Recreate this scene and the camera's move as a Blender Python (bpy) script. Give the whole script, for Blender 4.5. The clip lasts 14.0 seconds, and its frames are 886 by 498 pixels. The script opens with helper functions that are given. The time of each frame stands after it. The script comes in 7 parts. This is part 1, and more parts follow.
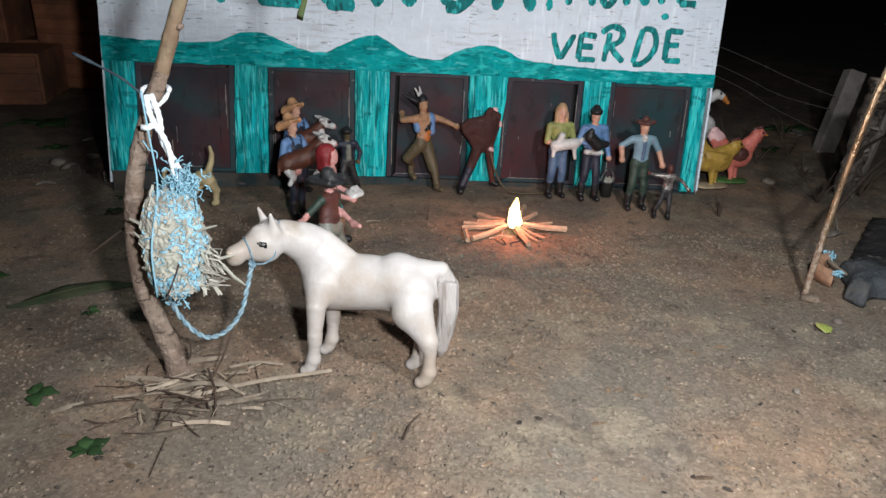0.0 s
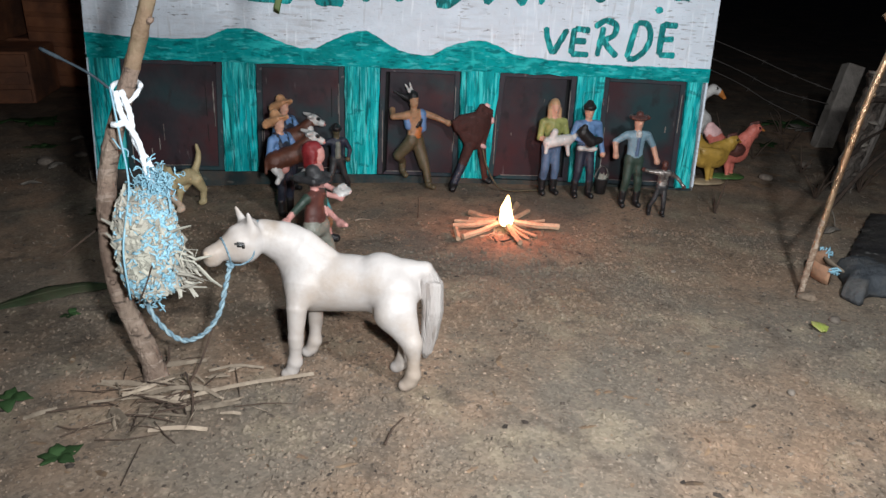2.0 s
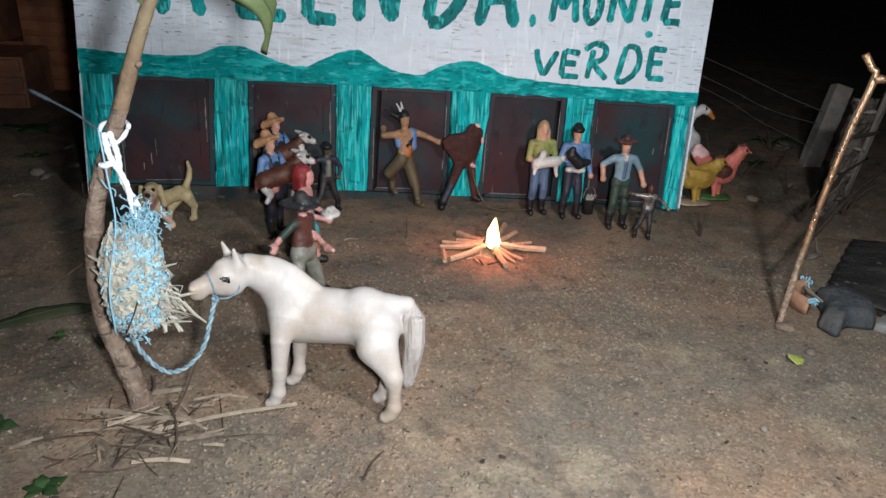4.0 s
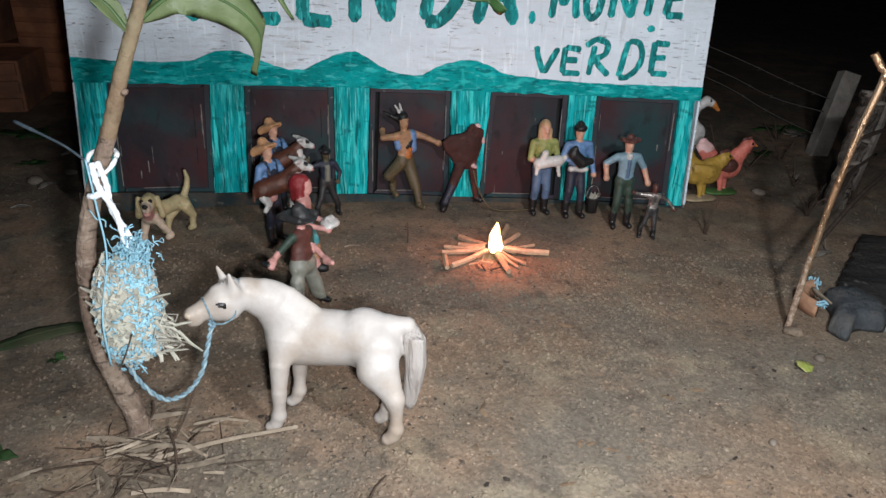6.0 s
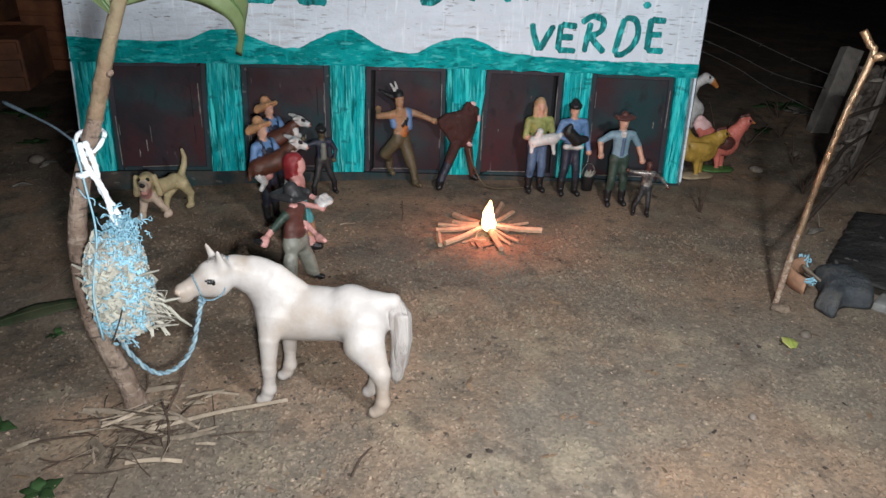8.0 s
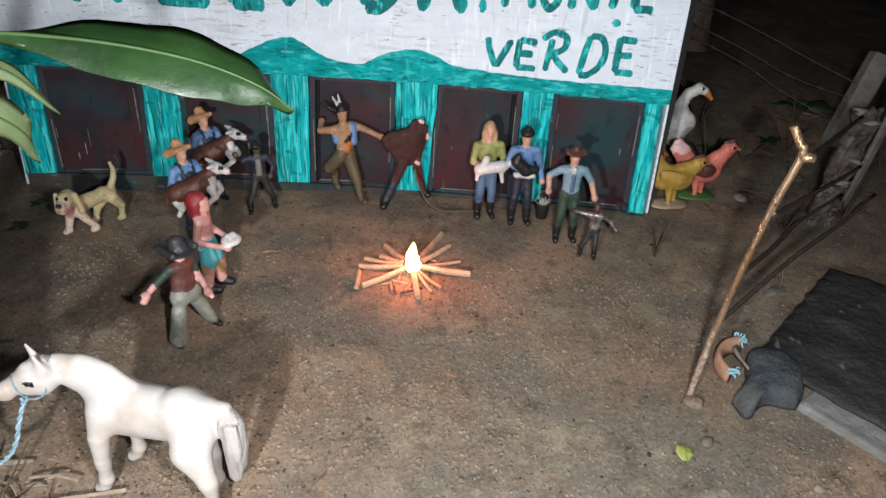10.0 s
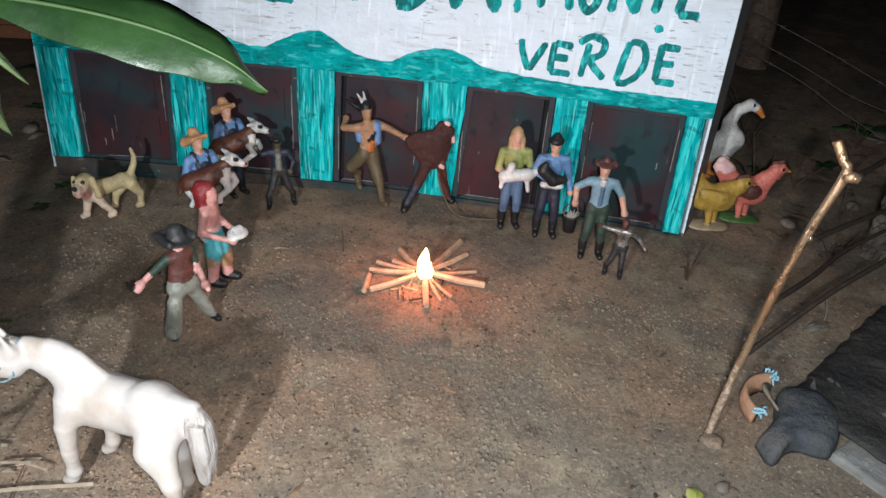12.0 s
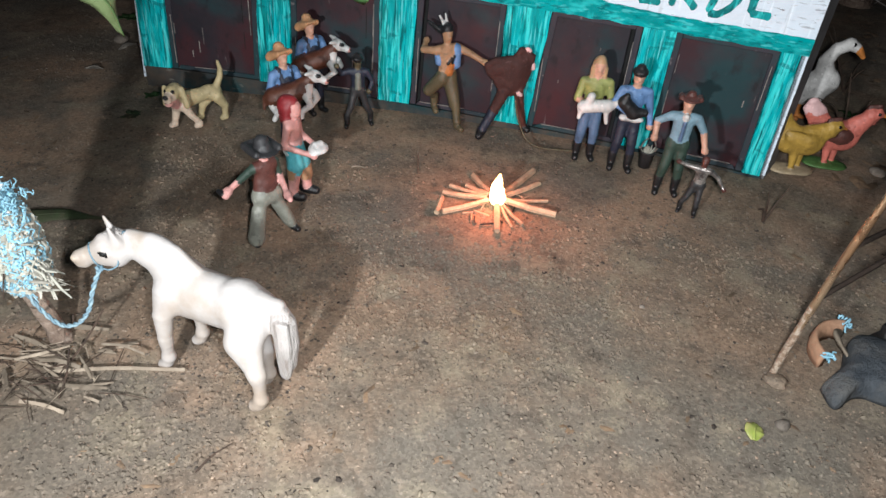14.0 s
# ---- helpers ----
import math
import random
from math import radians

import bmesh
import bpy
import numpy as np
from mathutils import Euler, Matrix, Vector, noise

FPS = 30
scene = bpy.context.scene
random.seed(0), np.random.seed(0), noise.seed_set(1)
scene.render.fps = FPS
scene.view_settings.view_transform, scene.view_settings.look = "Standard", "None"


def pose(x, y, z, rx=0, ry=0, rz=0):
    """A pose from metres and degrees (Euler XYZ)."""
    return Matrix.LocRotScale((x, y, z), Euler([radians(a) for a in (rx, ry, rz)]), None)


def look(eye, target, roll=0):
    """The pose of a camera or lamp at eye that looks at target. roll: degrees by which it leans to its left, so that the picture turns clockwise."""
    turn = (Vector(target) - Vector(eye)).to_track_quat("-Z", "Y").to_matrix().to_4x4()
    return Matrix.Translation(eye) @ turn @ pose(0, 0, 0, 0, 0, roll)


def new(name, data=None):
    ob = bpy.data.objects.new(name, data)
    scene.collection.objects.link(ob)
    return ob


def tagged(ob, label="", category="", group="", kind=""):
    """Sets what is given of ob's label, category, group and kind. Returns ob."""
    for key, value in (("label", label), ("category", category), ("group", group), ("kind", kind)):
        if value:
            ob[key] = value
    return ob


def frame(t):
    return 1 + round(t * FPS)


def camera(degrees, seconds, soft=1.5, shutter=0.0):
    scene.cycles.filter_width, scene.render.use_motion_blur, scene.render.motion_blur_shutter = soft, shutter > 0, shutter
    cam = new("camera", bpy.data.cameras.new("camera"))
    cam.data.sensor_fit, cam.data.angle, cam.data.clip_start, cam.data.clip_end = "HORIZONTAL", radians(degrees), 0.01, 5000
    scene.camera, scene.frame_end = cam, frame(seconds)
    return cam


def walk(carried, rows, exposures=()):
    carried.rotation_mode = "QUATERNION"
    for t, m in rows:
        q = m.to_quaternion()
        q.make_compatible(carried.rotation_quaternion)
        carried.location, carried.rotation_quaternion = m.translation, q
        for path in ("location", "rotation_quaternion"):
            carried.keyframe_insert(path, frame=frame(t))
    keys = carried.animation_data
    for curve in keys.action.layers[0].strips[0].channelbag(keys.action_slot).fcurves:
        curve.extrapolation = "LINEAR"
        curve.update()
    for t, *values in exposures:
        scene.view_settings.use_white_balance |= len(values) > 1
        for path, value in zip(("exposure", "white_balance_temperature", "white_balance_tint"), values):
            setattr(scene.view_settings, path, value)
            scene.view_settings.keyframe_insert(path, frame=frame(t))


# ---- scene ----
cam = camera(66.05, 14.0)
PATH = [
    (0, (0.0912, 0.1137, 0.2146), (0.1203, 1.9620, -0.5490), 2.42),
    (0.5, (0.0902, 0.1136, 0.2107), (0.1145, 1.9607, -0.5559), 2.84),
    (1, (0.0929, 0.1143, 0.2132), (0.1093, 1.9767, -0.5158), 2.67),
    (1.5, (0.0970, 0.1174, 0.2055), (0.1391, 1.9792, -0.5239), 3.14),
    (2, (0.1004, 0.1232, 0.2121), (0.1269, 1.9686, -0.5584), 2.11),
    (2.5, (0.1008, 0.1156, 0.2157), (0.1330, 1.9625, -0.5509), 2.84),
    (3, (0.1027, 0.1138, 0.2201), (0.1396, 1.9618, -0.5438), 3.30),
    (5.5, (0.1088, 0.1449, 0.2488), (0.1530, 1.9708, -0.5664), 2.62),
    (6, (0.1091, 0.1392, 0.2484), (0.1353, 1.9629, -0.5725), 1.88),
    (6.5, (0.1159, 0.1382, 0.2416), (0.1627, 1.9773, -0.5429), 2.05),
    (7, (0.1201, 0.1411, 0.2377), (0.1954, 1.9761, -0.5540), 2.03),
    (7.5, (0.1194, 0.1361, 0.2430), (0.1566, 1.9662, -0.5627), 1.60),
    (7.7, (0.1174, 0.1309, 0.2448), (0.1397, 1.9492, -0.5879), 1.61),
    (10, (0.2272, 0.2156, 0.3272), (0.0778, 1.8897, -0.7567), 2.61),
    (10.5, (0.2349, 0.2299, 0.3183), (0.0448, 1.8932, -0.7760), 5.17),
    (11, (0.2454, 0.2336, 0.3040), (0.0105, 1.8605, -0.8352), 4.97),
    (11.5, (0.2499, 0.2395, 0.2982), (-0.0019, 1.8756, -0.8242), 4.86),
    (12, (0.2535, 0.2413, 0.3111), (-0.0471, 1.9090, -0.7511), 3.54),
    (12.5, (0.2594, 0.2283, 0.3175), (-0.0732, 1.8812, -0.7583), 2.92),
    (13, (0.2544, 0.2307, 0.3147), (-0.0636, 1.8561, -0.8064), 2.91),
    (13.5, (0.2426, 0.2328, 0.3125), (-0.1184, 1.8423, -0.8185), 3.94),
    (14, (0.2468, 0.2274, 0.3084), (-0.1826, 1.7476, -0.9182), 3.99),
]
walk(cam, [(t, look(eye, target, roll)) for t, eye, target, roll in PATH], [(0.0, -0.16, 6450, 10), (7.5, -0.24, 6450, 10), (10.0, 0.18, 6500, 10), (11.5, 0.16, 6300, 8), (13.0, 0.24, 6500, 10), (14.0, 0.28, 6400, 9)])

# ---- world and lamps ----
world = bpy.data.worlds.new("night")
world.use_nodes = True
world.node_tree.nodes["Background"].inputs[0].default_value = (0.10, 0.13, 0.2, 1)
world.node_tree.nodes["Background"].inputs[1].default_value = 0.035
scene.world = world


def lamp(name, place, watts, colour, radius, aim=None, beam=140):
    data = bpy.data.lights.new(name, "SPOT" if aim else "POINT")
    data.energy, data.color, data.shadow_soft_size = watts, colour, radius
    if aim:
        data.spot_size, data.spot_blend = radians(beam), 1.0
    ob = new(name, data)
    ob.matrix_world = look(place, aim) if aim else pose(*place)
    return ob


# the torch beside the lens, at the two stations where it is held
# one torch moves, so two fixed lamps, always lit together, stand in for it
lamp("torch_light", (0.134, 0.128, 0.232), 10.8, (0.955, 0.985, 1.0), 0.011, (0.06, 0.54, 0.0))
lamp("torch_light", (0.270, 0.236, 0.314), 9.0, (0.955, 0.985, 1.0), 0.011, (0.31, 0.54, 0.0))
lamp("fire_light", (0.1612, 0.6710, 0.026), 0.29, (1.0, 0.27, 0.15), 0.008)


# ---- materials ----
def colour_of(c):
    return (c[0], c[1], c[2], 1.0)


def material(name, a, b=None, scale=60.0, rough=0.6, bump=0.0, bump_scale=400.0, stretch=(1, 1, 1), c=None, scale2=9.0,
             metal=0.0, detail=6.0, low=0.35, high=0.65, spread=0.0, coat=0.0, island=False, spec=0.35):
    """Two colours mixed by fine noise, a third by broad noise, a bump, and a spread of value from piece to piece."""
    m = bpy.data.materials.new(name)
    m.use_nodes = True
    n, l = m.node_tree.nodes, m.node_tree.links
    s = n["Principled BSDF"]
    s.inputs["Roughness"].default_value, s.inputs["Metallic"].default_value = rough, metal
    s.inputs["Coat Weight"].default_value = coat
    s.inputs["Specular IOR Level"].default_value = spec
    co = n.new("ShaderNodeTexCoord")
    mp = n.new("ShaderNodeMapping")
    mp.inputs["Scale"].default_value = stretch
    l.new(co.outputs["Object"], mp.inputs["Vector"])

    def fac(sc, lo, hi, det=detail):
        t = n.new("ShaderNodeTexNoise")
        t.inputs["Scale"].default_value, t.inputs["Detail"].default_value, t.inputs["Roughness"].default_value = sc, det, 0.62
        l.new(mp.outputs[0], t.inputs["Vector"])
        r = n.new("ShaderNodeMapRange")
        r.inputs[1].default_value, r.inputs[2].default_value = lo, hi
        l.new(t.outputs["Fac"], r.inputs[0])
        return r.outputs[0]

    def mix(f, x, y):
        k = n.new("ShaderNodeMix")
        k.data_type = "RGBA"
        l.new(f, k.inputs[0])
        for sock, v in ((k.inputs[6], x), (k.inputs[7], y)):
            if isinstance(v, tuple):
                sock.default_value = colour_of(v)
            else:
                l.new(v, sock)
        return k.outputs[2]

    col = mix(fac(scale, low, high), a, b if b else tuple(v * 0.82 for v in a))
    if c:
        col = mix(fac(scale2, 0.42, 0.66), col, c)
    if spread:
        if island:
            rnd = n.new("ShaderNodeNewGeometry").outputs["Random Per Island"]
        else:
            rnd = n.new("ShaderNodeObjectInfo").outputs["Random"]
        r = n.new("ShaderNodeMapRange")
        r.inputs[3].default_value, r.inputs[4].default_value = 1 - spread, 1 + spread
        l.new(rnd, r.inputs[0])
        h = n.new("ShaderNodeHueSaturation")
        l.new(r.outputs[0], h.inputs["Value"])
        l.new(col, h.inputs["Color"])
        col = h.outputs[0]
    l.new(col, s.inputs["Base Color"])
    rr = fac(scale * 1.7, 0.3, 0.7)
    ro = n.new("ShaderNodeMapRange")
    ro.inputs[3].default_value, ro.inputs[4].default_value = max(rough - 0.1, 0.05), min(rough + 0.1, 1)
    l.new(rr, ro.inputs[0])
    l.new(ro.outputs[0], s.inputs["Roughness"])
    if bump:
        bp = n.new("ShaderNodeBump")
        bp.inputs["Strength"].default_value, bp.inputs["Distance"].default_value = bump, 0.6 / bump_scale
        l.new(fac(bump_scale, 0.2, 0.8), bp.inputs["Height"])
        l.new(bp.outputs[0], s.inputs["Normal"])
    return m


def soil_material():
    """Trodden earth: damp grey patches and warm dusty ones, pale and dark grit, uneven relief."""
    m = material("soil", (0.204, 0.141, 0.098), (0.128, 0.092, 0.066), 60, 0.95, 0.0, 400, c=(0.135, 0.116, 0.092), scale2=9, detail=7, low=0.3, high=0.7, spec=0.15)
    n, l = m.node_tree.nodes, m.node_tree.links
    s = n["Principled BSDF"]
    old = s.inputs["Base Color"].links[0].from_socket
    co = n.new("ShaderNodeTexCoord")

    def field(sc, det, w, rough=0.6):
        t = n.new("ShaderNodeTexNoise")
        t.noise_dimensions = "4D"
        t.inputs["Scale"].default_value, t.inputs["Detail"].default_value, t.inputs["W"].default_value, t.inputs["Roughness"].default_value = sc, det, w, rough
        l.new(co.outputs["Object"], t.inputs["Vector"])
        return t.outputs["Fac"]

    for sc, lo, hi, tint, most, det in ((7, 0.47, 0.60, (0.118, 0.103, 0.085), 0.68, 4), (9.5, 0.50, 0.62, (0.258, 0.172, 0.118), 0.9, 5), (24, 0.53, 0.66, (0.225, 0.185, 0.132), 0.7, 6), (42, 0.55, 0.66, (0.075, 0.060, 0.048), 0.7, 6),
                                        (120, 0.57, 0.69, (0.26, 0.205, 0.155), 0.5, 4), (380, 0.63, 0.68, (0.36, 0.295, 0.235), 0.35, 2), (260, 0.64, 0.69, (0.035, 0.027, 0.021), 0.6, 2)):
        r = n.new("ShaderNodeMapRange")
        r.inputs[1].default_value, r.inputs[2].default_value, r.inputs[4].default_value = lo, hi, most
        l.new(field(sc, det, sc * 0.37), r.inputs[0])
        k = n.new("ShaderNodeMix")
        k.data_type = "RGBA"
        l.new(r.outputs[0], k.inputs[0])
        l.new(old, k.inputs[6])
        k.inputs[7].default_value = colour_of(tint)
        old = k.outputs[2]
    # single grains, lighter and darker
    vo = n.new("ShaderNodeTexVoronoi")
    vo.inputs["Scale"].default_value = 620
    l.new(co.outputs["Object"], vo.inputs["Vector"])
    sep = n.new("ShaderNodeSeparateColor")
    l.new(vo.outputs["Color"], sep.inputs[0])
    gr = n.new("ShaderNodeMapRange")
    gr.inputs[3].default_value, gr.inputs[4].default_value = 0.80, 1.21
    l.new(sep.outputs[0], gr.inputs[0])
    hs = n.new("ShaderNodeHueSaturation")
    l.new(gr.outputs[0], hs.inputs["Value"])
    l.new(old, hs.inputs["Color"])
    l.new(hs.outputs[0], s.inputs["Base Color"])
    bp = n.new("ShaderNodeBump")
    bp.inputs["Strength"].default_value, bp.inputs["Distance"].default_value = 0.8, 0.0014
    l.new(field(150, 12, 3.3, 0.7), bp.inputs["Height"])
    l.new(bp.outputs[0], s.inputs["Normal"])
    return m


def glow_material(name, inner, outer, strength):
    m = bpy.data.materials.new(name)
    m.use_nodes = True
    n, l = m.node_tree.nodes, m.node_tree.links
    n.remove(n["Principled BSDF"])
    e = n.new("ShaderNodeEmission")
    co = n.new("ShaderNodeTexCoord")
    sp = n.new("ShaderNodeSeparateXYZ")
    l.new(co.outputs["Object"], sp.inputs[0])
    r = n.new("ShaderNodeMapRange")
    r.inputs[1].default_value, r.inputs[2].default_value = 0.012, 0.036
    l.new(sp.outputs[2], r.inputs[0])
    k = n.new("ShaderNodeMix")
    k.data_type = "RGBA"
    k.inputs[6].default_value, k.inputs[7].default_value = colour_of(inner), colour_of(outer)
    l.new(r.outputs[0], k.inputs[0])
    l.new(k.outputs[2], e.inputs[0])
    e.inputs[1].default_value = strength
    l.new(e.outputs[0], n["Material Output"].inputs[0])
    return m


SOIL = soil_material()


def scratched(m, layers):
    """Thin scratches and worn dabs over a paint: (scale, stretch, low, high, colour, strength)."""
    n, l = m.node_tree.nodes, m.node_tree.links
    s = n["Principled BSDF"]
    old = s.inputs["Base Color"].links[0].from_socket
    co = n.new("ShaderNodeTexCoord")
    for layer in layers:
        sc, st, lo, hi, tint, most = layer[:6]
        mp = n.new("ShaderNodeMapping")
        mp.inputs["Scale"].default_value = st
        mp.inputs["Location"].default_value = (sc * 0.013, 0, sc * 0.027)
        l.new(co.outputs["Object"], mp.inputs[0])
        t = n.new("ShaderNodeTexNoise")
        t.inputs["Scale"].default_value, t.inputs["Detail"].default_value = sc, 5
        l.new(mp.outputs[0], t.inputs["Vector"])
        r = n.new("ShaderNodeMapRange")
        r.inputs[1].default_value, r.inputs[2].default_value, r.inputs[4].default_value = lo, hi, most
        l.new(t.outputs["Fac"], r.inputs[0])
        fac = r.outputs[0]
        if len(layer) > 6:
            # only inside worn clusters
            t = n.new("ShaderNodeTexNoise")
            t.inputs["Scale"].default_value, t.inputs["Detail"].default_value = layer[6], 3
            l.new(co.outputs["Object"], t.inputs["Vector"])
            r = n.new("ShaderNodeMapRange")
            r.inputs[1].default_value, r.inputs[2].default_value = 0.46, 0.60
            l.new(t.outputs["Fac"], r.inputs[0])
            p = n.new("ShaderNodeMath")
            p.operation = "MULTIPLY"
            l.new(fac, p.inputs[0])
            l.new(r.outputs[0], p.inputs[1])
            fac = p.outputs[0]
        k = n.new("ShaderNodeMix")
        k.data_type = "RGBA"
        l.new(fac, k.inputs[0])
        l.new(old, k.inputs[6])
        k.inputs[7].default_value = colour_of(tint)
        old = k.outputs[2]
    l.new(old, s.inputs["Base Color"])
    return m


def smudged(m, spots):
    """Worn tinted smudges with ragged edges round given places of a thing."""
    n, l = m.node_tree.nodes, m.node_tree.links
    s = n["Principled BSDF"]
    old = s.inputs["Base Color"].links[0].from_socket
    co = n.new("ShaderNodeTexCoord")
    t = n.new("ShaderNodeTexNoise")
    t.inputs["Scale"].default_value, t.inputs["Detail"].default_value = 160, 5
    l.new(co.outputs["Object"], t.inputs["Vector"])
    for at, radius, tint, most in spots:
        d = n.new("ShaderNodeVectorMath")
        d.operation = "DISTANCE"
        d.inputs[1].default_value = at
        l.new(co.outputs["Object"], d.inputs[0])
        r = n.new("ShaderNodeMapRange")
        r.inputs[1].default_value, r.inputs[2].default_value, r.inputs[3].default_value, r.inputs[4].default_value = 0.2 * radius, radius, 1.0, 0.0
        l.new(d.outputs["Value"], r.inputs[0])
        p = n.new("ShaderNodeMath")
        p.operation = "MULTIPLY"
        l.new(r.outputs[0], p.inputs[0])
        l.new(t.outputs["Fac"], p.inputs[1])
        q = n.new("ShaderNodeMapRange")
        q.inputs[1].default_value, q.inputs[2].default_value, q.inputs[4].default_value = 0.08, 0.48, most
        l.new(p.outputs[0], q.inputs[0])
        k = n.new("ShaderNodeMix")
        k.data_type = "RGBA"
        l.new(q.outputs[0], k.inputs[0])
        l.new(old, k.inputs[6])
        k.inputs[7].default_value = colour_of(tint)
        old = k.outputs[2]
    l.new(old, s.inputs["Base Color"])
    return m


WHITE_PAINT = scratched(material("white_paint", (0.67, 0.745, 0.83), (0.57, 0.635, 0.71), 40, 0.5, 0.3, 150, (1, 1, 2), c=(0.60, 0.655, 0.72), scale2=14, low=0.4, high=0.75),
                        ((90, (0.35, 1, 3), 0.50, 0.64, (0.44, 0.455, 0.48), 0.7, 9), (210, (0.4, 1, 2.6), 0.58, 0.65, (0.16, 0.16, 0.17), 0.65, 11), (120, (0.8, 1, 3.2), 0.665, 0.69, (0.12, 0.12, 0.13), 0.8), (60, (4, 1, 0.4), 0.60, 0.70, (0.84, 0.90, 0.96), 0.6), (45, (5, 1, 0.5), 0.63, 0.70, (0.42, 0.45, 0.48), 0.5)))
TEAL = scratched(material("teal_paint", (0.0, 0.33, 0.36), (0.004, 0.56, 0.60), 38, 0.5, 0.4, 120, (2.2, 1, 0.36), c=(0.0, 0.19, 0.18), scale2=24, low=0.4, high=0.75, spec=0.12),
                 ((100, (2.6, 1, 0.22), 0.52, 0.64, (0.05, 0.66, 0.65), 0.85), (100, (3.2, 1, 0.2), 0.585, 0.63, (0.0, 0.085, 0.09), 0.85), (45, (1, 1, 2.5), 0.62, 0.66, (0.0, 0.14, 0.15), 0.7), (240, (2.2, 1, 0.22), 0.55, 0.62, (0.0, 0.11, 0.12), 0.6), (280, (2.4, 1, 0.16), 0.57, 0.66, (0.16, 0.68, 0.70), 0.6)))
TEAL_BAND = scratched(material("teal_band_paint", (0.0, 0.28, 0.29), (0.0, 0.42, 0.43), 34, 0.5, 0.4, 120, (0.8, 1, 1.5), c=(0.0, 0.19, 0.19), scale2=22, low=0.4, high=0.75, spec=0.08),
                      ((80, (0.6, 1, 1.7), 0.54, 0.68, (0.03, 0.52, 0.52), 0.75), (90, (0.6, 1, 2), 0.60, 0.66, (0.0, 0.10, 0.11), 0.75), (60, (2, 1, 0.5), 0.60, 0.68, (0.02, 0.48, 0.48), 0.6), (230, (0.4, 1, 1.4), 0.56, 0.63, (0.0, 0.10, 0.11), 0.6), (260, (0.3, 1, 1.4), 0.57, 0.66, (0.10, 0.58, 0.60), 0.55)))
TEAL_LETTER = scratched(material("teal_letter_paint", (0.0, 0.22, 0.225), (0.0, 0.34, 0.345), 60, 0.45, 0.4, 200, (1, 1, 0.6), c=(0.0, 0.12, 0.125), scale2=50, low=0.4, high=0.7, spread=0.28, island=True, spec=0.15), ((200, (1.4, 1, 0.5), 0.53, 0.63, (0.04, 0.52, 0.52), 0.85), (240, (1.4, 1, 0.5), 0.58, 0.64, (0.0, 0.06, 0.065), 0.85)))
DOOR = scratched(material("dark_door_paint", (0.026, 0.0185, 0.024), (0.016, 0.0135, 0.018), 22, 0.6, 0.06, 150, c=(0.046, 0.013, 0.016), scale2=15, spec=0.2),
                 ((13, (1, 1, 1.2), 0.53, 0.68, (0.008, 0.038, 0.043), 0.8), (60, (3, 1, 0.35), 0.68, 0.73, (0.17, 0.14, 0.14), 0.6), (90, (1, 1, 0.6), 0.6, 0.7, (0.010, 0.008, 0.010), 0.6)))
DOOR_FRAME = scratched(material("dark_frame_paint", (0.040, 0.032, 0.041), (0.024, 0.023, 0.030), 40, 0.6, 0.08, 150, c=(0.012, 0.042, 0.047), scale2=14, spec=0.2),
                       ((80, (2, 1, 2), 0.66, 0.72, (0.20, 0.17, 0.17), 0.6),))
PLINTH = scratched(material("muddy_plinth_paint", (0.010, 0.040, 0.045), (0.030, 0.028, 0.030), 40, 0.7, 0.1, 150, c=(0.075, 0.058, 0.045), scale2=25, spec=0.15), ((60, (1, 1, 3), 0.62, 0.68, (0.16, 0.15, 0.13), 0.5),))
WORN_WOOD = material("worn_pale_wood", (0.26, 0.23, 0.21), (0.10, 0.085, 0.08), 130, 0.85, 0.2, 300)
GREY_SIDE = material("grey_side_paint", (0.16, 0.155, 0.155), (0.11, 0.105, 0.11), 40, 0.7, 0.2, 200)
BLACK = material("black_gap", (0.008, 0.008, 0.008), None, 50, 0.9)
HORSE = smudged(material("horse_white", (0.40, 0.374, 0.36), (0.352, 0.322, 0.306), 55, 0.5, 0.12, 220, c=(0.30, 0.245, 0.20), scale2=22, low=0.4, high=0.8, spec=0.35),
                (((0.021, 0.002, 0.072), 0.012, (0.21, 0.160, 0.118), 0.9), ((0.016, 0.004, 0.078), 0.009, (0.23, 0.18, 0.13), 0.8), ((-0.004, 0.006, 0.084), 0.008, (0.24, 0.19, 0.145), 0.75), ((-0.008, 0.012, 0.085), 0.007, (0.24, 0.19, 0.145), 0.7),
                 ((-0.043, 0.011, 0.066), 0.006, (0.27, 0.185, 0.155), 0.85), ((0.010, -0.004, 0.050), 0.009, (0.27, 0.235, 0.21), 0.6), ((0.046, -0.006, 0.054), 0.009, (0.28, 0.25, 0.235), 0.6), ((0.001, 0.0, 0.002), 0.006, (0.25, 0.19, 0.15), 0.7), ((0.066, -0.002, 0.002), 0.006, (0.25, 0.19, 0.15), 0.7), ((0.056, 0.008, 0.071), 0.006, (0.24, 0.215, 0.19), 0.6)))
HORSE_HAIR = scratched(material("horse_tail_hair", (0.385, 0.358, 0.342), (0.30, 0.268, 0.25), 190, 0.6, 1.0, 420, (1, 1, 0.12), spec=0.3), ((300, (1, 1, 0.10), 0.57, 0.64, (0.20, 0.165, 0.145), 0.6),))
BARK = scratched(material("bark", (0.205, 0.142, 0.108), (0.115, 0.077, 0.058), 160, 0.9, 0.9, 260, (1, 1, 0.6), c=(0.27, 0.205, 0.16), scale2=30), ((220, (0.5, 0.5, 1.6), 0.58, 0.66, (0.34, 0.27, 0.22), 0.6), (170, (0.5, 0.5, 2), 0.6, 0.67, (0.05, 0.035, 0.028), 0.8)))
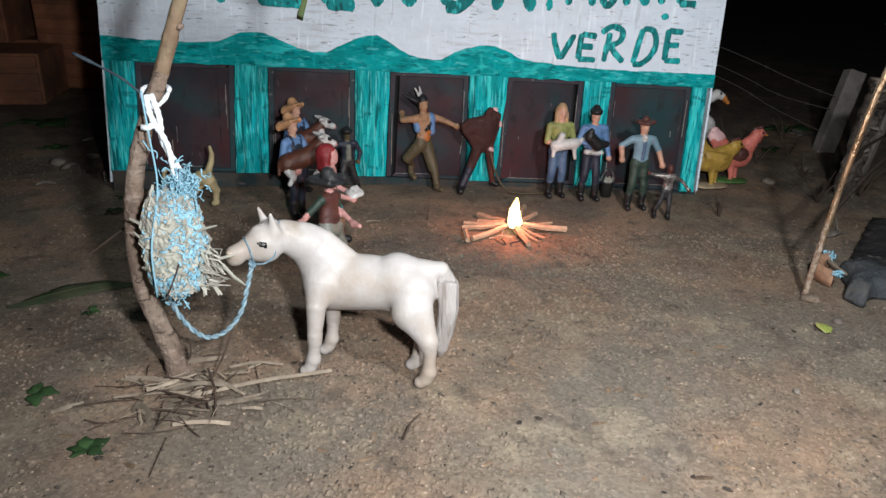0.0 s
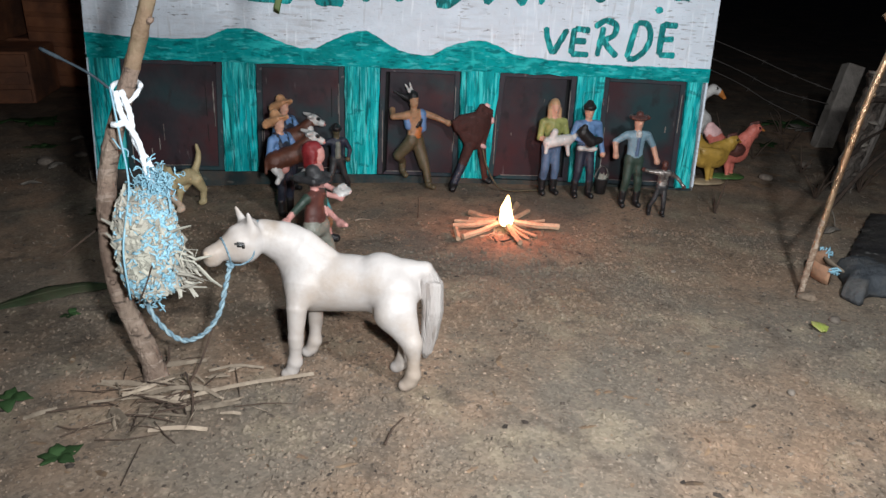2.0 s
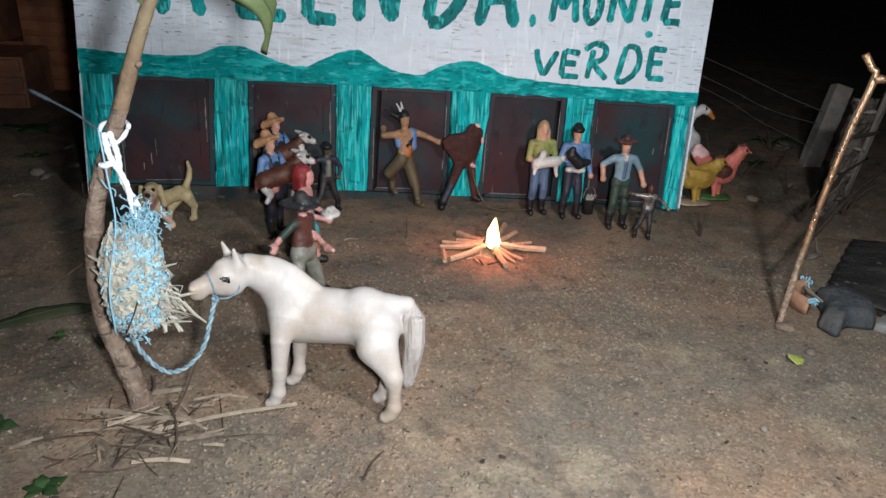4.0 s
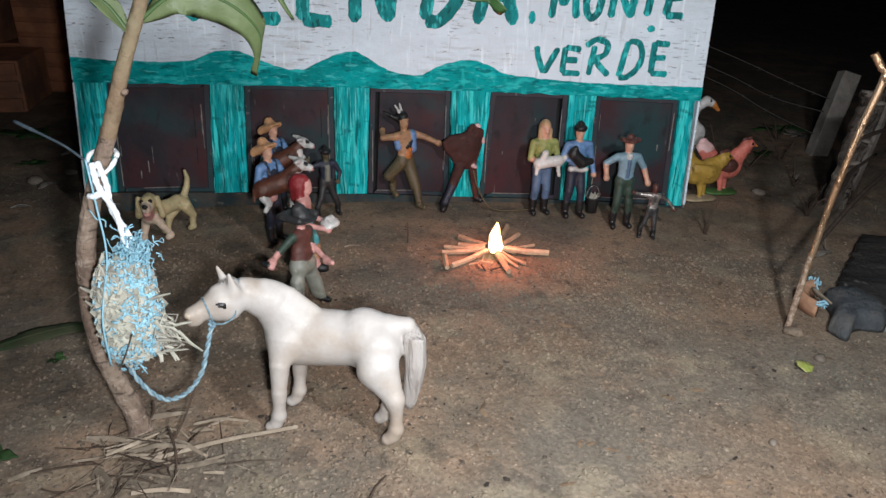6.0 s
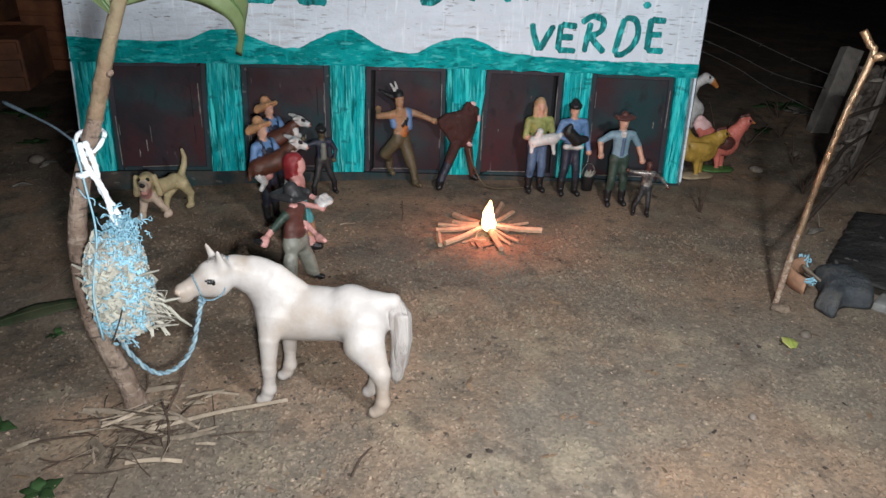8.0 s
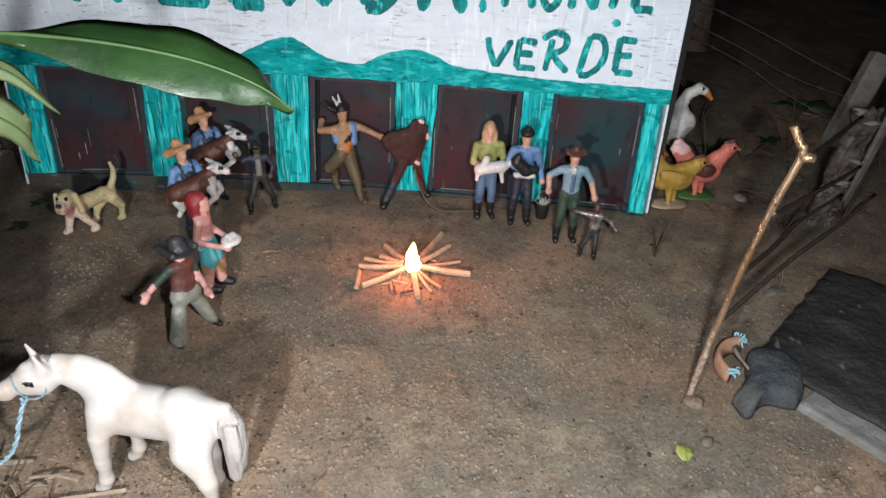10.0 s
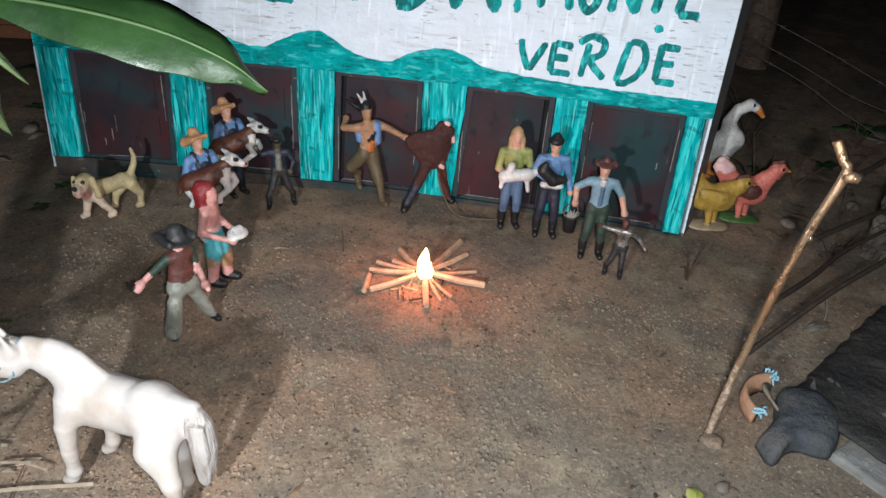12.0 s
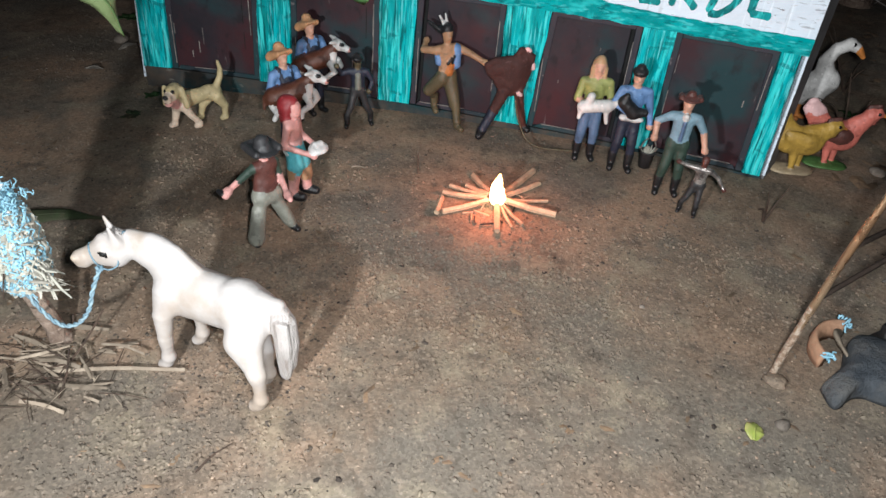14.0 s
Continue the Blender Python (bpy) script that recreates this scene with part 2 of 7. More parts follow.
GREEN_BARK = material("green_bark", (0.225, 0.155, 0.10), (0.15, 0.10, 0.062), 120, 0.7, 0.5, 260, c=(0.20, 0.165, 0.10), scale2=40)
LEAF = material("leaf_green", (0.0125, 0.036, 0.010), (0.009, 0.026, 0.0075), 60, 0.42, 0.1, 200, c=(0.020, 0.052, 0.014), scale2=22, spec=0.35)
PALE_LEAF = material("leaf_pale", (0.105, 0.140, 0.060), (0.08, 0.108, 0.046), 60, 0.5, 0.2, 300)
RIB = material("leaf_rib", (0.055, 0.10, 0.034), None, 60, 0.5)
DULL_LEAF = material("dull_leaf", (0.030, 0.044, 0.020), (0.020, 0.030, 0.015), 160, 0.7, 0.3, 300, c=(0.05, 0.045, 0.028), scale2=40, spec=0.15)
LIME = material("lime_leaf", (0.225, 0.27, 0.058), (0.17, 0.215, 0.045), 120, 0.5, c=(0.27, 0.25, 0.09), scale2=160)
WEED = material("weed_green", (0.030, 0.062, 0.022), (0.018, 0.040, 0.014), 90, 0.75, spread=0.3, spec=0.12)
HAY = material("hay", (0.37, 0.35, 0.30), (0.26, 0.245, 0.21), 90, 0.85, c=(0.30, 0.30, 0.25), scale2=30, spread=0.25, island=True, spec=0.1)
STRAW = material("straw", (0.30, 0.245, 0.188), (0.17, 0.132, 0.098), 140, 0.75, 0.3, 600, c=(0.20, 0.16, 0.122), scale2=35, spread=0.45, spec=0.15)
TWIG = material("dark_twig", (0.07, 0.045, 0.032), (0.035, 0.024, 0.018), 150, 0.9, 0.5, 400)
NET = material("blue_net", (0.17, 0.36, 0.46), (0.28, 0.46, 0.55), 300, 0.55, 0.3, 900, spread=0.16, island=True, spec=0.2)
ROPE = material("blue_rope", (0.085, 0.155, 0.205), (0.20, 0.285, 0.33), 500, 0.7, 0.6, 1200)
PALE_ROPE = material("pale_blue_rope", (0.165, 0.265, 0.315), (0.27, 0.36, 0.40), 500, 0.7, 0.6, 1200)
WHITE_CORD = material("white_cord", (0.80, 0.82, 0.84), (0.62, 0.68, 0.74), 500, 0.55, 0.5, 900)
SLATE_CORD = material("slate_cord", (0.022, 0.036, 0.048), (0.045, 0.062, 0.078), 300, 0.7)

FIREWOOD = material("firewood", (0.42, 0.30, 0.20), (0.28, 0.17, 0.11), 150, 0.75, 0.4, 500, spread=0.2)
CHAR = material("char", (0.02, 0.016, 0.014), (0.05, 0.035, 0.03), 300, 0.95, 0.6, 700)
FLAME = glow_material("flame", (1.0, 0.72, 0.36), (1.0, 0.50, 0.16), 7.0)
CLAY = material("clay_block", (0.40, 0.165, 0.08), (0.28, 0.11, 0.055), 40, 0.85, 0.4, 200, c=(0.15, 0.07, 0.045), scale2=12, spread=0.12)
POT = material("terracotta", (0.36, 0.205, 0.125), (0.27, 0.145, 0.088), 70, 0.8, 0.3, 300, c=(0.22, 0.135, 0.09), scale2=35)
CONCRETE = material("concrete", (0.29, 0.26, 0.235), (0.20, 0.18, 0.165), 90, 0.9, 0.5, 250, c=(0.16, 0.14, 0.12), scale2=16)
PALE_CONCRETE = material("pale_concrete", (0.22, 0.222, 0.215), (0.155, 0.157, 0.152), 90, 0.9, 0.4, 250, c=(0.12, 0.108, 0.092), scale2=24)
DARK_SHEET = scratched(material("dark_sheet", (0.030, 0.029, 0.030), (0.018, 0.018, 0.019), 60, 0.6, 0.5, 90, c=(0.05, 0.046, 0.042), scale2=30, spec=0.2), ((110, (1, 0.4, 1), 0.64, 0.68, (0.22, 0.21, 0.20), 0.6),))
GREY_CLOTH = material("grey_cloth", (0.060, 0.067, 0.075), (0.040, 0.046, 0.054), 120, 0.9, 0.6, 220, c=(0.085, 0.082, 0.078), scale2=40, spec=0.15)
RUST_ROD = scratched(material("rusty_rod", (0.40, 0.245, 0.14), (0.22, 0.118, 0.066), 130, 0.30, 0.5, 500, (1, 1, 0.4), c=(0.50, 0.37, 0.25), scale2=40, metal=0.75, spec=0.5), ((300, (1, 1, 0.7), 0.6, 0.66, (0.10, 0.045, 0.025), 0.8),))
MUDDY_ROD = material("muddy_rod", (0.20, 0.13, 0.088), (0.38, 0.305, 0.24), 320, 0.9, 0.7, 400, low=0.45, high=0.6)
GREY_WOOD = material("grey_wood", (0.17, 0.15, 0.135), (0.11, 0.095, 0.085), 90, 0.85, 0.5, 250, (1, 1, 0.3))
WIRE = material("fence_wire", (0.075, 0.066, 0.062), None, 200, 0.6, metal=0.5)
BLACK_TWIG = material("blackish_twig", (0.022, 0.016, 0.013), (0.035, 0.025, 0.02), 150, 0.95, 0.5, 400, spec=0.1)
WITHERED = material("withered_leaf", (0.17, 0.15, 0.128), (0.09, 0.078, 0.066), 120, 0.85, 0.4, 300, spread=0.3)
ROTTEN = scratched(material("rotten_wood", (0.15, 0.128, 0.112), (0.075, 0.064, 0.056), 60, 0.9, 0.8, 160, c=(0.04, 0.033, 0.029), scale2=45, spec=0.1), ((90, (1, 1, 0.6), 0.56, 0.66, (0.27, 0.235, 0.205), 0.8), (130, (0.6, 1, 1.4), 0.58, 0.64, (0.02, 0.016, 0.014), 0.9)))
PEBBLE = material("pebble", (0.21, 0.175, 0.145), (0.12, 0.098, 0.08), 200, 0.9, 0.4, 500, spread=0.4)
CRUMB = material("soil_crumb", (0.155, 0.122, 0.092), (0.105, 0.082, 0.064), 200, 0.95, c=(0.06, 0.047, 0.038), scale2=60, spread=0.4, island=True)
PALE_GRIT = material("pale_grit", (0.295, 0.222, 0.165), (0.215, 0.155, 0.113), 200, 0.95, c=(0.17, 0.12, 0.088), scale2=40, spread=0.35, island=True)
DARK_CRUMB = material("dark_crumb", (0.045, 0.034, 0.027), (0.026, 0.02, 0.016), 200, 0.95, spread=0.5, island=True)
LITTER = material("leaf_litter", (0.17, 0.11, 0.065), (0.09, 0.06, 0.04), 200, 0.85, spread=0.5, island=True)


def plastic(name, c, rough=0.38, vary=0.78):
    m = material(name, c, tuple(v * vary for v in c), 90, rough + 0.1, 0.35, 260, c=tuple(v * 0.62 for v in c), scale2=80, spec=0.4)
    return scratched(m, ((170, (1, 1, 1), 0.60, 0.68, tuple(v * 0.30 for v in c), 0.55), (320, (1, 1, 1), 0.64, 0.69, tuple(min(1.0, v * 1.3 + 0.03) for v in c), 0.5)))


SKIN = plastic("toy_skin", (0.56, 0.31, 0.22))
PINK = plastic("toy_pink", (0.60, 0.30, 0.27))
TAN = plastic("toy_tan", (0.40, 0.225, 0.125))
DENIM = plastic("toy_denim", (0.10, 0.16, 0.27))
BLUE = plastic("toy_blue", (0.13, 0.24, 0.45))
PALE_BLUE = plastic("toy_pale_blue", (0.20, 0.31, 0.38))
NAVY = plastic("toy_navy", (0.022, 0.026, 0.045))
DARK = plastic("toy_black", (0.014, 0.013, 0.014), 0.32)
CHARCOAL = plastic("toy_charcoal", (0.035, 0.034, 0.036), 0.35)
OLIVE = plastic("toy_olive", (0.105, 0.082, 0.045))
MOSS = plastic("toy_moss", (0.30, 0.31, 0.10))
GREYGREEN = plastic("toy_grey_green", (0.225, 0.225, 0.19), 0.25)
MAROON = plastic("toy_maroon", (0.10, 0.035, 0.028))
REDHAIR = plastic("toy_red_hair", (0.22, 0.018, 0.022))
BLOND = plastic("toy_blond", (0.46, 0.28, 0.15))
BROWN = plastic("toy_brown", (0.095, 0.032, 0.018))
DEEP_BROWN = plastic("toy_deep_brown", (0.050, 0.016, 0.013), 0.7)
AQUA = plastic("toy_aqua", (0.09, 0.42, 0.48))
ORANGE = plastic("toy_orange", (0.50, 0.17, 0.045))
HAT_TAN = plastic("toy_straw_hat", (0.50, 0.26, 0.13))
TOY_WHITE = plastic("toy_white", (0.62, 0.60, 0.58))
GREENCLOTH = plastic("toy_dark_green", (0.035, 0.06, 0.045))
DOG_TAN = plastic("toy_dog_tan", (0.50, 0.40, 0.22), 0.42)
DOG_PALE = plastic("toy_dog_pale", (0.60, 0.47, 0.36), 0.42)
RED_HEN = plastic("toy_red_hen", (0.62, 0.17, 0.13))
PALE_PINK = plastic("toy_pale_pink", (0.74, 0.46, 0.45))
YELLOW_HEN = plastic("toy_yellow_hen", (0.46, 0.28, 0.055))
GRASS_BASE = plastic("toy_grass_base", (0.075, 0.16, 0.045))
PALE_BASE = plastic("toy_pale_base", (0.40, 0.31, 0.20))
BEAK = plastic("toy_beak", (0.62, 0.22, 0.05))
SILVER = material("toy_silver", (0.42, 0.38, 0.35), (0.05, 0.04, 0.04), 130, 0.3, 0.2, 260, metal=0.6)
EYE_BLACK = plastic("toy_eye", (0.01, 0.01, 0.01), 0.15)
HOOF = plastic("toy_hoof", (0.52, 0.42, 0.33))


# ---- helpers for meshes ----
def mesh_of(name, bm, mats, smooth=False):
    bmesh.ops.recalc_face_normals(bm, faces=bm.faces[:])
    me = bpy.data.meshes.new(name)
    bm.to_mesh(me)
    bm.free()
    for m in (mats if isinstance(mats, (list, tuple)) else [mats]):
        me.materials.append(m)
    if smooth:
        me.shade_smooth()
    return me


def thing(name, bm, mats, label, category, group="", kind="", at=None, smooth=False):
    ob = new(name, mesh_of(name, bm, mats, smooth))
    if at is not None:
        ob.matrix_world = at
    return tagged(ob, label, category, group, kind)


def holder(name, label, category, at=None, group="", kind=""):
    ob = new(name)
    ob.empty_display_size = 0.01
    if at is not None:
        ob.matrix_world = at
    return tagged(ob, label, category, group, kind)


def part(name, bm, mats, parent, label="", smooth=False):
    ob = new(name, mesh_of(name, bm, mats, smooth))
    ob.parent = parent
    return tagged(ob, label)


def box(bm, x0, x1, y0, y1, z0, z1, bevel=0.0):
    b = bmesh.new()
    bmesh.ops.create_cube(b, size=1)
    for v in b.verts:
        v.co = Vector(((x0 + x1) / 2 + v.co.x * (x1 - x0), (y0 + y1) / 2 + v.co.y * (y1 - y0), (z0 + z1) / 2 + v.co.z * (z1 - z0)))
    if bevel:
        bmesh.ops.bevel(b, geom=b.edges[:], offset=bevel, segments=2, affect="EDGES", profile=0.6)
    join(bm, b)
    return bm


def join(bm, other, mat_index=None):
    me = bpy.data.meshes.new("tmp")
    other.to_mesh(me)
    other.free()
    first = len(bm.faces)
    bm.from_mesh(me)
    bpy.data.meshes.remove(me)
    if mat_index is not None:
        bm.faces.ensure_lookup_table()
        for f in bm.faces[first:]:
            f.material_index = mat_index


def tube(bm, pts, radii, sides=8, wobble=0.0, rng=random, flat=1.0):
    """A swept tube through the points, with a radius at each, closed at both ends."""
    pts = [Vector(p) for p in pts]
    if not isinstance(radii, (list, tuple)):
        radii = [radii] * len(pts)
    rings = []
    side = None
    for i, p in enumerate(pts):
        d = (pts[min(i + 1, len(pts) - 1)] - pts[max(i - 1, 0)]).normalized()
        if side is None:
            side = d.orthogonal().normalized()
        side = (side - d * side.dot(d)).normalized()
        up = d.cross(side)
        ring = []
        for k in range(sides):
            a = 2 * math.pi * k / sides
            r = radii[i] * (1 + wobble * (rng.random() - 0.5))
            ring.append(bm.verts.new(p + side * (r * math.cos(a)) + up * (r * flat * math.sin(a))))
        rings.append(ring)
    for r0, r1 in zip(rings, rings[1:]):
        for k in range(sides):
            bm.faces.new((r0[k], r0[(k + 1) % sides], r1[(k + 1) % sides], r1[k]))
    bm.faces.new(rings[0][::-1])
    bm.faces.new(rings[-1])
    return bm


def spline(pts, steps=8):
    """Catmull-Rom through the points."""
    p = [Vector(q) for q in pts]
    p = [p[0] * 2 - p[1]] + p + [p[-1] * 2 - p[-2]]
    out = []
    for i in range(1, len(p) - 2):
        for s in range(steps):
            t = s / steps
            a, b, c, d = p[i - 1], p[i], p[i + 1], p[i + 2]
            out.append(0.5 * (2 * b + (c - a) * t + (2 * a - 5 * b + 4 * c - d) * t * t + (3 * b - a - 3 * c + d) * t ** 3))
    return out + [p[-2]]


def lerp_list(vals, n):
    return [float(v) for v in np.interp(np.linspace(0, 1, n), np.linspace(0, 1, len(vals)), vals)]


# ---- moulded toys: soft unions of tapered capsules, one mesh each ----
def capsule(bm, p, q, r1, r2, squash):
    p, q = Vector(p), Vector(q)
    axis = q - p
    d = axis.normalized() if axis.length > 1e-7 else Vector((0, 0, 1))
    s = d.orthogonal().normalized()
    u = d.cross(s)
    mid = (p + q) / 2
    rings = []
    rows = [(p, r1, a) for a in (-85, -55, -25)] + [(q, r2, a) for a in (25, 55, 85)]
    if axis.length > 1e-7:
        rows = [(p, r1, a) for a in (-85, -55, -25, 0)] + [(q, r2, a) for a in (0, 25, 55, 85)]
    for base, r, a in rows:
        c = base + d * (r * math.sin(radians(a)))
        rr = r * math.cos(radians(a))
        ring = []
        for k in range(12):
            t = 2 * math.pi * k / 12
            w = c + s * (rr * math.cos(t)) + u * (rr * math.sin(t)) - mid
            ring.append(bm.verts.new(mid + Vector((w.x * squash[0], w.y * squash[1], w.z * squash[2]))))
        rings.append(ring)
    for a, b in zip(rings, rings[1:]):
        for k in range(12):
            bm.faces.new((a[k], a[(k + 1) % 12], b[(k + 1) % 12], b[k]))
    bm.faces.new(rings[0][::-1])
    bm.faces.new(rings[-1])


def blob_fields(blobs, x):
    """The signed distance of each point to each blob, about."""
    out = np.empty((len(blobs), len(x)))
    for i, b in enumerate(blobs):
        p, q = np.array(b[1], float), np.array(b[2], float)
        sq = np.array(b[5] if len(b) > 5 else (1, 1, 1), float)
        mid = (p + q) / 2
        y = mid + (x - mid) / sq
        ax = q - p
        k = np.clip(((y - p) @ ax) / max(ax @ ax, 1e-12), 0, 1)
        out[i] = (np.linalg.norm(y - p - k[:, None] * ax, axis=1) - (b[3] + (b[4] - b[3]) * k)) * min(sq)
    return out


def blended(blobs, x, soft):
    d = blob_fields(blobs, x)
    # blobs that follow end to end form one limb
    limbs = [d[0]]
    for i in range(1, len(blobs)):
        if tuple(blobs[i][1]) == tuple(blobs[i - 1][2]) and tuple(blobs[i][1]) != tuple(blobs[i][2]):
            limbs[-1] = np.minimum(limbs[-1], d[i])
        else:
            limbs.append(d[i])
    f = limbs[0]
    for g in limbs[1:]:
        h = np.maximum(soft - np.abs(f - g), 0) / soft
        f = np.minimum(f, g) - h * h * soft * 0.25
    return f


def moulded(name, blobs, label, category, at, voxel=0.0011, soft=0.002, group=""):
    """A toy moulded from blobs that melt into one another over the length soft: (material, p, q, r1, r2) or with a squash
    (sx, sy, sz) after them; lengths in metres, in the toy's own space."""
    bm = bmesh.new()
    for b in blobs:
        capsule(bm, b[1], b[2], b[3] + 0.0003, b[4] + 0.0003, b[5] if len(b) > 5 else (1, 1, 1))
    bmesh.ops.recalc_face_normals(bm, faces=bm.faces[:])
    me = bpy.data.meshes.new("raw")
    bm.to_mesh(me)
    bm.free()
    raw = new("raw", me)
    re = raw.modifiers.new("remesh", "REMESH")
    re.mode, re.voxel_size = "VOXEL", voxel
    sm = raw.modifiers.new("smooth", "SMOOTH")
    sm.factor, sm.iterations = 0.5, 4
    bpy.context.view_layer.update()
    out = bpy.data.meshes.new_from_object(raw.evaluated_get(bpy.context.evaluated_depsgraph_get()))
    bpy.data.objects.remove(raw)
    bpy.data.meshes.remove(me)
    # settle the skin on the softly blended form
    nv = len(out.vertices)
    x = np.empty(nv * 3)
    out.vertices.foreach_get("co", x)
    x = x.reshape(nv, 3)
    e = 0.00005
    for _ in range(4):
        f = blended(blobs, x, soft)
        g = np.stack([(blended(blobs, x + np.eye(3)[i] * e, soft) - f) / e for i in range(3)], axis=1)
        step = -f[:, None] * g / np.maximum((g * g).sum(axis=1), 0.05)[:, None]
        size = np.linalg.norm(step, axis=1)
        x = x + step * np.minimum(1, 0.001 / np.maximum(size, 1e-9))[:, None]
    out.vertices.foreach_set("co", x.ravel())
    mats = []
    for b in blobs:
        if b[0] not in mats:
            mats.append(b[0])
    out.materials.clear()
    for m in mats:
        out.materials.append(m)
    n = len(out.polygons)
    out.update()
    c = np.empty(n * 3)
    out.polygons.foreach_get("center", c)
    near = blob_fields(blobs, c.reshape(n, 3)).argmin(axis=0)
    out.polygons.foreach_set("material_index", np.array([mats.index(b[0]) for b in blobs], dtype=np.int32)[near])
    out.shade_smooth()
    out.name = name
    ob = new(name, out)
    ob.matrix_world = at
    return tagged(ob, label, category, group)


def doll(name, label, x, y, face, height=0.094, shirt=BLUE, legs=DENIM, boots=DARK, skin=SKIN, hair=BROWN, hat=None, brim=0.0,
         arms=None, feet=None, extra=(), sleeves=None, lean=(0, 0), bulk=0.88, forearm=None, shins=None, boot_top=0.16, knees=(None, None), raised=(0, 0)):
    """A small plain toy figure that looks along its own -y, turned by face degrees; arms: elbow and hand for each side."""
    h = height
    arms = arms or (((-0.15, 0.0, 0.64), (-0.14, -0.06, 0.5)), ((0.15, 0.0, 0.64), (0.14, -0.06, 0.5)))
    feet = feet or ((-0.065, 0.0), (0.065, 0.0))
    sleeves, forearm = sleeves or shirt, forearm or skin
    lx, ly = lean

    def v(a, b, c):
        return (a * h + lx * h * c, b * h + ly * h * c, c * h)

    k = bulk
    bl = [
        (shirt, v(0, 0, 0.56), v(0, 0, 0.735), 0.082 * h * k, 0.092 * h * k, (1.12, 0.78, 1)),
        (shirt, v(-0.075, 0, 0.775), v(0.075, 0, 0.775), 0.052 * h * k, 0.052 * h * k),
        (legs, v(-0.035, 0, 0.52), v(0.035, 0, 0.52), 0.078 * h * k, 0.078 * h * k, (1, 0.85, 1)),
        (skin, v(0, 0, 0.80), v(0, 0, 0.87), 0.033 * h, 0.033 * h),
        (skin, v(0, -0.008, 0.885), v(0, -0.005, 0.925), 0.044 * h, 0.050 * h, (0.92, 1, 1)),
        (skin, v(0, -0.056, 0.895), v(0, -0.050, 0.905), 0.010 * h, 0.010 * h),
        (hair, v(0, 0.02, 0.915), v(0, 0.012, 0.94), 0.049 * h, 0.049 * h),
    ]
    if hat:
        bl += [(hat, v(0, 0.005, 0.955), v(0, 0.005, 0.985), 0.053 * h, 0.041 * h),
               (hat, v(0, -0.005, 0.955), v(0, 0.0, 0.957), (0.06 + brim) * h, (0.06 + brim) * h, (1, 1.05, 0.2 if brim > 0.02 else 0.5))]
        if brim > 0.02:
            for q in (-1, 1):
                bl.append((hat, v(q * (0.045 + brim), -0.03, 0.968), v(q * (0.045 + brim), 0.03, 0.968), 0.018 * h, 0.018 * h))
    for s, (fx, fy), kn, up_by in zip((-1, 1), feet, knees, raised):
        hip = v(s * 0.045, 0, 0.50)
        knee = ((hip[0] + fx * h) / 2 + s * 0.004 * h, (hip[1] + fy * h) / 2 - 0.02 * h, 0.28 * h)
        knee = v(*kn) if kn else knee
        ankle = (fx * h, fy * h + 0.01 * h, (0.07 + up_by) * h)
        boot = knee[2] + (ankle[2] - knee[2]) * 0.55 if up_by else boot_top * h
        bl += [(legs, hip, knee, 0.062 * h * k, 0.050 * h * k), (shins or legs, knee, (ankle[0], ankle[1], boot), 0.050 * h * k, 0.042 * h * k),
               (boots, (ankle[0], ankle[1], boot), ankle, 0.042 * h, 0.036 * h),
               (boots, (fx * h, fy * h + 0.012 * h, (0.030 + up_by) * h), (fx * h + s * 0.012 * h, fy * h - 0.062 * h, (0.026 + up_by * 0.8) * h), 0.031 * h, 0.029 * h)]
    for s, (el, ha) in zip((-1, 1), arms):
        sh, e, a = v(s * 0.115, 0, 0.775), v(*el), v(*ha)
        bl += [(sleeves, sh, e, 0.039 * h, 0.032 * h), (forearm, e, a, 0.031 * h, 0.023 * h), (skin, a, a, 0.031 * h, 0.031 * h)]
    for b in extra:
        bl.append((b[0], v(*b[1]), v(*b[2]), b[3] * h, b[4] * h) + tuple(b[5:]))
    return moulded(name, bl, label, "figurine", pose(x, y, 0, 0, 0, face), group="toy farm people")


# ---- ground ----
def ground_height(x, y):
    near = math.exp(-((x - 0.12) ** 2 + (y - 0.6) ** 2) / 0.9)
    return 0.0011 * noise.noise(Vector((x * 14, y * 14, 3.1))) + 0.0006 * noise.noise(Vector((x * 60, y * 60, 8.0))) + (1 - near) * 0.008 * noise.noise(Vector((x * 3, y * 3, 1.0))) - 0.0006


def ground():
    def lines(lo, hi, step, far):
        mid = list(np.arange(lo, hi + step / 2, step))
        out, d, a, b = [], step, lo, hi
        left, right = [], []
        while b < far:
            d *= 1.32
            a -= d
            b += d
            left.append(a)
            right.append(b)
        return left[::-1] + mid + right
    xs, ys = lines(-0.45, 0.75, 0.0055, 60), lines(0.22, 1.05, 0.0055, 60)
    verts = [(float(x), float(y), ground_height(float(x), float(y))) for y in ys for x in xs]
    w = len(xs)
    faces = [(j * w + i, j * w + i + 1, (j + 1) * w + i + 1, (j + 1) * w + i) for j in range(len(ys) - 1) for i in range(w - 1)]
    me = bpy.data.meshes.new("ground")
    me.from_pydata(verts, [], faces)
    me.materials.append(SOIL)
    me.shade_smooth()
    return tagged(new("ground", me), "bare trodden brown earth with grit and crumbs", "ground", kind="structure")


ground()


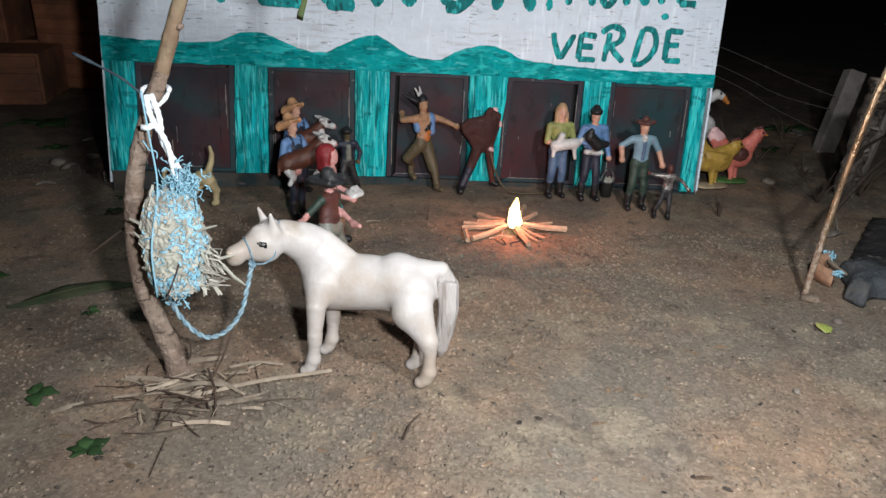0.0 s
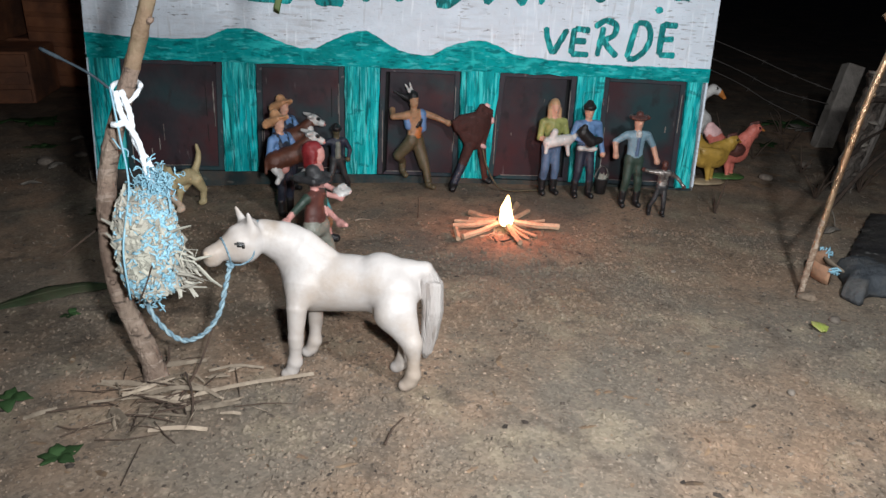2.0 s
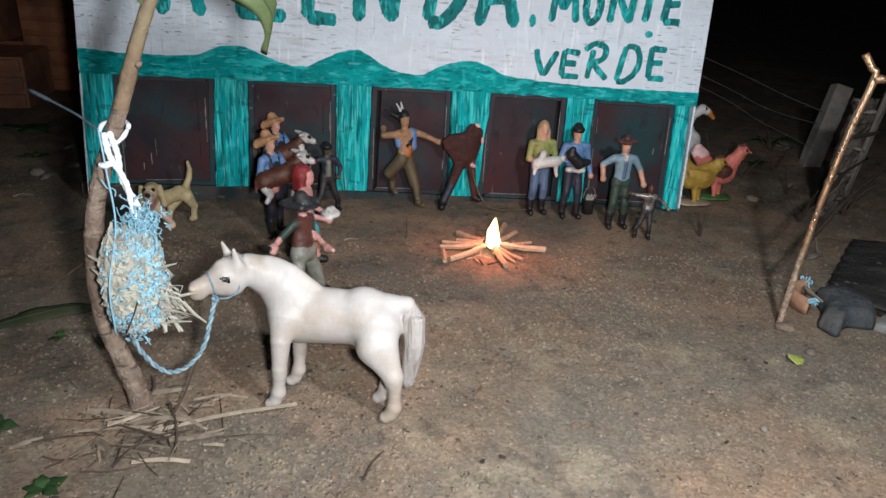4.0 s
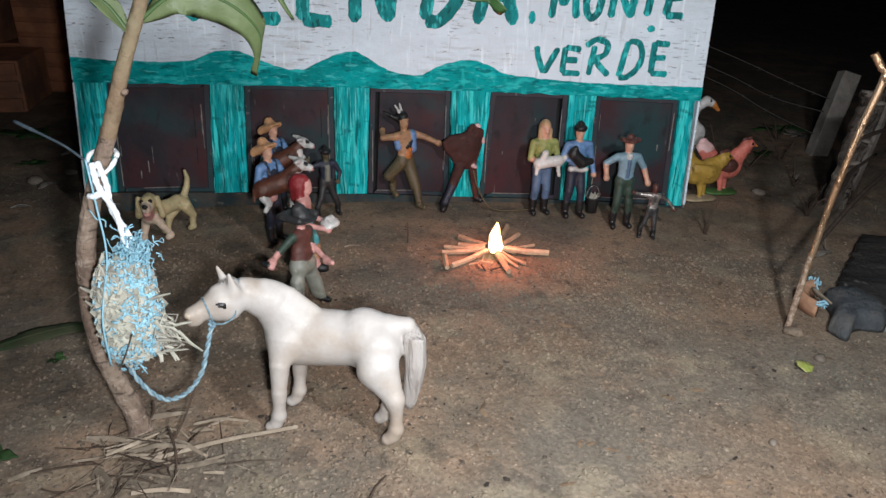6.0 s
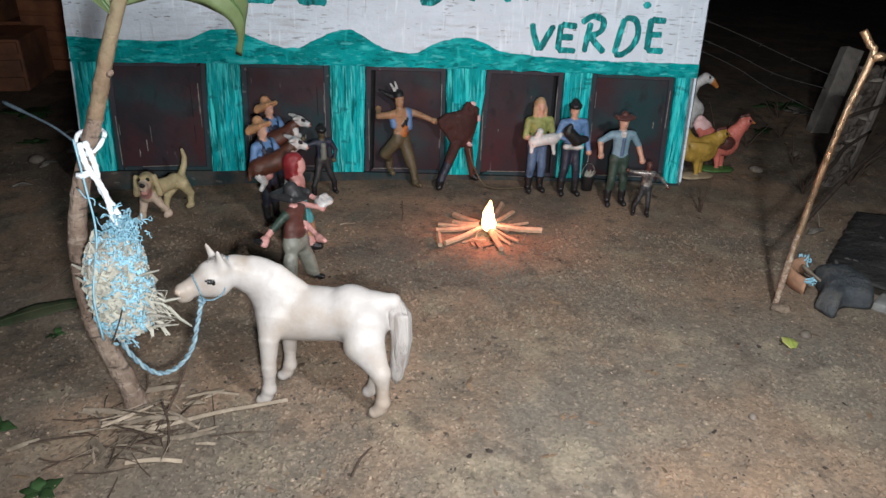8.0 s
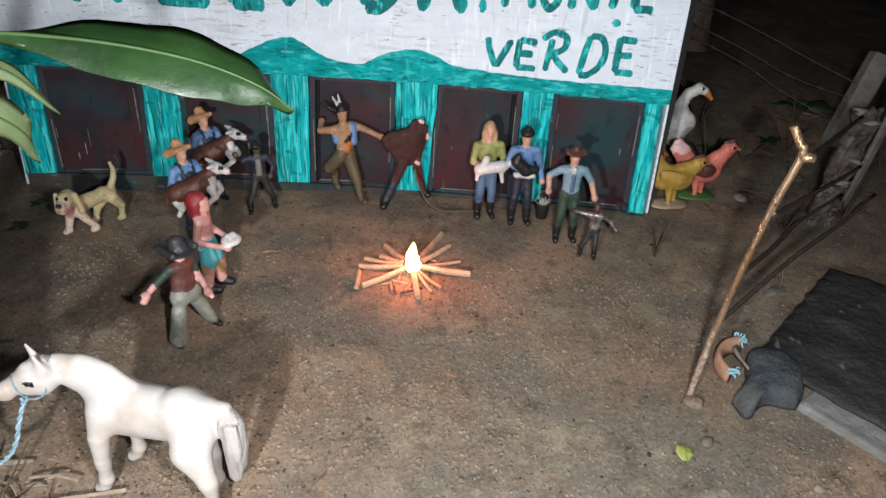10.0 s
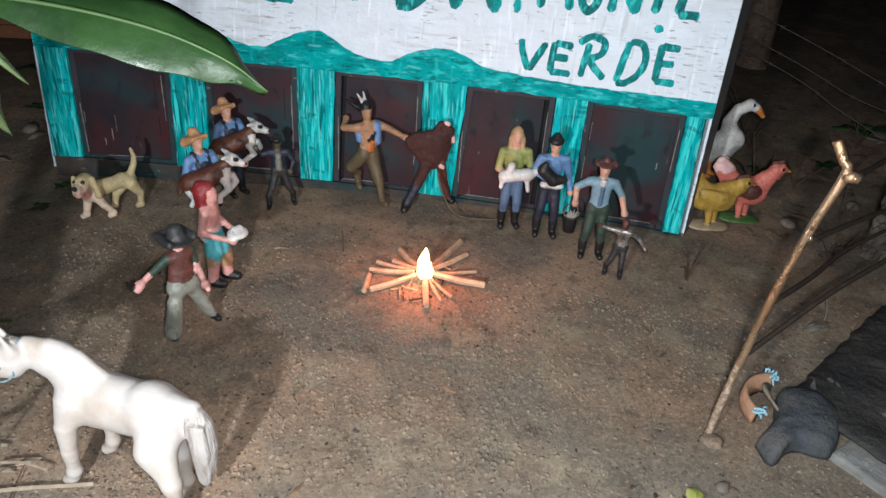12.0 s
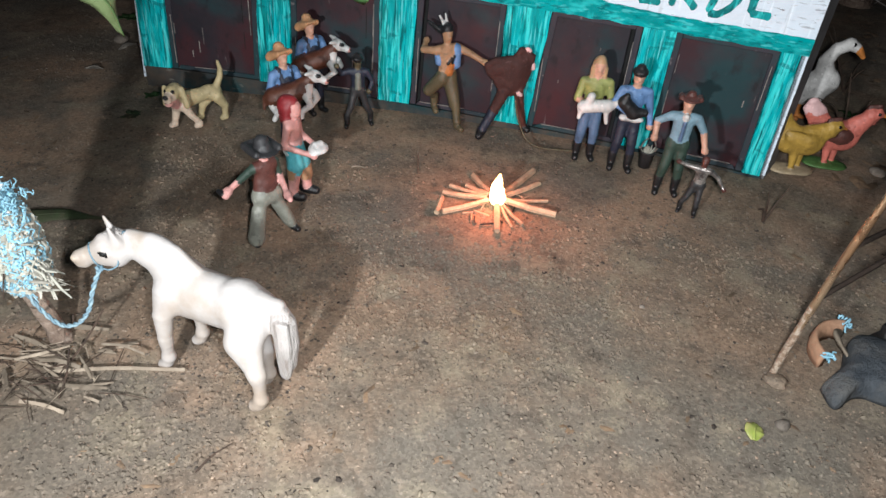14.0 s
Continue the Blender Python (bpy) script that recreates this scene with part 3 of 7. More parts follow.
def scatter(name, label, category, mat, count, lo, hi, seed, area, flat=1.0, long=1.0, clumped=0.0):
    rng = random.Random(seed)
    verts, faces = [], []
    while count:
        x = area[0] + (area[1] - area[0]) * rng.random()
        y = area[2] + (area[3] - area[2]) * rng.random() ** 1.4
        if clumped and rng.random() > 0.05 + clumped * (0.4 + 1.2 * noise.noise(Vector((x * 8, y * 8, seed)))) + 0.5 * noise.noise(Vector((x * 40, y * 40, seed))):
            continue
        count -= 1
        s = lo + (hi - lo) * rng.random() ** 3
        a = rng.random() * math.pi
        ca, sa = math.cos(a), math.sin(a)
        base = len(verts)
        sx, sy, sz = s * long * (0.7 + 0.6 * rng.random()), s * (0.7 + 0.6 * rng.random()), s * flat * (0.6 + 0.5 * rng.random())
        z = ground_height(x, y) + sz * 0.25
        for k in range(5):
            r, ang = 0.65 + 0.6 * rng.random(), 1.2566 * k + 0.5 * rng.random()
            u, w = r * sx * math.cos(ang), r * sy * math.sin(ang)
            verts.append((x + u * ca - w * sa, y + u * sa + w * ca, z + 0.25 * sz * (rng.random() - 0.3)))
        verts.append((x + 0.3 * sx * (rng.random() - 0.5), y + 0.3 * sy * (rng.random() - 0.5), z + sz))
        for k in range(5):
            faces.append((base + k, base + (k + 1) % 5, base + 5))
        faces.append((base + 4, base + 3, base + 2, base + 1, base))
    me = bpy.data.meshes.new(name)
    me.from_pydata(verts, [], faces)
    me.materials.append(mat)
    return tagged(new(name, me), label, category, kind="stuff")


scatter("soil_crumbs", "loose soil crumbs and grit on bare earth", "soil", CRUMB, 32000, 0.0002, 0.0015, 4, (-0.42, 0.72, 0.22, 0.95), 0.8, 1.15, 0.9)
scatter("earth_grit", "crumbly brown grit strewn over the bare earth", "grit", SOIL, 32000, 0.0004, 0.0019, 9, (-0.22, 0.46, 0.24, 0.70), 0.9, 1.15, 1.0)
scatter("pale_chips", "few pale chips strewn over the bare earth", "grit", PALE_GRIT, 9000, 0.0002, 0.0010, 19, (-0.24, 0.50, 0.24, 0.74), 0.8, 1.2, 1.0)
# dark bits stand in for the shade that grit casts on the earth
scatter("dark_crumbs", "small dark flecks standing in for the shade beside soil crumbs", "soil", DARK_CRUMB, 3500, 0.0002, 0.0010, 29, (-0.35, 0.60, 0.24, 0.85), 0.5, 1.4, 0.8)
scatter("dark_clods", "scattered dark little clods on bare earth", "soil", DARK_CRUMB, 330, 0.0007, 0.0020, 41, (-0.26, 0.52, 0.24, 0.78), 0.55, 1.3, 0.6)
scatter("leaf_litter", "scraps of dry leaf and straw on earth", "litter", LITTER, 1100, 0.0005, 0.0022, 5, (-0.4, 0.72, 0.24, 0.98), 0.25, 2.6)
scatter("dead_leaves", "dead brown leaf scraps littering the ground by the fence", "litter", LITTER, 420, 0.002, 0.008, 15, (0.37, 0.85, 0.84, 1.45), 0.2, 1.8)

# ---- toy farmhouse front: a warped painted board, hollow towards the yard ----
along = Vector((1, 0.1088, -0.00899)).normalized()
up = Vector((0.0023, 0.0617, 1))
up = (up - along * up.dot(along)).normalized()
HOUSE = Matrix((along, up.cross(along), up)).transposed().to_4x4()
HOUSE.translation = Vector((0.0600, 0.8087, 0.0011))
house = holder("toy_farmhouse", "white and teal painted wooden toy farmhouse with five dark doors", "toy house", HOUSE)
# each post: left and right at the foot, left and right at the top
POSTS = [(-0.2885, -0.2615, -0.2840, -0.2588), (-0.1730, -0.1408, -0.1690, -0.1385), (-0.0536, -0.0218, -0.0534, -0.0186),
         (0.0632, 0.0945, 0.0620, 0.1018), (0.1805, 0.2073, 0.1805, 0.2072), (0.2932, 0.3080, 0.2905, 0.3052)]


def bow(u):
    """How far the warped board comes forward at u."""
    return -0.275 * u * u


def foot(u):
    """The upper edge of the muddy plinth."""
    return float(np.interp(u, (-0.29, -0.157, -0.04, 0.08, 0.19, 0.30), (0.0145, 0.0103, 0.0072, 0.0042, 0.0028, 0.0012)))


def door_top(u):
    return 0.1176 - 0.0115 * u


def edge_left(v):
    return -0.2905 + 0.04 * v


def edge_right(v):
    return 0.3118 - 0.010 * v


def slab(bm, outline, y0, y1):
    """A flat piece with the given outline of (u, v), from depth y0 (front) to y1."""
    f = [bm.verts.new((u, y0, v)) for u, v in outline]
    b = [bm.verts.new((u, y1, v)) for u, v in outline]
    bm.faces.new(f)
    bm.faces.new(b[::-1])
    n = len(f)
    for i in range(n):
        bm.faces.new((f[i], b[i], b[(i + 1) % n], f[(i + 1) % n]))


def strip(bm, lower, upper, y0, y1):
    """A strip between two lines of the same number of (u, v) points."""
    n = len(lower)
    rows = [[bm.verts.new((u, y, v)) for u, v in line] for y in (y0, y1) for line in (lower, upper)]
    fl, fu, bl, bu = rows
    for i in range(n - 1):
        bm.faces.new((fl[i], fl[i + 1], fu[i + 1], fu[i]))
        bm.faces.new((bl[i + 1], bl[i], bu[i], bu[i + 1]))
        bm.faces.new((fu[i], fu[i + 1], bu[i + 1], bu[i]))
        bm.faces.new((fl[i + 1], fl[i], bl[i], bl[i + 1]))
    bm.faces.new((fl[0], fu[0], bu[0], bl[0]))
    bm.faces.new((fl[-1], bl[-1], bu[-1], fu[-1]))


def farmhouse():
    rng = random.Random(11)
    bm = bmesh.new()
    TOP = 0.33
    us = np.linspace(0, 1, 60)
    low = [(edge_left(0.118) * (1 - t) + edge_right(0.118) * t, door_top(-0.285 + 0.595 * t)) for t in us]
    high = [(edge_left(TOP) * (1 - t) + edge_right(TOP) * t, TOP) for t in us]
    strip(bm, low, high, 0.0, 0.008)
    part("upper_board", bm, WHITE_PAINT, house, "white brush-painted board with grey scratches")
    bm = bmesh.new()
    strip(bm, [(-0.287 + 0.594 * t, 0.0) for t in us], [(-0.282 + 0.590 * t, 0.3) for t in us], 0.0095, 0.0125)
    part("back_panel", bm, BLACK, house, "dark panel behind the doors")
    # painted wave above the doors
    wu = [-0.290, -0.255, -0.211, -0.1885, -0.1807, -0.1727, -0.162, -0.1515, -0.141, -0.128, -0.1155, -0.1073, -0.0965, -0.0815, -0.0755, -0.0655, -0.0535, -0.0416, -0.0306, -0.0194, -0.0125, -0.0015, 0.0098, 0.0225, 0.0335, 0.0445, 0.0587, 0.0735, 0.088, 0.101, 0.111, 0.120, 0.134, 0.162, 0.192, 0.228, 0.275, 0.313]
    wv = [0.141, 0.138, 0.1366, 0.1377, 0.139, 0.1423, 0.1466, 0.1482, 0.1475, 0.1422, 0.137, 0.1343, 0.1316, 0.1311, 0.1343, 0.1394, 0.1449, 0.1486, 0.149, 0.1428, 0.1378, 0.1324, 0.1293, 0.1277, 0.1285, 0.135, 0.1406, 0.1435, 0.1427, 0.138, 0.132, 0.1306, 0.129, 0.127, 0.125, 0.1246, 0.1245, 0.1245]
    n = 190
    uu = np.linspace(-0.2846, 0.3103, n)
    upper = [(float(u), float(np.interp(u, wu, wv)) + 0.0009 * noise.noise(Vector((u * 90, 2, 0))) + 0.0006 * (rng.random() - 0.5)) for u in uu]
    lower = [(float(u), door_top(u) - 0.003 + 0.0012 * noise.noise(Vector((u * 70, 9, 0)))) for u in uu]
    bm = bmesh.new()
    strip(bm, lower, upper, -0.0014, 0.0)
    part("wave_band", bm, TEAL_BAND, house, "teal wavy painted band")
    for a, b, a2, b2 in POSTS:
        bm = bmesh.new()
        ts = np.linspace(0, 1, 24)
        v0, v1 = foot((a + b) / 2) + 0.0004, door_top(a) - 0.0025
        left = [(a + (a2 - a) * t + 0.0009 * noise.noise(Vector((a * 50, t * 7, 1))), v0 + (v1 - v0) * t) for t in ts]
        right = [(b + (b2 - b) * t + 0.0009 * noise.noise(Vector((b * 50, t * 7, 5))), v0 + (v1 - v0) * t) for t in ts]
        strip(bm, left, right, -0.0008, 0.0085)
        part("post", bm, TEAL, house)
    # bare white edges of the board
    for side, a in ((-1, -0.2905), (1, 0.3100)):
        bm = bmesh.new()
        vs = np.linspace(0.003, door_top(a) - 0.003, 30)
        k = 0.04 if side < 0 else -0.014
        strip(bm, [(a + k * v, float(v)) for v in vs], [(a + 0.0019 + k * v + 0.0004 * noise.noise(Vector((v * 300, 0, a))), float(v)) for v in vs], -0.0004, 0.0086)
        part("edge_strip", bm, WHITE_PAINT, house, "scuffed white painted edge")
    # plinth below the doors
    bm = bmesh.new()
    strip(bm, [(-0.288 + 0.598 * t, -0.010) for t in us], [(-0.288 + 0.598 * t, foot(-0.288 + 0.598 * t) + 0.0004 * noise.noise(Vector((t * 40, 3, 0)))) for t in us], -0.0004, 0.009)
    part("plinth", bm, PLINTH, house, "dark muddy strip at the foot")
    for i, ((_, a0, _, a1), (b0, _, b1, _)) in enumerate(zip(POSTS, POSTS[1:])):
        t0, t1 = door_top(a1), door_top(b1)
        e = 0.006
        f0, f1 = foot(a0) + 0.0005, foot(b0) + 0.0005

        def panel(u0, u1, v0, v1, y0, y1):
            """A bevelled panel between two shares of the opening's width, from v0 to v1 (each at its left and right)."""
            bm = bmesh.new()
            box(bm, 0, 1, y0, y1, 0, 1)
            for v in bm.verts:
                va, vb = (v0[0], v1[0]), (v0[1], v1[1])
                k = v.co.z
                left_u = (a0 if u0[2] == "a" else b0) + u0[0] + ((a1 - a0) if u0[2] == "a" else (b1 - b0)) * k
                right_u = (a0 if u1[2] == "a" else b0) + u1[0] + ((a1 - a0) if u1[2] == "a" else (b1 - b0)) * k
                u = left_u + (right_u - left_u) * v.co.x
                side_v = va if v.co.x < 0.5 else vb
                v.co = Vector((u, v.co.y, side_v[0] + (side_v[1] - side_v[0]) * k))
            bmesh.ops.bevel(bm, geom=bm.edges[:], offset=min(0.0005, (y1 - y0) * 0.3), segments=1, affect="EDGES")
            return bm

        gap_l, gap_r = (0.0038 if i == 2 else -0.002), (0.0038 if i == 3 else -0.002)
        door = part("door", panel((e + gap_l, 0, "a"), (-e - gap_r, 0, "b"), (f0 + 0.002, f1 + 0.002), (t0 - e + 0.001, t1 - e + 0.001), 0.0022, 0.0085), DOOR, house, "dark reddish-brown painted door")
        part("jamb", panel((0.0005, 0, "a"), (e, 0, "a"), (f0, f0), (t0 - 0.003, t0 - 0.003), 0.0008, 0.0088), DOOR_FRAME, house)
        part("jamb", panel((-e, 0, "b"), (-0.0005, 0, "b"), (f1, f1), (t1 - 0.003, t1 - 0.003), 0.0008, 0.0088), DOOR_FRAME, house)
        part("lintel", panel((e, 0, "a"), (-e, 0, "b"), (t0 - e - 0.001, t1 - e - 0.001), (t0 - 0.003, t1 - 0.003), 0.0008, 0.0088), DOOR_FRAME, house)
        part("threshold", panel((e, 0, "a"), (-e, 0, "b"), (f0, f1), (f0 + 0.0040, f1 + 0.0040), 0.0008, 0.0088), DOOR_FRAME, house)
        fm = (f0 + f1) / 2
        for u0, u1, v0, v1 in ((a0 + e + 0.003 + 0.02 * rng.random(), b0 - e - 0.003 - 0.03 * rng.random(), fm + 0.0042, fm + 0.0050), (a0 + e - 0.0006, a0 + e + 0.0002, 0.02, 0.05 + 0.04 * rng.random()), (b0 - e - 0.0002, b0 - e + 0.0006, 0.03 + 0.03 * rng.random(), 0.098)):
            part("worn_edge", slab_box(u0, u1, v0, v1, 0.0003, 0.0012), WORN_WOOD, house, "pale worn line in the paint")
        if i in (0, 1):
            for v0, v1 in ((0.040, 0.057), (0.065, 0.094)):
                part("slit", slab_box(b0 - e - 0.0075, b0 - e - 0.0068, v0, v1, 0.0019, 0.0024), BLACK, door, "thin dark slit")
        # scratches and chips of pale wood along the door's edges
        for _ in range(5):
            u = rng.choice((a0 + e + 0.001, b0 - e - 0.001, a0 + e + 0.012 + 0.05 * rng.random()))
            v = 0.025 + 0.065 * rng.random()
            part("scratch", slab_box(u, u + 0.0004 + 0.0007 * rng.random(), v, v + 0.002 + 0.022 * rng.random() ** 2, 0.0018, 0.0024), WORN_WOOD, door)
    # splayed side wall behind the edge, deeper towards the top
    bm = bmesh.new()
    er = edge_right(TOP)
    pts = [(0.3122, 0.0015, -0.002), (0.3235, 0.0245, -0.002), (er + 0.0245, 0.052, TOP), (er + 0.0010, 0.0015, TOP)]
    f = [bm.verts.new(p) for p in pts]
    g = [bm.verts.new((p[0] - 0.003, p[1] + 0.001, p[2])) for p in pts]
    bm.faces.new(f)
    bm.faces.new(g[::-1])
    for i in range(4):
        bm.faces.new((f[i], g[i], g[(i + 1) % 4], f[(i + 1) % 4]))
    part("side_wall", bm, GREY_SIDE, house, "grey splayed side wall")


def slab_box(u0, u1, v0, v1, y0, y1):
    bm = bmesh.new()
    box(bm, u0, u1, y0, y1, v0, v1, min(0.0006, (y1 - y0) * 0.3))
    return bm


farmhouse()


STROKES = {
    "V": (((0.06, 1), (0.14, 0.6), (0.40, 0.03)), ((0.40, 0.03), (0.95, 0.95))),
    "E": (((0.22, 0.98), (0.12, 0.5), (0.04, 0.04)), ((0.22, 0.95), (0.98, 0.90)), ((0.14, 0.5), (0.80, 0.52)), ((0.04, 0.05), (0.92, 0.03))),
    "R": (((0.38, 0.82), (0.30, 0.45), (0.22, 0.03)), ((0.04, 0.80), (0.42, 0.98), (0.84, 0.86), (0.76, 0.60), (0.38, 0.45)), ((0.38, 0.46), (0.64, 0.27), (0.97, 0.04))),
    "D": (((0.33, 0.96), (0.18, 0.5), (0.03, 0.06)), ((0.33, 0.96), (0.78, 0.93), (0.98, 0.62), (0.82, 0.28), (0.42, 0.06), (0.05, 0.04))),
    "M": (((0.04, 0.03), (0.18, 0.95)), ((0.18, 0.95), (0.46, 0.35)), ((0.46, 0.35), (0.82, 0.97)), ((0.82, 0.97), (0.97, 0.04))),
    "O": (((0.5, 0.97), (0.12, 0.72), (0.08, 0.28), (0.45, 0.03), (0.90, 0.26), (0.93, 0.70), (0.5, 0.97)),),
    "N": (((0.05, 0.03), (0.16, 0.97)), ((0.16, 0.97), (0.80, 0.05)), ((0.80, 0.05), (0.96, 0.97))),
    "T": (((0.02, 0.90), (0.98, 0.97)), ((0.55, 0.93), (0.40, 0.03))),
    "F": (((0.18, 0.97), (0.06, 0.03)), ((0.18, 0.95), (0.97, 0.94)), ((0.12, 0.5), (0.80, 0.52))),
    "A": (((0.05, 0.03), (0.5, 0.97)), ((0.5, 0.97), (0.95, 0.03)), ((0.22, 0.36), (0.82, 0.36))),
    "Z": (((0.05, 0.95), (0.95, 0.95)), ((0.95, 0.95), (0.05, 0.05)), ((0.05, 0.05), (0.96, 0.05))),
}


def letter(char, x0, x1, z0, z1, width, slant=0.0):
    """One letter brushed on the board in round-ended strokes, within x0..x1 across and z0..z1 up the board."""
    bm = bmesh.new()
    rng = random.Random(char + str(x0))
    half = width / 2
    for depth, stroke in enumerate(STROKES[char]):
        pts = []
        for fx, fy in stroke:
            u = x0 + half + (x1 - x0 - width) * fx + slant * (fy - 0.5) * (z1 - z0)
            pts.append(Vector((u, 0, z0 + half + (z1 - z0 - width) * fy)))
        line = spline(pts, 9) if len(pts) > 2 else [pts[0].lerp(pts[1], k / 14) for k in range(15)]
        y0, y1 = -0.0008 - 0.00012 * depth, 0.0
        n = len(line)
        sides = []
        for i, p in enumerate(line):
            d = (line[min(i + 1, n - 1)] - line[max(i - 1, 0)]).normalized()
            q = Vector((-d.z, 0, d.x))
            t = i / (n - 1)
            end = min(1.0, math.sqrt(max(0.0, 1 - max(0.0, 1 - min(t, 1 - t) * 9) ** 2)) + 0.35)
            a = half * end * (1 + 0.22 * noise.noise(p * 160 + Vector((0, depth, 0))))
            b = half * end * (1 + 0.22 * noise.noise(p * 160 + Vector((7, depth, 3))))
            sides.append((p + q * a, p - q * b))
        front = [[bm.verts.new((v.x, y0, v.z)) for v in pair] for pair in sides]
        back = [[bm.verts.new((v.x, y1, v.z)) for v in pair] for pair in sides]
        for i in range(n - 1):
            bm.faces.new((front[i][0], front[i + 1][0], front[i + 1][1], front[i][1]))
            bm.faces.new((front[i][0], back[i][0], back[i + 1][0], front[i + 1][0]))
            bm.faces.new((front[i][1], front[i + 1][1], back[i + 1][1], back[i][1]))
        for i in (0, n - 1):
            bm.faces.new((front[i][0], front[i][1], back[i][1], back[i][0]))
    bmesh.ops.recalc_face_normals(bm, faces=bm.faces[:])
    ob = part("letter", bm, TEAL_LETTER, house)
    ob["text"] = char
    return ob


for ch, a, b, c, d, s in (("V", 0.1400, 0.1697, 0.1295, 0.1616, 0.0), ("E", 0.1662, 0.1920, 0.1300, 0.1622, -0.06), ("R", 0.1882, 0.2202, 0.1285, 0.1702, 0.0),
                          ("D", 0.2228, 0.2508, 0.1270, 0.1700, 0.0), ("E", 0.2532, 0.2770, 0.1320, 0.1700, -0.06)):
    letter(ch, a, b, c, d, 0.0058, s)
for ch, a, b, c, d, s in (("M", 0.1512, 0.1838, 0.1805, 0.2240, 0.0), ("O", 0.1842, 0.2062, 0.1815, 0.2240, 0.0), ("N", 0.2080, 0.2400, 0.1825, 0.2255, 0.0),
                          ("T", 0.2355, 0.2625, 0.1850, 0.2270, 0.0), ("E", 0.2610, 0.2860, 0.1860, 0.2280, 0.0)):
    letter(ch, a, b, c, d, 0.0068, s)
for ch, a, b, c, d in (("F", -0.2640, -0.2220, 0.1740, 0.2590), ("A", -0.2200, -0.1690, 0.1645, 0.2590), ("Z", -0.1530, -0.0925, 0.1670, 0.2590), ("E", -0.0885, -0.0450, 0.1670, 0.2590),
                       ("N", -0.0410, 0.0140, 0.1670, 0.2600), ("D", 0.0265, 0.0765, 0.1690, 0.2600), ("A", 0.0760, 0.1275, 0.1690, 0.2600)):
    letter(ch, a, b, c, d, 0.0122)


def dab(x, z, r, tall=0.9):
    bm = bmesh.new()
    n = 14
    slab(bm, [(x + r * (1 + 0.2 * math.sin(3 * k)) * math.cos(2 * math.pi * k / n), z + r * tall * math.sin(2 * math.pi * k / n)) for k in range(n)], -0.001, 0.0)
    ob = part("paint_dot", bm, TEAL_LETTER, house)
    return ob


dab(0.1373, 0.1850, 0.0032, 1.9)
dab(0.2528, 0.1782, 0.0036)

# the warp of the board, taken by all that is fixed to it
for ob in house.children_recursive:
    for v in ob.data.vertices:
        v.co.y += bow(v.co.x)

# ---- white toy horse with its halter ----
mm = 0.001
HORSE_AT = pose(0.0219, 0.4418, 0, 0, 0, -5.9)


def P(s, lat, z):
    """In the horse's space: along it from the near fore hoof, across it from the near legs, and up, in millimetres."""
    return (s * mm, lat * mm, z * mm)


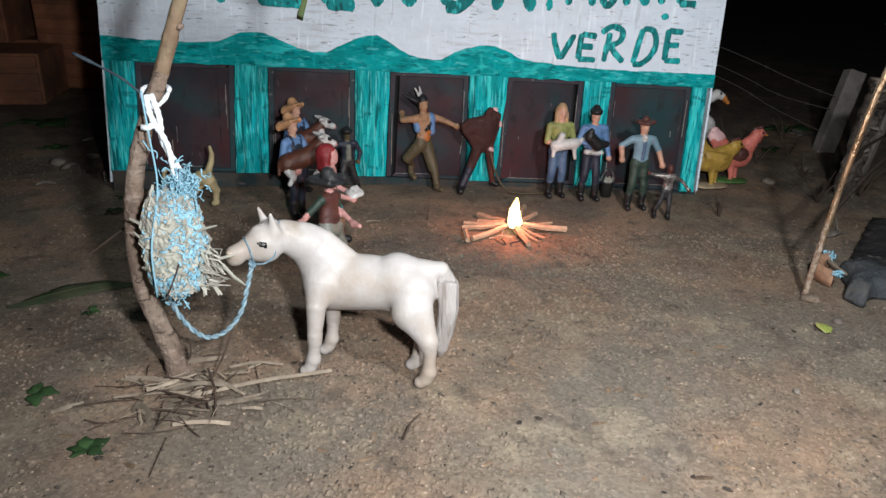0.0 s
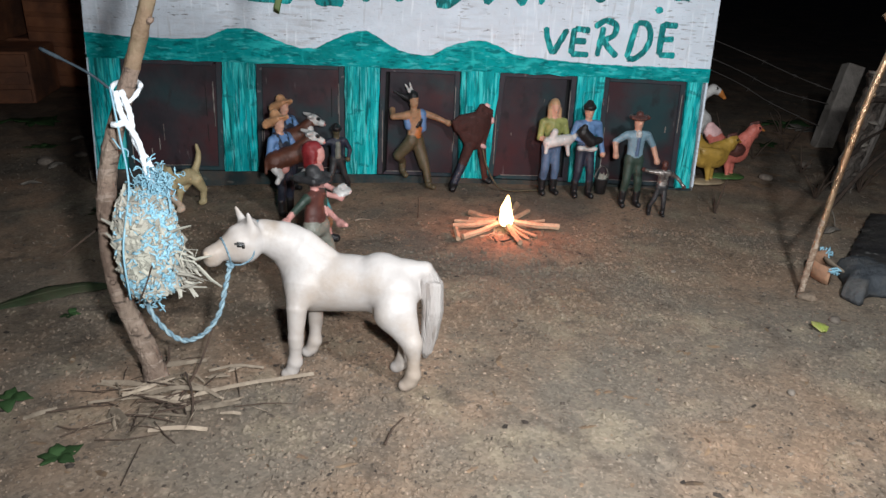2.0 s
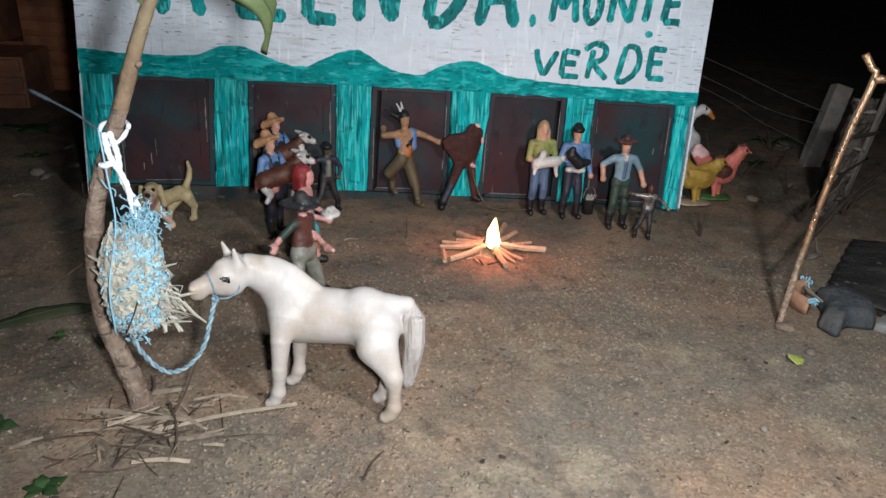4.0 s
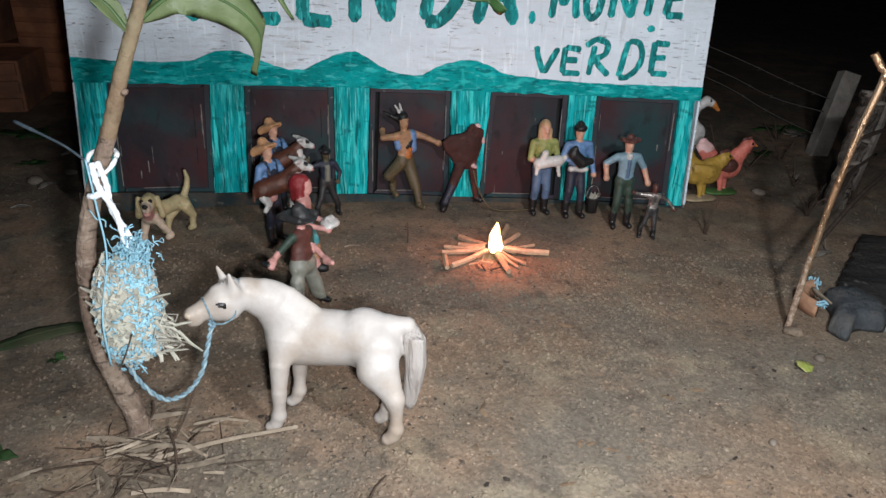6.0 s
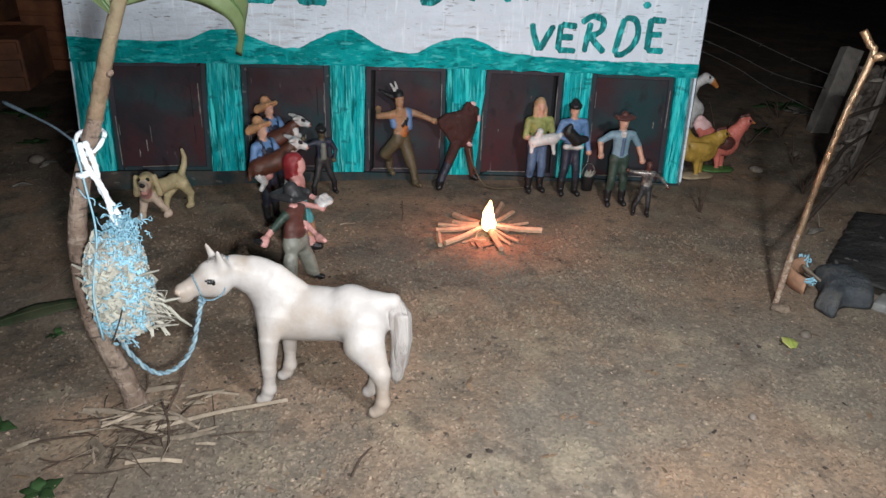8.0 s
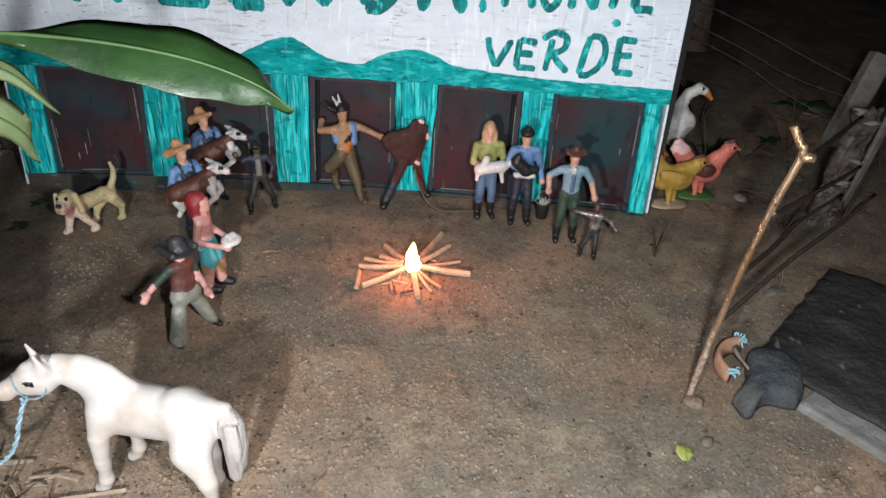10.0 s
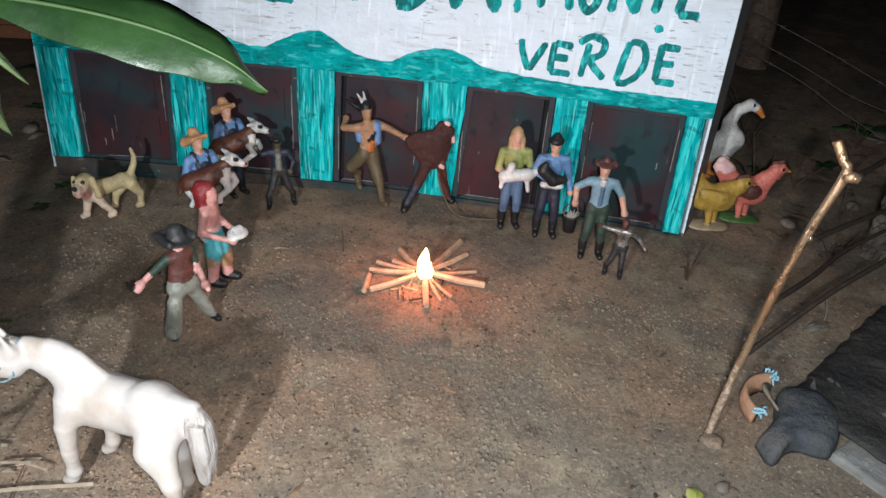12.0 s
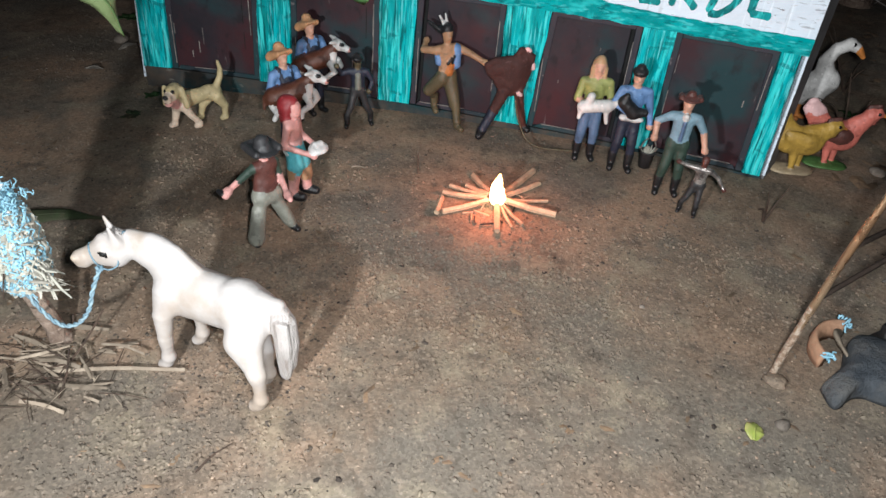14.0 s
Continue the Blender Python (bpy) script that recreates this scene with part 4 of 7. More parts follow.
def horse():
    W = HORSE
    b = [
        # barrel, chest and croup
        (W, P(12.0, 17.7, 50.4), P(49.0, 18.0, 51.9), 16.4 * mm, 15.0 * mm, (1, 0.84, 1)),
        (W, P(5.8, 17.7, 45.2), P(9.0, 17.7, 53.4), 10.4 * mm, 13.5 * mm, (1, 0.98, 1)),
        (W, P(50.0, 18.0, 54.1), P(57.0, 18.2, 52.6), 15.0 * mm, 13.6 * mm, (1, 0.95, 1)),
        (W, P(20.0, 17.7, 60.8), P(34.0, 17.9, 59.8), 6.6 * mm, 7.0 * mm, (1, 0.85, 1)),
        (W, P(48.0, 18.0, 60.8), P(63.0, 18.2, 58.7), 8.2 * mm, 7.2 * mm, (1, 1.0, 1)),
        # neck with its crest
        (W, P(9.0, 17.7, 59.9), P(-0.5, 15.4, 71.9), 14.6 * mm, 11.4 * mm, (1, 0.74, 1)),
        (W, P(-0.5, 15.4, 71.9), P(-10.8, 10.8, 77.6), 11.4 * mm, 8.6 * mm, (1, 0.72, 1)),
        (W, P(21.0, 17.9, 67.8), P(10.0, 17.7, 76.6), 3.4 * mm, 3.6 * mm, (1, 0.8, 1)),
        (W, P(10.0, 17.7, 76.6), P(-3.0, 15.4, 81.6), 3.6 * mm, 3.4 * mm, (1, 0.8, 1)),
        (W, P(-3.0, 15.4, 81.6), P(-12.7, 10.6, 84.0), 3.2 * mm, 2.6 * mm, (1, 0.8, 1)),
        # head: brow, cheek, nose, muzzle
        (W, P(-17.4, 6.0, 78.4), P(-21.9, 3.5, 78.6), 8.6 * mm, 7.4 * mm, (0.90, 0.84, 1)),
        (W, P(-19.1, 5.0, 73.8), P(-23.1, 2.7, 74.1), 8.4 * mm, 7.8 * mm, (0.88, 0.82, 1)),
        (W, P(-22.7, 3.0, 76.5), P(-31.6, -3.9, 73.3), 7.4 * mm, 5.0 * mm, (0.90, 0.84, 1)),
        (W, P(-31.6, -3.9, 73.3), P(-34.0, -5.6, 72.7), 5.0 * mm, 4.5 * mm, (0.92, 0.88, 1)),
        (W, P(-32.7, -4.8, 69.3), P(-34.1, -5.7, 69.1), 3.0 * mm, 2.6 * mm, (1, 0.9, 1)),
        # ears and forelock
        (W, P(-14.5, 3.0, 84.4), P(-15.4, 1.2, 93.3), 2.9 * mm, 0.9 * mm, (1, 0.65, 1)),
        (W, P(-20.2, 8.0, 84.9), P(-23.8, 7.2, 94.2), 2.9 * mm, 0.9 * mm, (1, 0.65, 1)),
        (HORSE_HAIR, P(-16.2, 6.6, 86.9), P(-23.9, 2.1, 84.1), 2.4 * mm, 1.0 * mm, (1, 0.9, 1)),
        (EYE_BLACK, P(-20.3, -1.9, 78.2), P(-18.3, -1.0, 78.0), 1.35 * mm, 1.2 * mm),
        (EYE_BLACK, P(-26.6, 7.2, 77.9), P(-25.6, 8.1, 77.9), 0.95 * mm, 0.85 * mm),
        (HOOF, P(-34.6, -9.2, 74.3), P(-34.0, -9.1, 73.8), 0.8 * mm, 0.8 * mm),
        # tail
        (W, P(63.0, 18.2, 61.7), P(72.5, 18.4, 62.0), 5.0 * mm, 4.8 * mm),
        (HORSE_HAIR, P(72.5, 18.4, 62.0), P(77.0, 18.4, 53.2), 4.8 * mm, 5.8 * mm, (1, 0.9, 1)),
        (HORSE_HAIR, P(77.0, 18.4, 53.2), P(77.4, 18.4, 39.2), 5.8 * mm, 6.0 * mm, (1, 0.9, 1)),
        (HORSE_HAIR, P(77.4, 18.4, 39.2), P(76.0, 18.4, 23.1), 6.0 * mm, 4.8 * mm, (1, 0.9, 1)),
        (HORSE_HAIR, P(76.0, 18.4, 23.1), P(74.2, 16.8, 10.8), 4.8 * mm, 1.8 * mm, (1, 0.9, 1)),
    ]
    for k in (-1, -0.5, 0, 0.5, 1):
        b.append((HORSE_HAIR, P(77.0 + k * 4, 11.6 + 1.4 * abs(k), 56.5), P(77.4 + k * 4.2, 11.2 + 1.6 * abs(k), 40), 0.8 * mm, 0.9 * mm))
        b.append((HORSE_HAIR, P(77.4 + k * 4.2, 11.2 + 1.6 * abs(k), 40), P(74.6 + k * 2.4, 15.4, 13 + 2 * abs(k)), 0.9 * mm, 0.6 * mm))
    # fore legs: shoulder, forearm, knee, cannon, fetlock, hoof
    for dx, lat, push in ((0, 0.5, 9.0), (4.2, 24.5, -3.0)):
        b += [(W, P(8 + dx * 0.4, lat + push, 51), P(6.9 + dx * 0.9, lat + push * 0.2, 42), 10.0 * mm, 5.6 * mm),
              (W, P(6.9 + dx * 0.9, lat + push * 0.2, 42), P(6.1 + dx, lat, 26), 5.5 * mm, 4.0 * mm), (W, P(6.1 + dx, lat, 26), P(5.9 + dx, lat, 21), 4.3 * mm, 4.0 * mm),
              (W, P(5.9 + dx, lat, 21), P(4.9 + dx, lat, 10), 3.7 * mm, 3.2 * mm), (W, P(4.9 + dx, lat, 9.6), P(3.9 + dx, lat, 7.4), 3.7 * mm, 3.4 * mm),
              (W, P(2.6 + dx, lat - 0.5, 4.0), P(0.6 + dx, lat - 0.6, 2.4), 3.5 * mm, 3.7 * mm, (1, 1, 0.85))]
    # hind legs: haunch, thigh, gaskin, hock, cannon, fetlock, hoof
    for dx, lat, push in ((0, -1.0, 11.5), (-7.5, 16.5, 1.5)):
        b += [(W, P(58 + dx * 0.3, lat + push, 50), P(58.5 + dx * 0.6, lat + push * 0.45, 42), 13 * mm, 10.2 * mm, (1, 0.78, 1)),
              (W, P(58.6 + dx * 0.8, lat + push * 0.4, 42), P(68.2 + dx, lat, 27.5), 9.4 * mm, 4.7 * mm, (1, 0.82, 1)), (W, P(63.5 + dx * 0.7, lat + push * 0.4, 44), P(69.6 + dx, lat, 29), 6.8 * mm, 4.0 * mm, (1, 0.85, 1)),
              (W, P(69.2 + dx, lat, 28), P(70.0 + dx, lat, 21), 4.6 * mm, 3.9 * mm), (W, P(70.0 + dx, lat, 21), P(70.0 + dx, lat - 0.4, 9.6), 3.7 * mm, 3.4 * mm),
              (W, P(70.0 + dx, lat - 0.4, 9.0), P(69.0 + dx, lat - 0.5, 7), 3.9 * mm, 3.5 * mm), (W, P(67.8 + dx, lat - 0.6, 4.0), P(65.8 + dx, lat - 0.8, 2.5), 3.8 * mm, 3.9 * mm, (1, 1, 0.85))]
    return moulded("toy_horse", b, "white plastic toy horse standing with nose at a hay net", "toy horse", HORSE_AT, 0.00095, 0.0030)


horse()


def halter():
    ob = holder("rope_halter", "thin blue cord halter and lead rope on a toy horse", "halter")

    def W(s, lat, z):
        return HORSE_AT @ Vector(P(s, lat, z))
    ring = []
    for k in range(25):
        a = 2 * math.pi * k / 24
        ring.append(W(-27.8 - 1.3 * math.cos(a) + 3.3 * math.sin(a), -0.9 - 1.0 * math.cos(a) - 4.4 * math.sin(a), 73.8 + 6.9 * math.cos(a)))
    part("noseband", tube(bmesh.new(), ring, 0.00050, 6), ROPE, ob, smooth=True)
    for q in (-1, 1):
        strap = spline([W(-26.6 + q * -1.9, 0.0 + q * 2.6, 66.7), W(-22.7 + q * -3.8, 3.0 + q * 5.0, 67.2), W(-18.2 + q * -4.2, 5.5 + q * 5.5, 71.0), W(-15.0 + q * -1.9, 7.3 + q * 6.5, 78.2), W(-13.7 + q * -0.5, 8.0 + q * 4.4, 84.9), W(-13.5, 8.0, 87.7)], 5)
        part("cheek_strap", tube(bmesh.new(), strap, 0.00050, 6), ROPE, ob, smooth=True)
    knot = bmesh.new()
    tube(knot, spline([W(-26.5, -3.7, 67.8), W(-24.6, -4.0, 65.8), W(-24.1, -2.3, 66.4), W(-26.7, -1.9, 67.9), W(-25.1, -2.1, 65.4)], 5), 0.0010, 6)
    part("knot", knot, ROPE, ob, smooth=True)
    # lead rope of two twisted strands
    line = spline([W(-25.4, -2.9, 66.2), (-0.0048, 0.4345, 0.057), (-0.0080, 0.430, 0.044), (-0.016, 0.427, 0.034), (-0.026, 0.425, 0.0315), (-0.035, 0.424, 0.040), (-0.041, 0.424, 0.053), (-0.041, 0.424, 0.066)], 14)
    for ph in (0, math.pi):
        bm = bmesh.new()
        pts = []
        for i, p in enumerate(line):
            a = ph + i * 0.62
            d = (line[min(i + 1, len(line) - 1)] - line[max(i - 1, 0)]).normalized()
            s = Vector((0, 1, 0))
            u = d.cross(s).normalized()
            pts.append(p + (s * math.cos(a) + u * math.sin(a)) * 0.00065)
        part("lead_rope", tube(bm, pts, 0.00082, 6), ROPE if ph else PALE_ROPE, ob, smooth=True)


halter()


# ---- crooked sapling with its leaves ----
def leaf_mesh(line, width, side, mat_top, fold=0.12, shape=(0.0, 0.45, 0.8, 1.0, 0.98, 0.85, 0.6, 0.3, 0.0)):
    """A blade along a line; side: the direction of its width at the middle."""
    bm = bmesh.new()
    pts = spline(line, 8)
    n = len(pts)
    w = lerp_list(shape, n)
    rows = []
    for i, p in enumerate(pts):
        d = (pts[min(i + 1, n - 1)] - pts[max(i - 1, 0)]).normalized()
        s = Vector(side)
        s = (s - d * s.dot(d)).normalized()
        up_ = s.cross(d)
        row = []
        for k in (-1, -0.66, -0.33, 0, 0.33, 0.66, 1):
            wave = 0.04 * width * math.sin(i * 0.9 + k * 2) * abs(k)
            row.append(bm.verts.new(p + s * (k * (w[i] * width / 2 + 0.0002)) + up_ * (fold * width * (abs(k) ** 1.5) + wave)))
        rows.append(row)
    for a, b in zip(rows, rows[1:]):
        for k in range(6):
            bm.faces.new((a[k], a[k + 1], b[k + 1], b[k]))
    geom = bmesh.ops.extrude_face_region(bm, geom=bm.faces[:])["geom"]
    for v in geom:
        if isinstance(v, bmesh.types.BMVert):
            v.co.z -= 0.0004
    rib = bmesh.new()
    tube(rib, [p + Vector((0, 0, -0.0001)) for p in pts], lerp_list((0.0011, 0.0007, 0.0003), n), 6)
    return bm, rib


def sapling():
    ob = holder("sapling", "crooked brown sapling in the earth with long green leaves", "sapling")
    rng = random.Random(5)
    line = spline([(-0.0480, 0.4385, -0.004), (-0.0490, 0.4375, 0.011), (-0.0540, 0.4365, 0.031), (-0.0594, 0.436, 0.0527), (-0.0608, 0.436, 0.072), (-0.0594, 0.436, 0.0946), (-0.0560, 0.436, 0.114), (-0.0503, 0.436, 0.1325), (-0.0416, 0.436, 0.154), (-0.0340, 0.436, 0.1735), (-0.0255, 0.436, 0.1960), (-0.0174, 0.4365, 0.2150), (-0.0095, 0.438, 0.2350), (-0.0025, 0.439, 0.257), (0.005, 0.441, 0.290)], 7)
    n = len(line)
    bm = bmesh.new()
    radii = [r * (1 + 0.10 * max(0, math.sin(i * 0.7)) ** 6 + 0.05 * rng.random()) for i, r in enumerate(lerp_list((0.0063, 0.0050, 0.0045, 0.0043, 0.0039, 0.0034, 0.0029, 0.0027, 0.0025), n))]
    tube(bm, line, radii, 14, 0.10, rng)
    for f in bm.faces:
        f.material_index = 1 if f.calc_center_median().z > 0.165 else 0
    part("stem", bm, [BARK, GREEN_BARK], ob, "rough brown bark, greener at the top", True)
    for i in (14, 23, 33, 45, 58, 66):
        p = line[i]
        a = rng.random() * 6.28
        d = Vector((math.cos(a), math.sin(a) - 0.6, 0.5)).normalized()
        part("bud_knot", tube(bmesh.new(), [p + d * 0.0035, p + d * 0.0055, p + d * 0.0068], [0.0018, 0.0015, 0.0006], 7), BARK, ob, smooth=True)
    for pts, width, side, mat in (
            ([(-0.0175, 0.437, 0.214), (-0.001, 0.440, 0.2255), (0.0155, 0.447, 0.2235), (0.0280, 0.458, 0.2090), (0.0220, 0.4710, 0.1875)], 0.0195, (0.35, 0.25, 0.75), PALE_LEAF),
            ([(-0.0145, 0.437, 0.222), (0.004, 0.442, 0.240), (0.030, 0.455, 0.236), (0.0425, 0.4655, 0.2145)], 0.0095, (0.3, 0.6, 0.6), PALE_LEAF),
            ([(-0.009, 0.438, 0.236), (0.02, 0.446, 0.2505), (0.060, 0.454, 0.2505), (0.100, 0.463, 0.2435), (0.126, 0.470, 0.2325), (0.140, 0.4745, 0.2205)], 0.0275, (0.0, 0.72, 0.6), LEAF),
            ([(-0.0200, 0.436, 0.209), (-0.027, 0.432, 0.222), (-0.037, 0.428, 0.228)], 0.008, (0.3, 0.6, 0.6), PALE_LEAF),
            ([(-0.001, 0.440, 0.262), (-0.030, 0.452, 0.276), (-0.070, 0.47, 0.272)], 0.024, (0.0, 0.8, 0.5), LEAF)):
        bm, rib = leaf_mesh(pts, width, side, mat, shape=(0.02, 0.03, 0.03, 0.04, 0.10, 0.42, 0.72, 0.92, 1.0, 0.98, 0.86, 0.66, 0.40, 0.16, 0.0)) if width > 0.025 else leaf_mesh(pts, width, side, mat)
        lf = part("leaf", bm, mat, ob, "long pale-backed leaf" if mat == PALE_LEAF else "glossy dark green leaf", True)
        part("midrib", rib, RIB, lf, smooth=True)


sapling()


# ---- hay net on the sapling ----
def hay_net():
    ob = holder("hay_net", "blue string net stuffed with hay, hung by white cord", "hay net")
    rng = random.Random(8)
    C, A, B, H = Vector((-0.0352, 0.4235, 0.0875)), 0.0140, 0.0135, 0.0260

    def skin(t, a, k=1.0):
        """t 0 (bottom) .. 1 (top) and angle."""
        z = -H + 2 * H * t
        r = math.sqrt(max(0.02, 1 - (abs(t - 0.42) / 0.58) ** 2.3))
        return C + Vector((k * r * A * math.cos(a), k * r * B * math.sin(a), z))

    bm = bmesh.new()
    rows = 14
    rings = [[bm.verts.new(skin(i / (rows - 1), 2 * math.pi * k / 18, 0.90 + 0.10 * rng.random())) for k in range(18)] for i in range(rows)]
    for a, b in zip(rings, rings[1:]):
        for k in range(18):
            bm.faces.new((a[k], a[(k + 1) % 18], b[(k + 1) % 18], b[k]))
    bm.faces.new(rings[0][::-1])
    bm.faces.new(rings[-1])
    part("hay_core", bm, HAY, ob, "packed dry hay")
    bm = bmesh.new()
    for _ in range(1500):
        t, a = 0.03 + 0.9 * rng.random(), rng.random() * 6.283
        p = skin(t, a, 0.96)
        d = Vector((rng.gauss(0, 1), rng.gauss(0, 1), rng.gauss(0, 1.1)))
        nrm = Vector((math.cos(a), math.sin(a), 0))
        d = (d - nrm * d.dot(nrm) * 0.90).normalized() * (0.003 + 0.008 * rng.random())
        w = 0.0003 + 0.0011 * rng.random() ** 2
        bend = Vector((rng.gauss(0, 0.0008), rng.gauss(0, 0.0008), rng.gauss(0, 0.0008)))
        tube(bm, [p - d * 0.5, p + nrm * 0.0010 + bend, p + d * 0.5], [w * 0.8, w, w * 0.6], 5, 0.3, rng, 0.3)
    for _ in range(60):
        p = Vector((-0.0245 + 0.009 * rng.random(), 0.416 + 0.008 * rng.random(), 0.064 + 0.020 * rng.random()))
        d = Vector((0.6 + rng.gauss(0, 0.45), rng.gauss(-0.1, 0.5), rng.gauss(-0.55, 0.6))).normalized() * (0.006 + 0.011 * rng.random())
        bend = Vector((rng.gauss(0, 0.0012), rng.gauss(0, 0.0012), rng.gauss(0, 0.0012)))
        w = 0.0003 + 0.0008 * rng.random() ** 2
        tube(bm, [p - d * 0.4, p + d * 0.15 + bend, p + d * 0.65], [k * w for k in (0.7, 1.0, 0.5)], 5, 0.2, rng, 0.35)
    for x, z, dx, dz in ((-0.0115, 0.076, 0.011, -0.010), (-0.013, 0.079, 0.009, 0.003), (-0.047, 0.094, -0.006, 0.005), (-0.024, 0.092, 0.012, 0.005), (-0.047, 0.085, -0.005, 0.007)):
        tube(bm, [(x, 0.419, z), (x + dx * 0.5, 0.418, z + dz * 0.6), (x + dx, 0.4175, z + dz)], [0.0009, 0.0008, 0.0004], 5)
    part("loose_hay", bm, HAY, ob, "stalks of hay sticking out")
    ob.children[-1]["kind"] = "stuff"
    bm = bmesh.new()
    for s in (-1, 1):
        for k in range(7):
            a0 = 2 * math.pi * k / 7
            pts = []
            for i in range(26):
                t = i / 25 * 0.97
                j = rng.gauss(0, 0.0006)
                pts.append(skin(t, a0 + s * 2.5 * t + 0.2 * math.sin(i * 1.3 + k * 2.1), 1.0 + 0.08 * rng.random()) + Vector((j, j, 0)))
            tube(bm, pts, 0.00030 + 0.0003 * rng.random(), 5, 0.6, rng)
    for _ in range(720):
        pick = rng.random()
        if pick < 0.42:
            t, a = 0.20 * rng.random() ** 1.2, rng.random() * 6.283
        elif pick < 0.8:
            t, a = 0.15 + 0.8 * rng.random(), -0.55 + rng.gauss(0, 0.35)
        else:
            t, a = 0.72 + 0.25 * rng.random(), rng.random() * 6.283
        p = skin(t, a, 1.04)
        d = Vector((rng.gauss(0, 1), rng.gauss(0, 1), rng.gauss(0, 1.3)))
        nrm = Vector((math.cos(a), math.sin(a), 0))
        d = (d - nrm * d.dot(nrm) * 0.75).normalized() * (0.0016 + 0.0036 * rng.random())
        w = 0.0003 + 0.0006 * rng.random()
        tube(bm, [p - d * 0.5, p + nrm * 0.0008, p + d * 0.5], [w * 0.8, w, w * 0.7], 6, 0.3, rng, 0.4)
    stick = [(-0.0285, 0.4085, 0.0800), (-0.0325, 0.4080, 0.0700), (-0.0375, 0.4090, 0.0600)]
    part("twig", tube(bmesh.new(), spline(stick, 4), 0.0004, 6), TWIG, ob, "thin dark twig caught in the net")
    stick = [(-0.043, 0.4330, 0.0935), (-0.052, 0.4425, 0.0912), (-0.065, 0.4435, 0.0860), (-0.088, 0.4420, 0.0690)]
    part("twig", tube(bmesh.new(), spline(stick, 5), 0.0006, 6, 0.2, rng), TWIG, ob, "thin brown stalk sticking out of the net")
    part("netting", bm, NET, ob, "bright blue knotted string", True)
    # gathered mouth and bottom of the net, frayed string
    bm = bmesh.new()
    for _ in range(420):
        top = rng.random() < 0.52
        c = Vector((-0.0285, 0.4235, 0.114)) if top else Vector((-0.0385, 0.4225, 0.0655))
        p = c + Vector((rng.gauss(0, 0.0034), rng.gauss(0, 0.0032), rng.gauss(0, 0.0046)))
        pts = [p]
        for _ in range(5):
            p = p + Vector((rng.gauss(0, 0.0011), rng.gauss(0, 0.0011), rng.gauss(0, 0.0014)))
            pts.append(p)
        tube(bm, spline(pts, 3), 0.00034, 5, 0.4, rng, 0.6)
    part("gathered_string", bm, NET, ob, "tangled ends of blue string", True)["kind"] = "stuff"
    # white cord from the stem to the net, and its loop round the stem
    for dy, dx in ((-0.0014, -0.0006), (0.0010, 0.0007)):
        line = spline([(-0.041 + dx, 0.4275 + dy, 0.156), (-0.0385 + dx * 2, 0.426 + dy, 0.146), (-0.0350 - dx * 2, 0.4255 + dy, 0.134), (-0.0310 + dx, 0.4245 + dy, 0.122), (-0.0285 - dx * 2, 0.4235 + dy, 0.108)], 9)
        part("cord", tube(bmesh.new(), line, [0.0014 * (0.85 + 0.3 * math.sin(i * 1.1) ** 2) for i in range(len(line))], 8), WHITE_CORD, ob, "thick white cord", True)
    loop = [(-0.0415 + 0.0062 * math.cos(a) + 0.001, 0.4345 + 0.0062 * math.sin(a), 0.1550 + 0.0040 * math.sin(a) + 0.0012 * math.cos(a * 2)) for a in np.linspace(0, 2 * math.pi, 26)]
    part("cord_loop", tube(bmesh.new(), loop, [0.0010 + 0.0002 * math.sin(i * 1.7) for i in range(26)], 8), WHITE_CORD, ob, "white cord tied round the stem", True)
    part("cord_stub", tube(bmesh.new(), [(-0.038, 0.424, 0.143), (-0.0415, 0.423, 0.1415), (-0.044, 0.4225, 0.1418)], [0.0014, 0.0017, 0.0013], 7), WHITE_CORD, ob, "", True)
    line = spline([(-0.043, 0.4245, 0.158), (-0.0405, 0.4215, 0.138), (-0.0375, 0.4165, 0.115), (-0.0400, 0.4075, 0.088), (-0.0410, 0.409, 0.062)], 8)
    part("blue_string", tube(bmesh.new(), line, 0.00045, 7), NET, ob, "", True)
    wire = spline([(-0.0445, 0.4265, 0.157), (-0.052, 0.4275, 0.1625), (-0.062, 0.4285, 0.1675), (-0.0735, 0.430, 0.1725)], 6)
    part("string_end", tube(bmesh.new(), wire, [0.0006] * (len(wire) - 5) + [0.0009] * 5, 6), SLATE_CORD, ob, "thin stiff grey-blue string end", True)


hay_net()


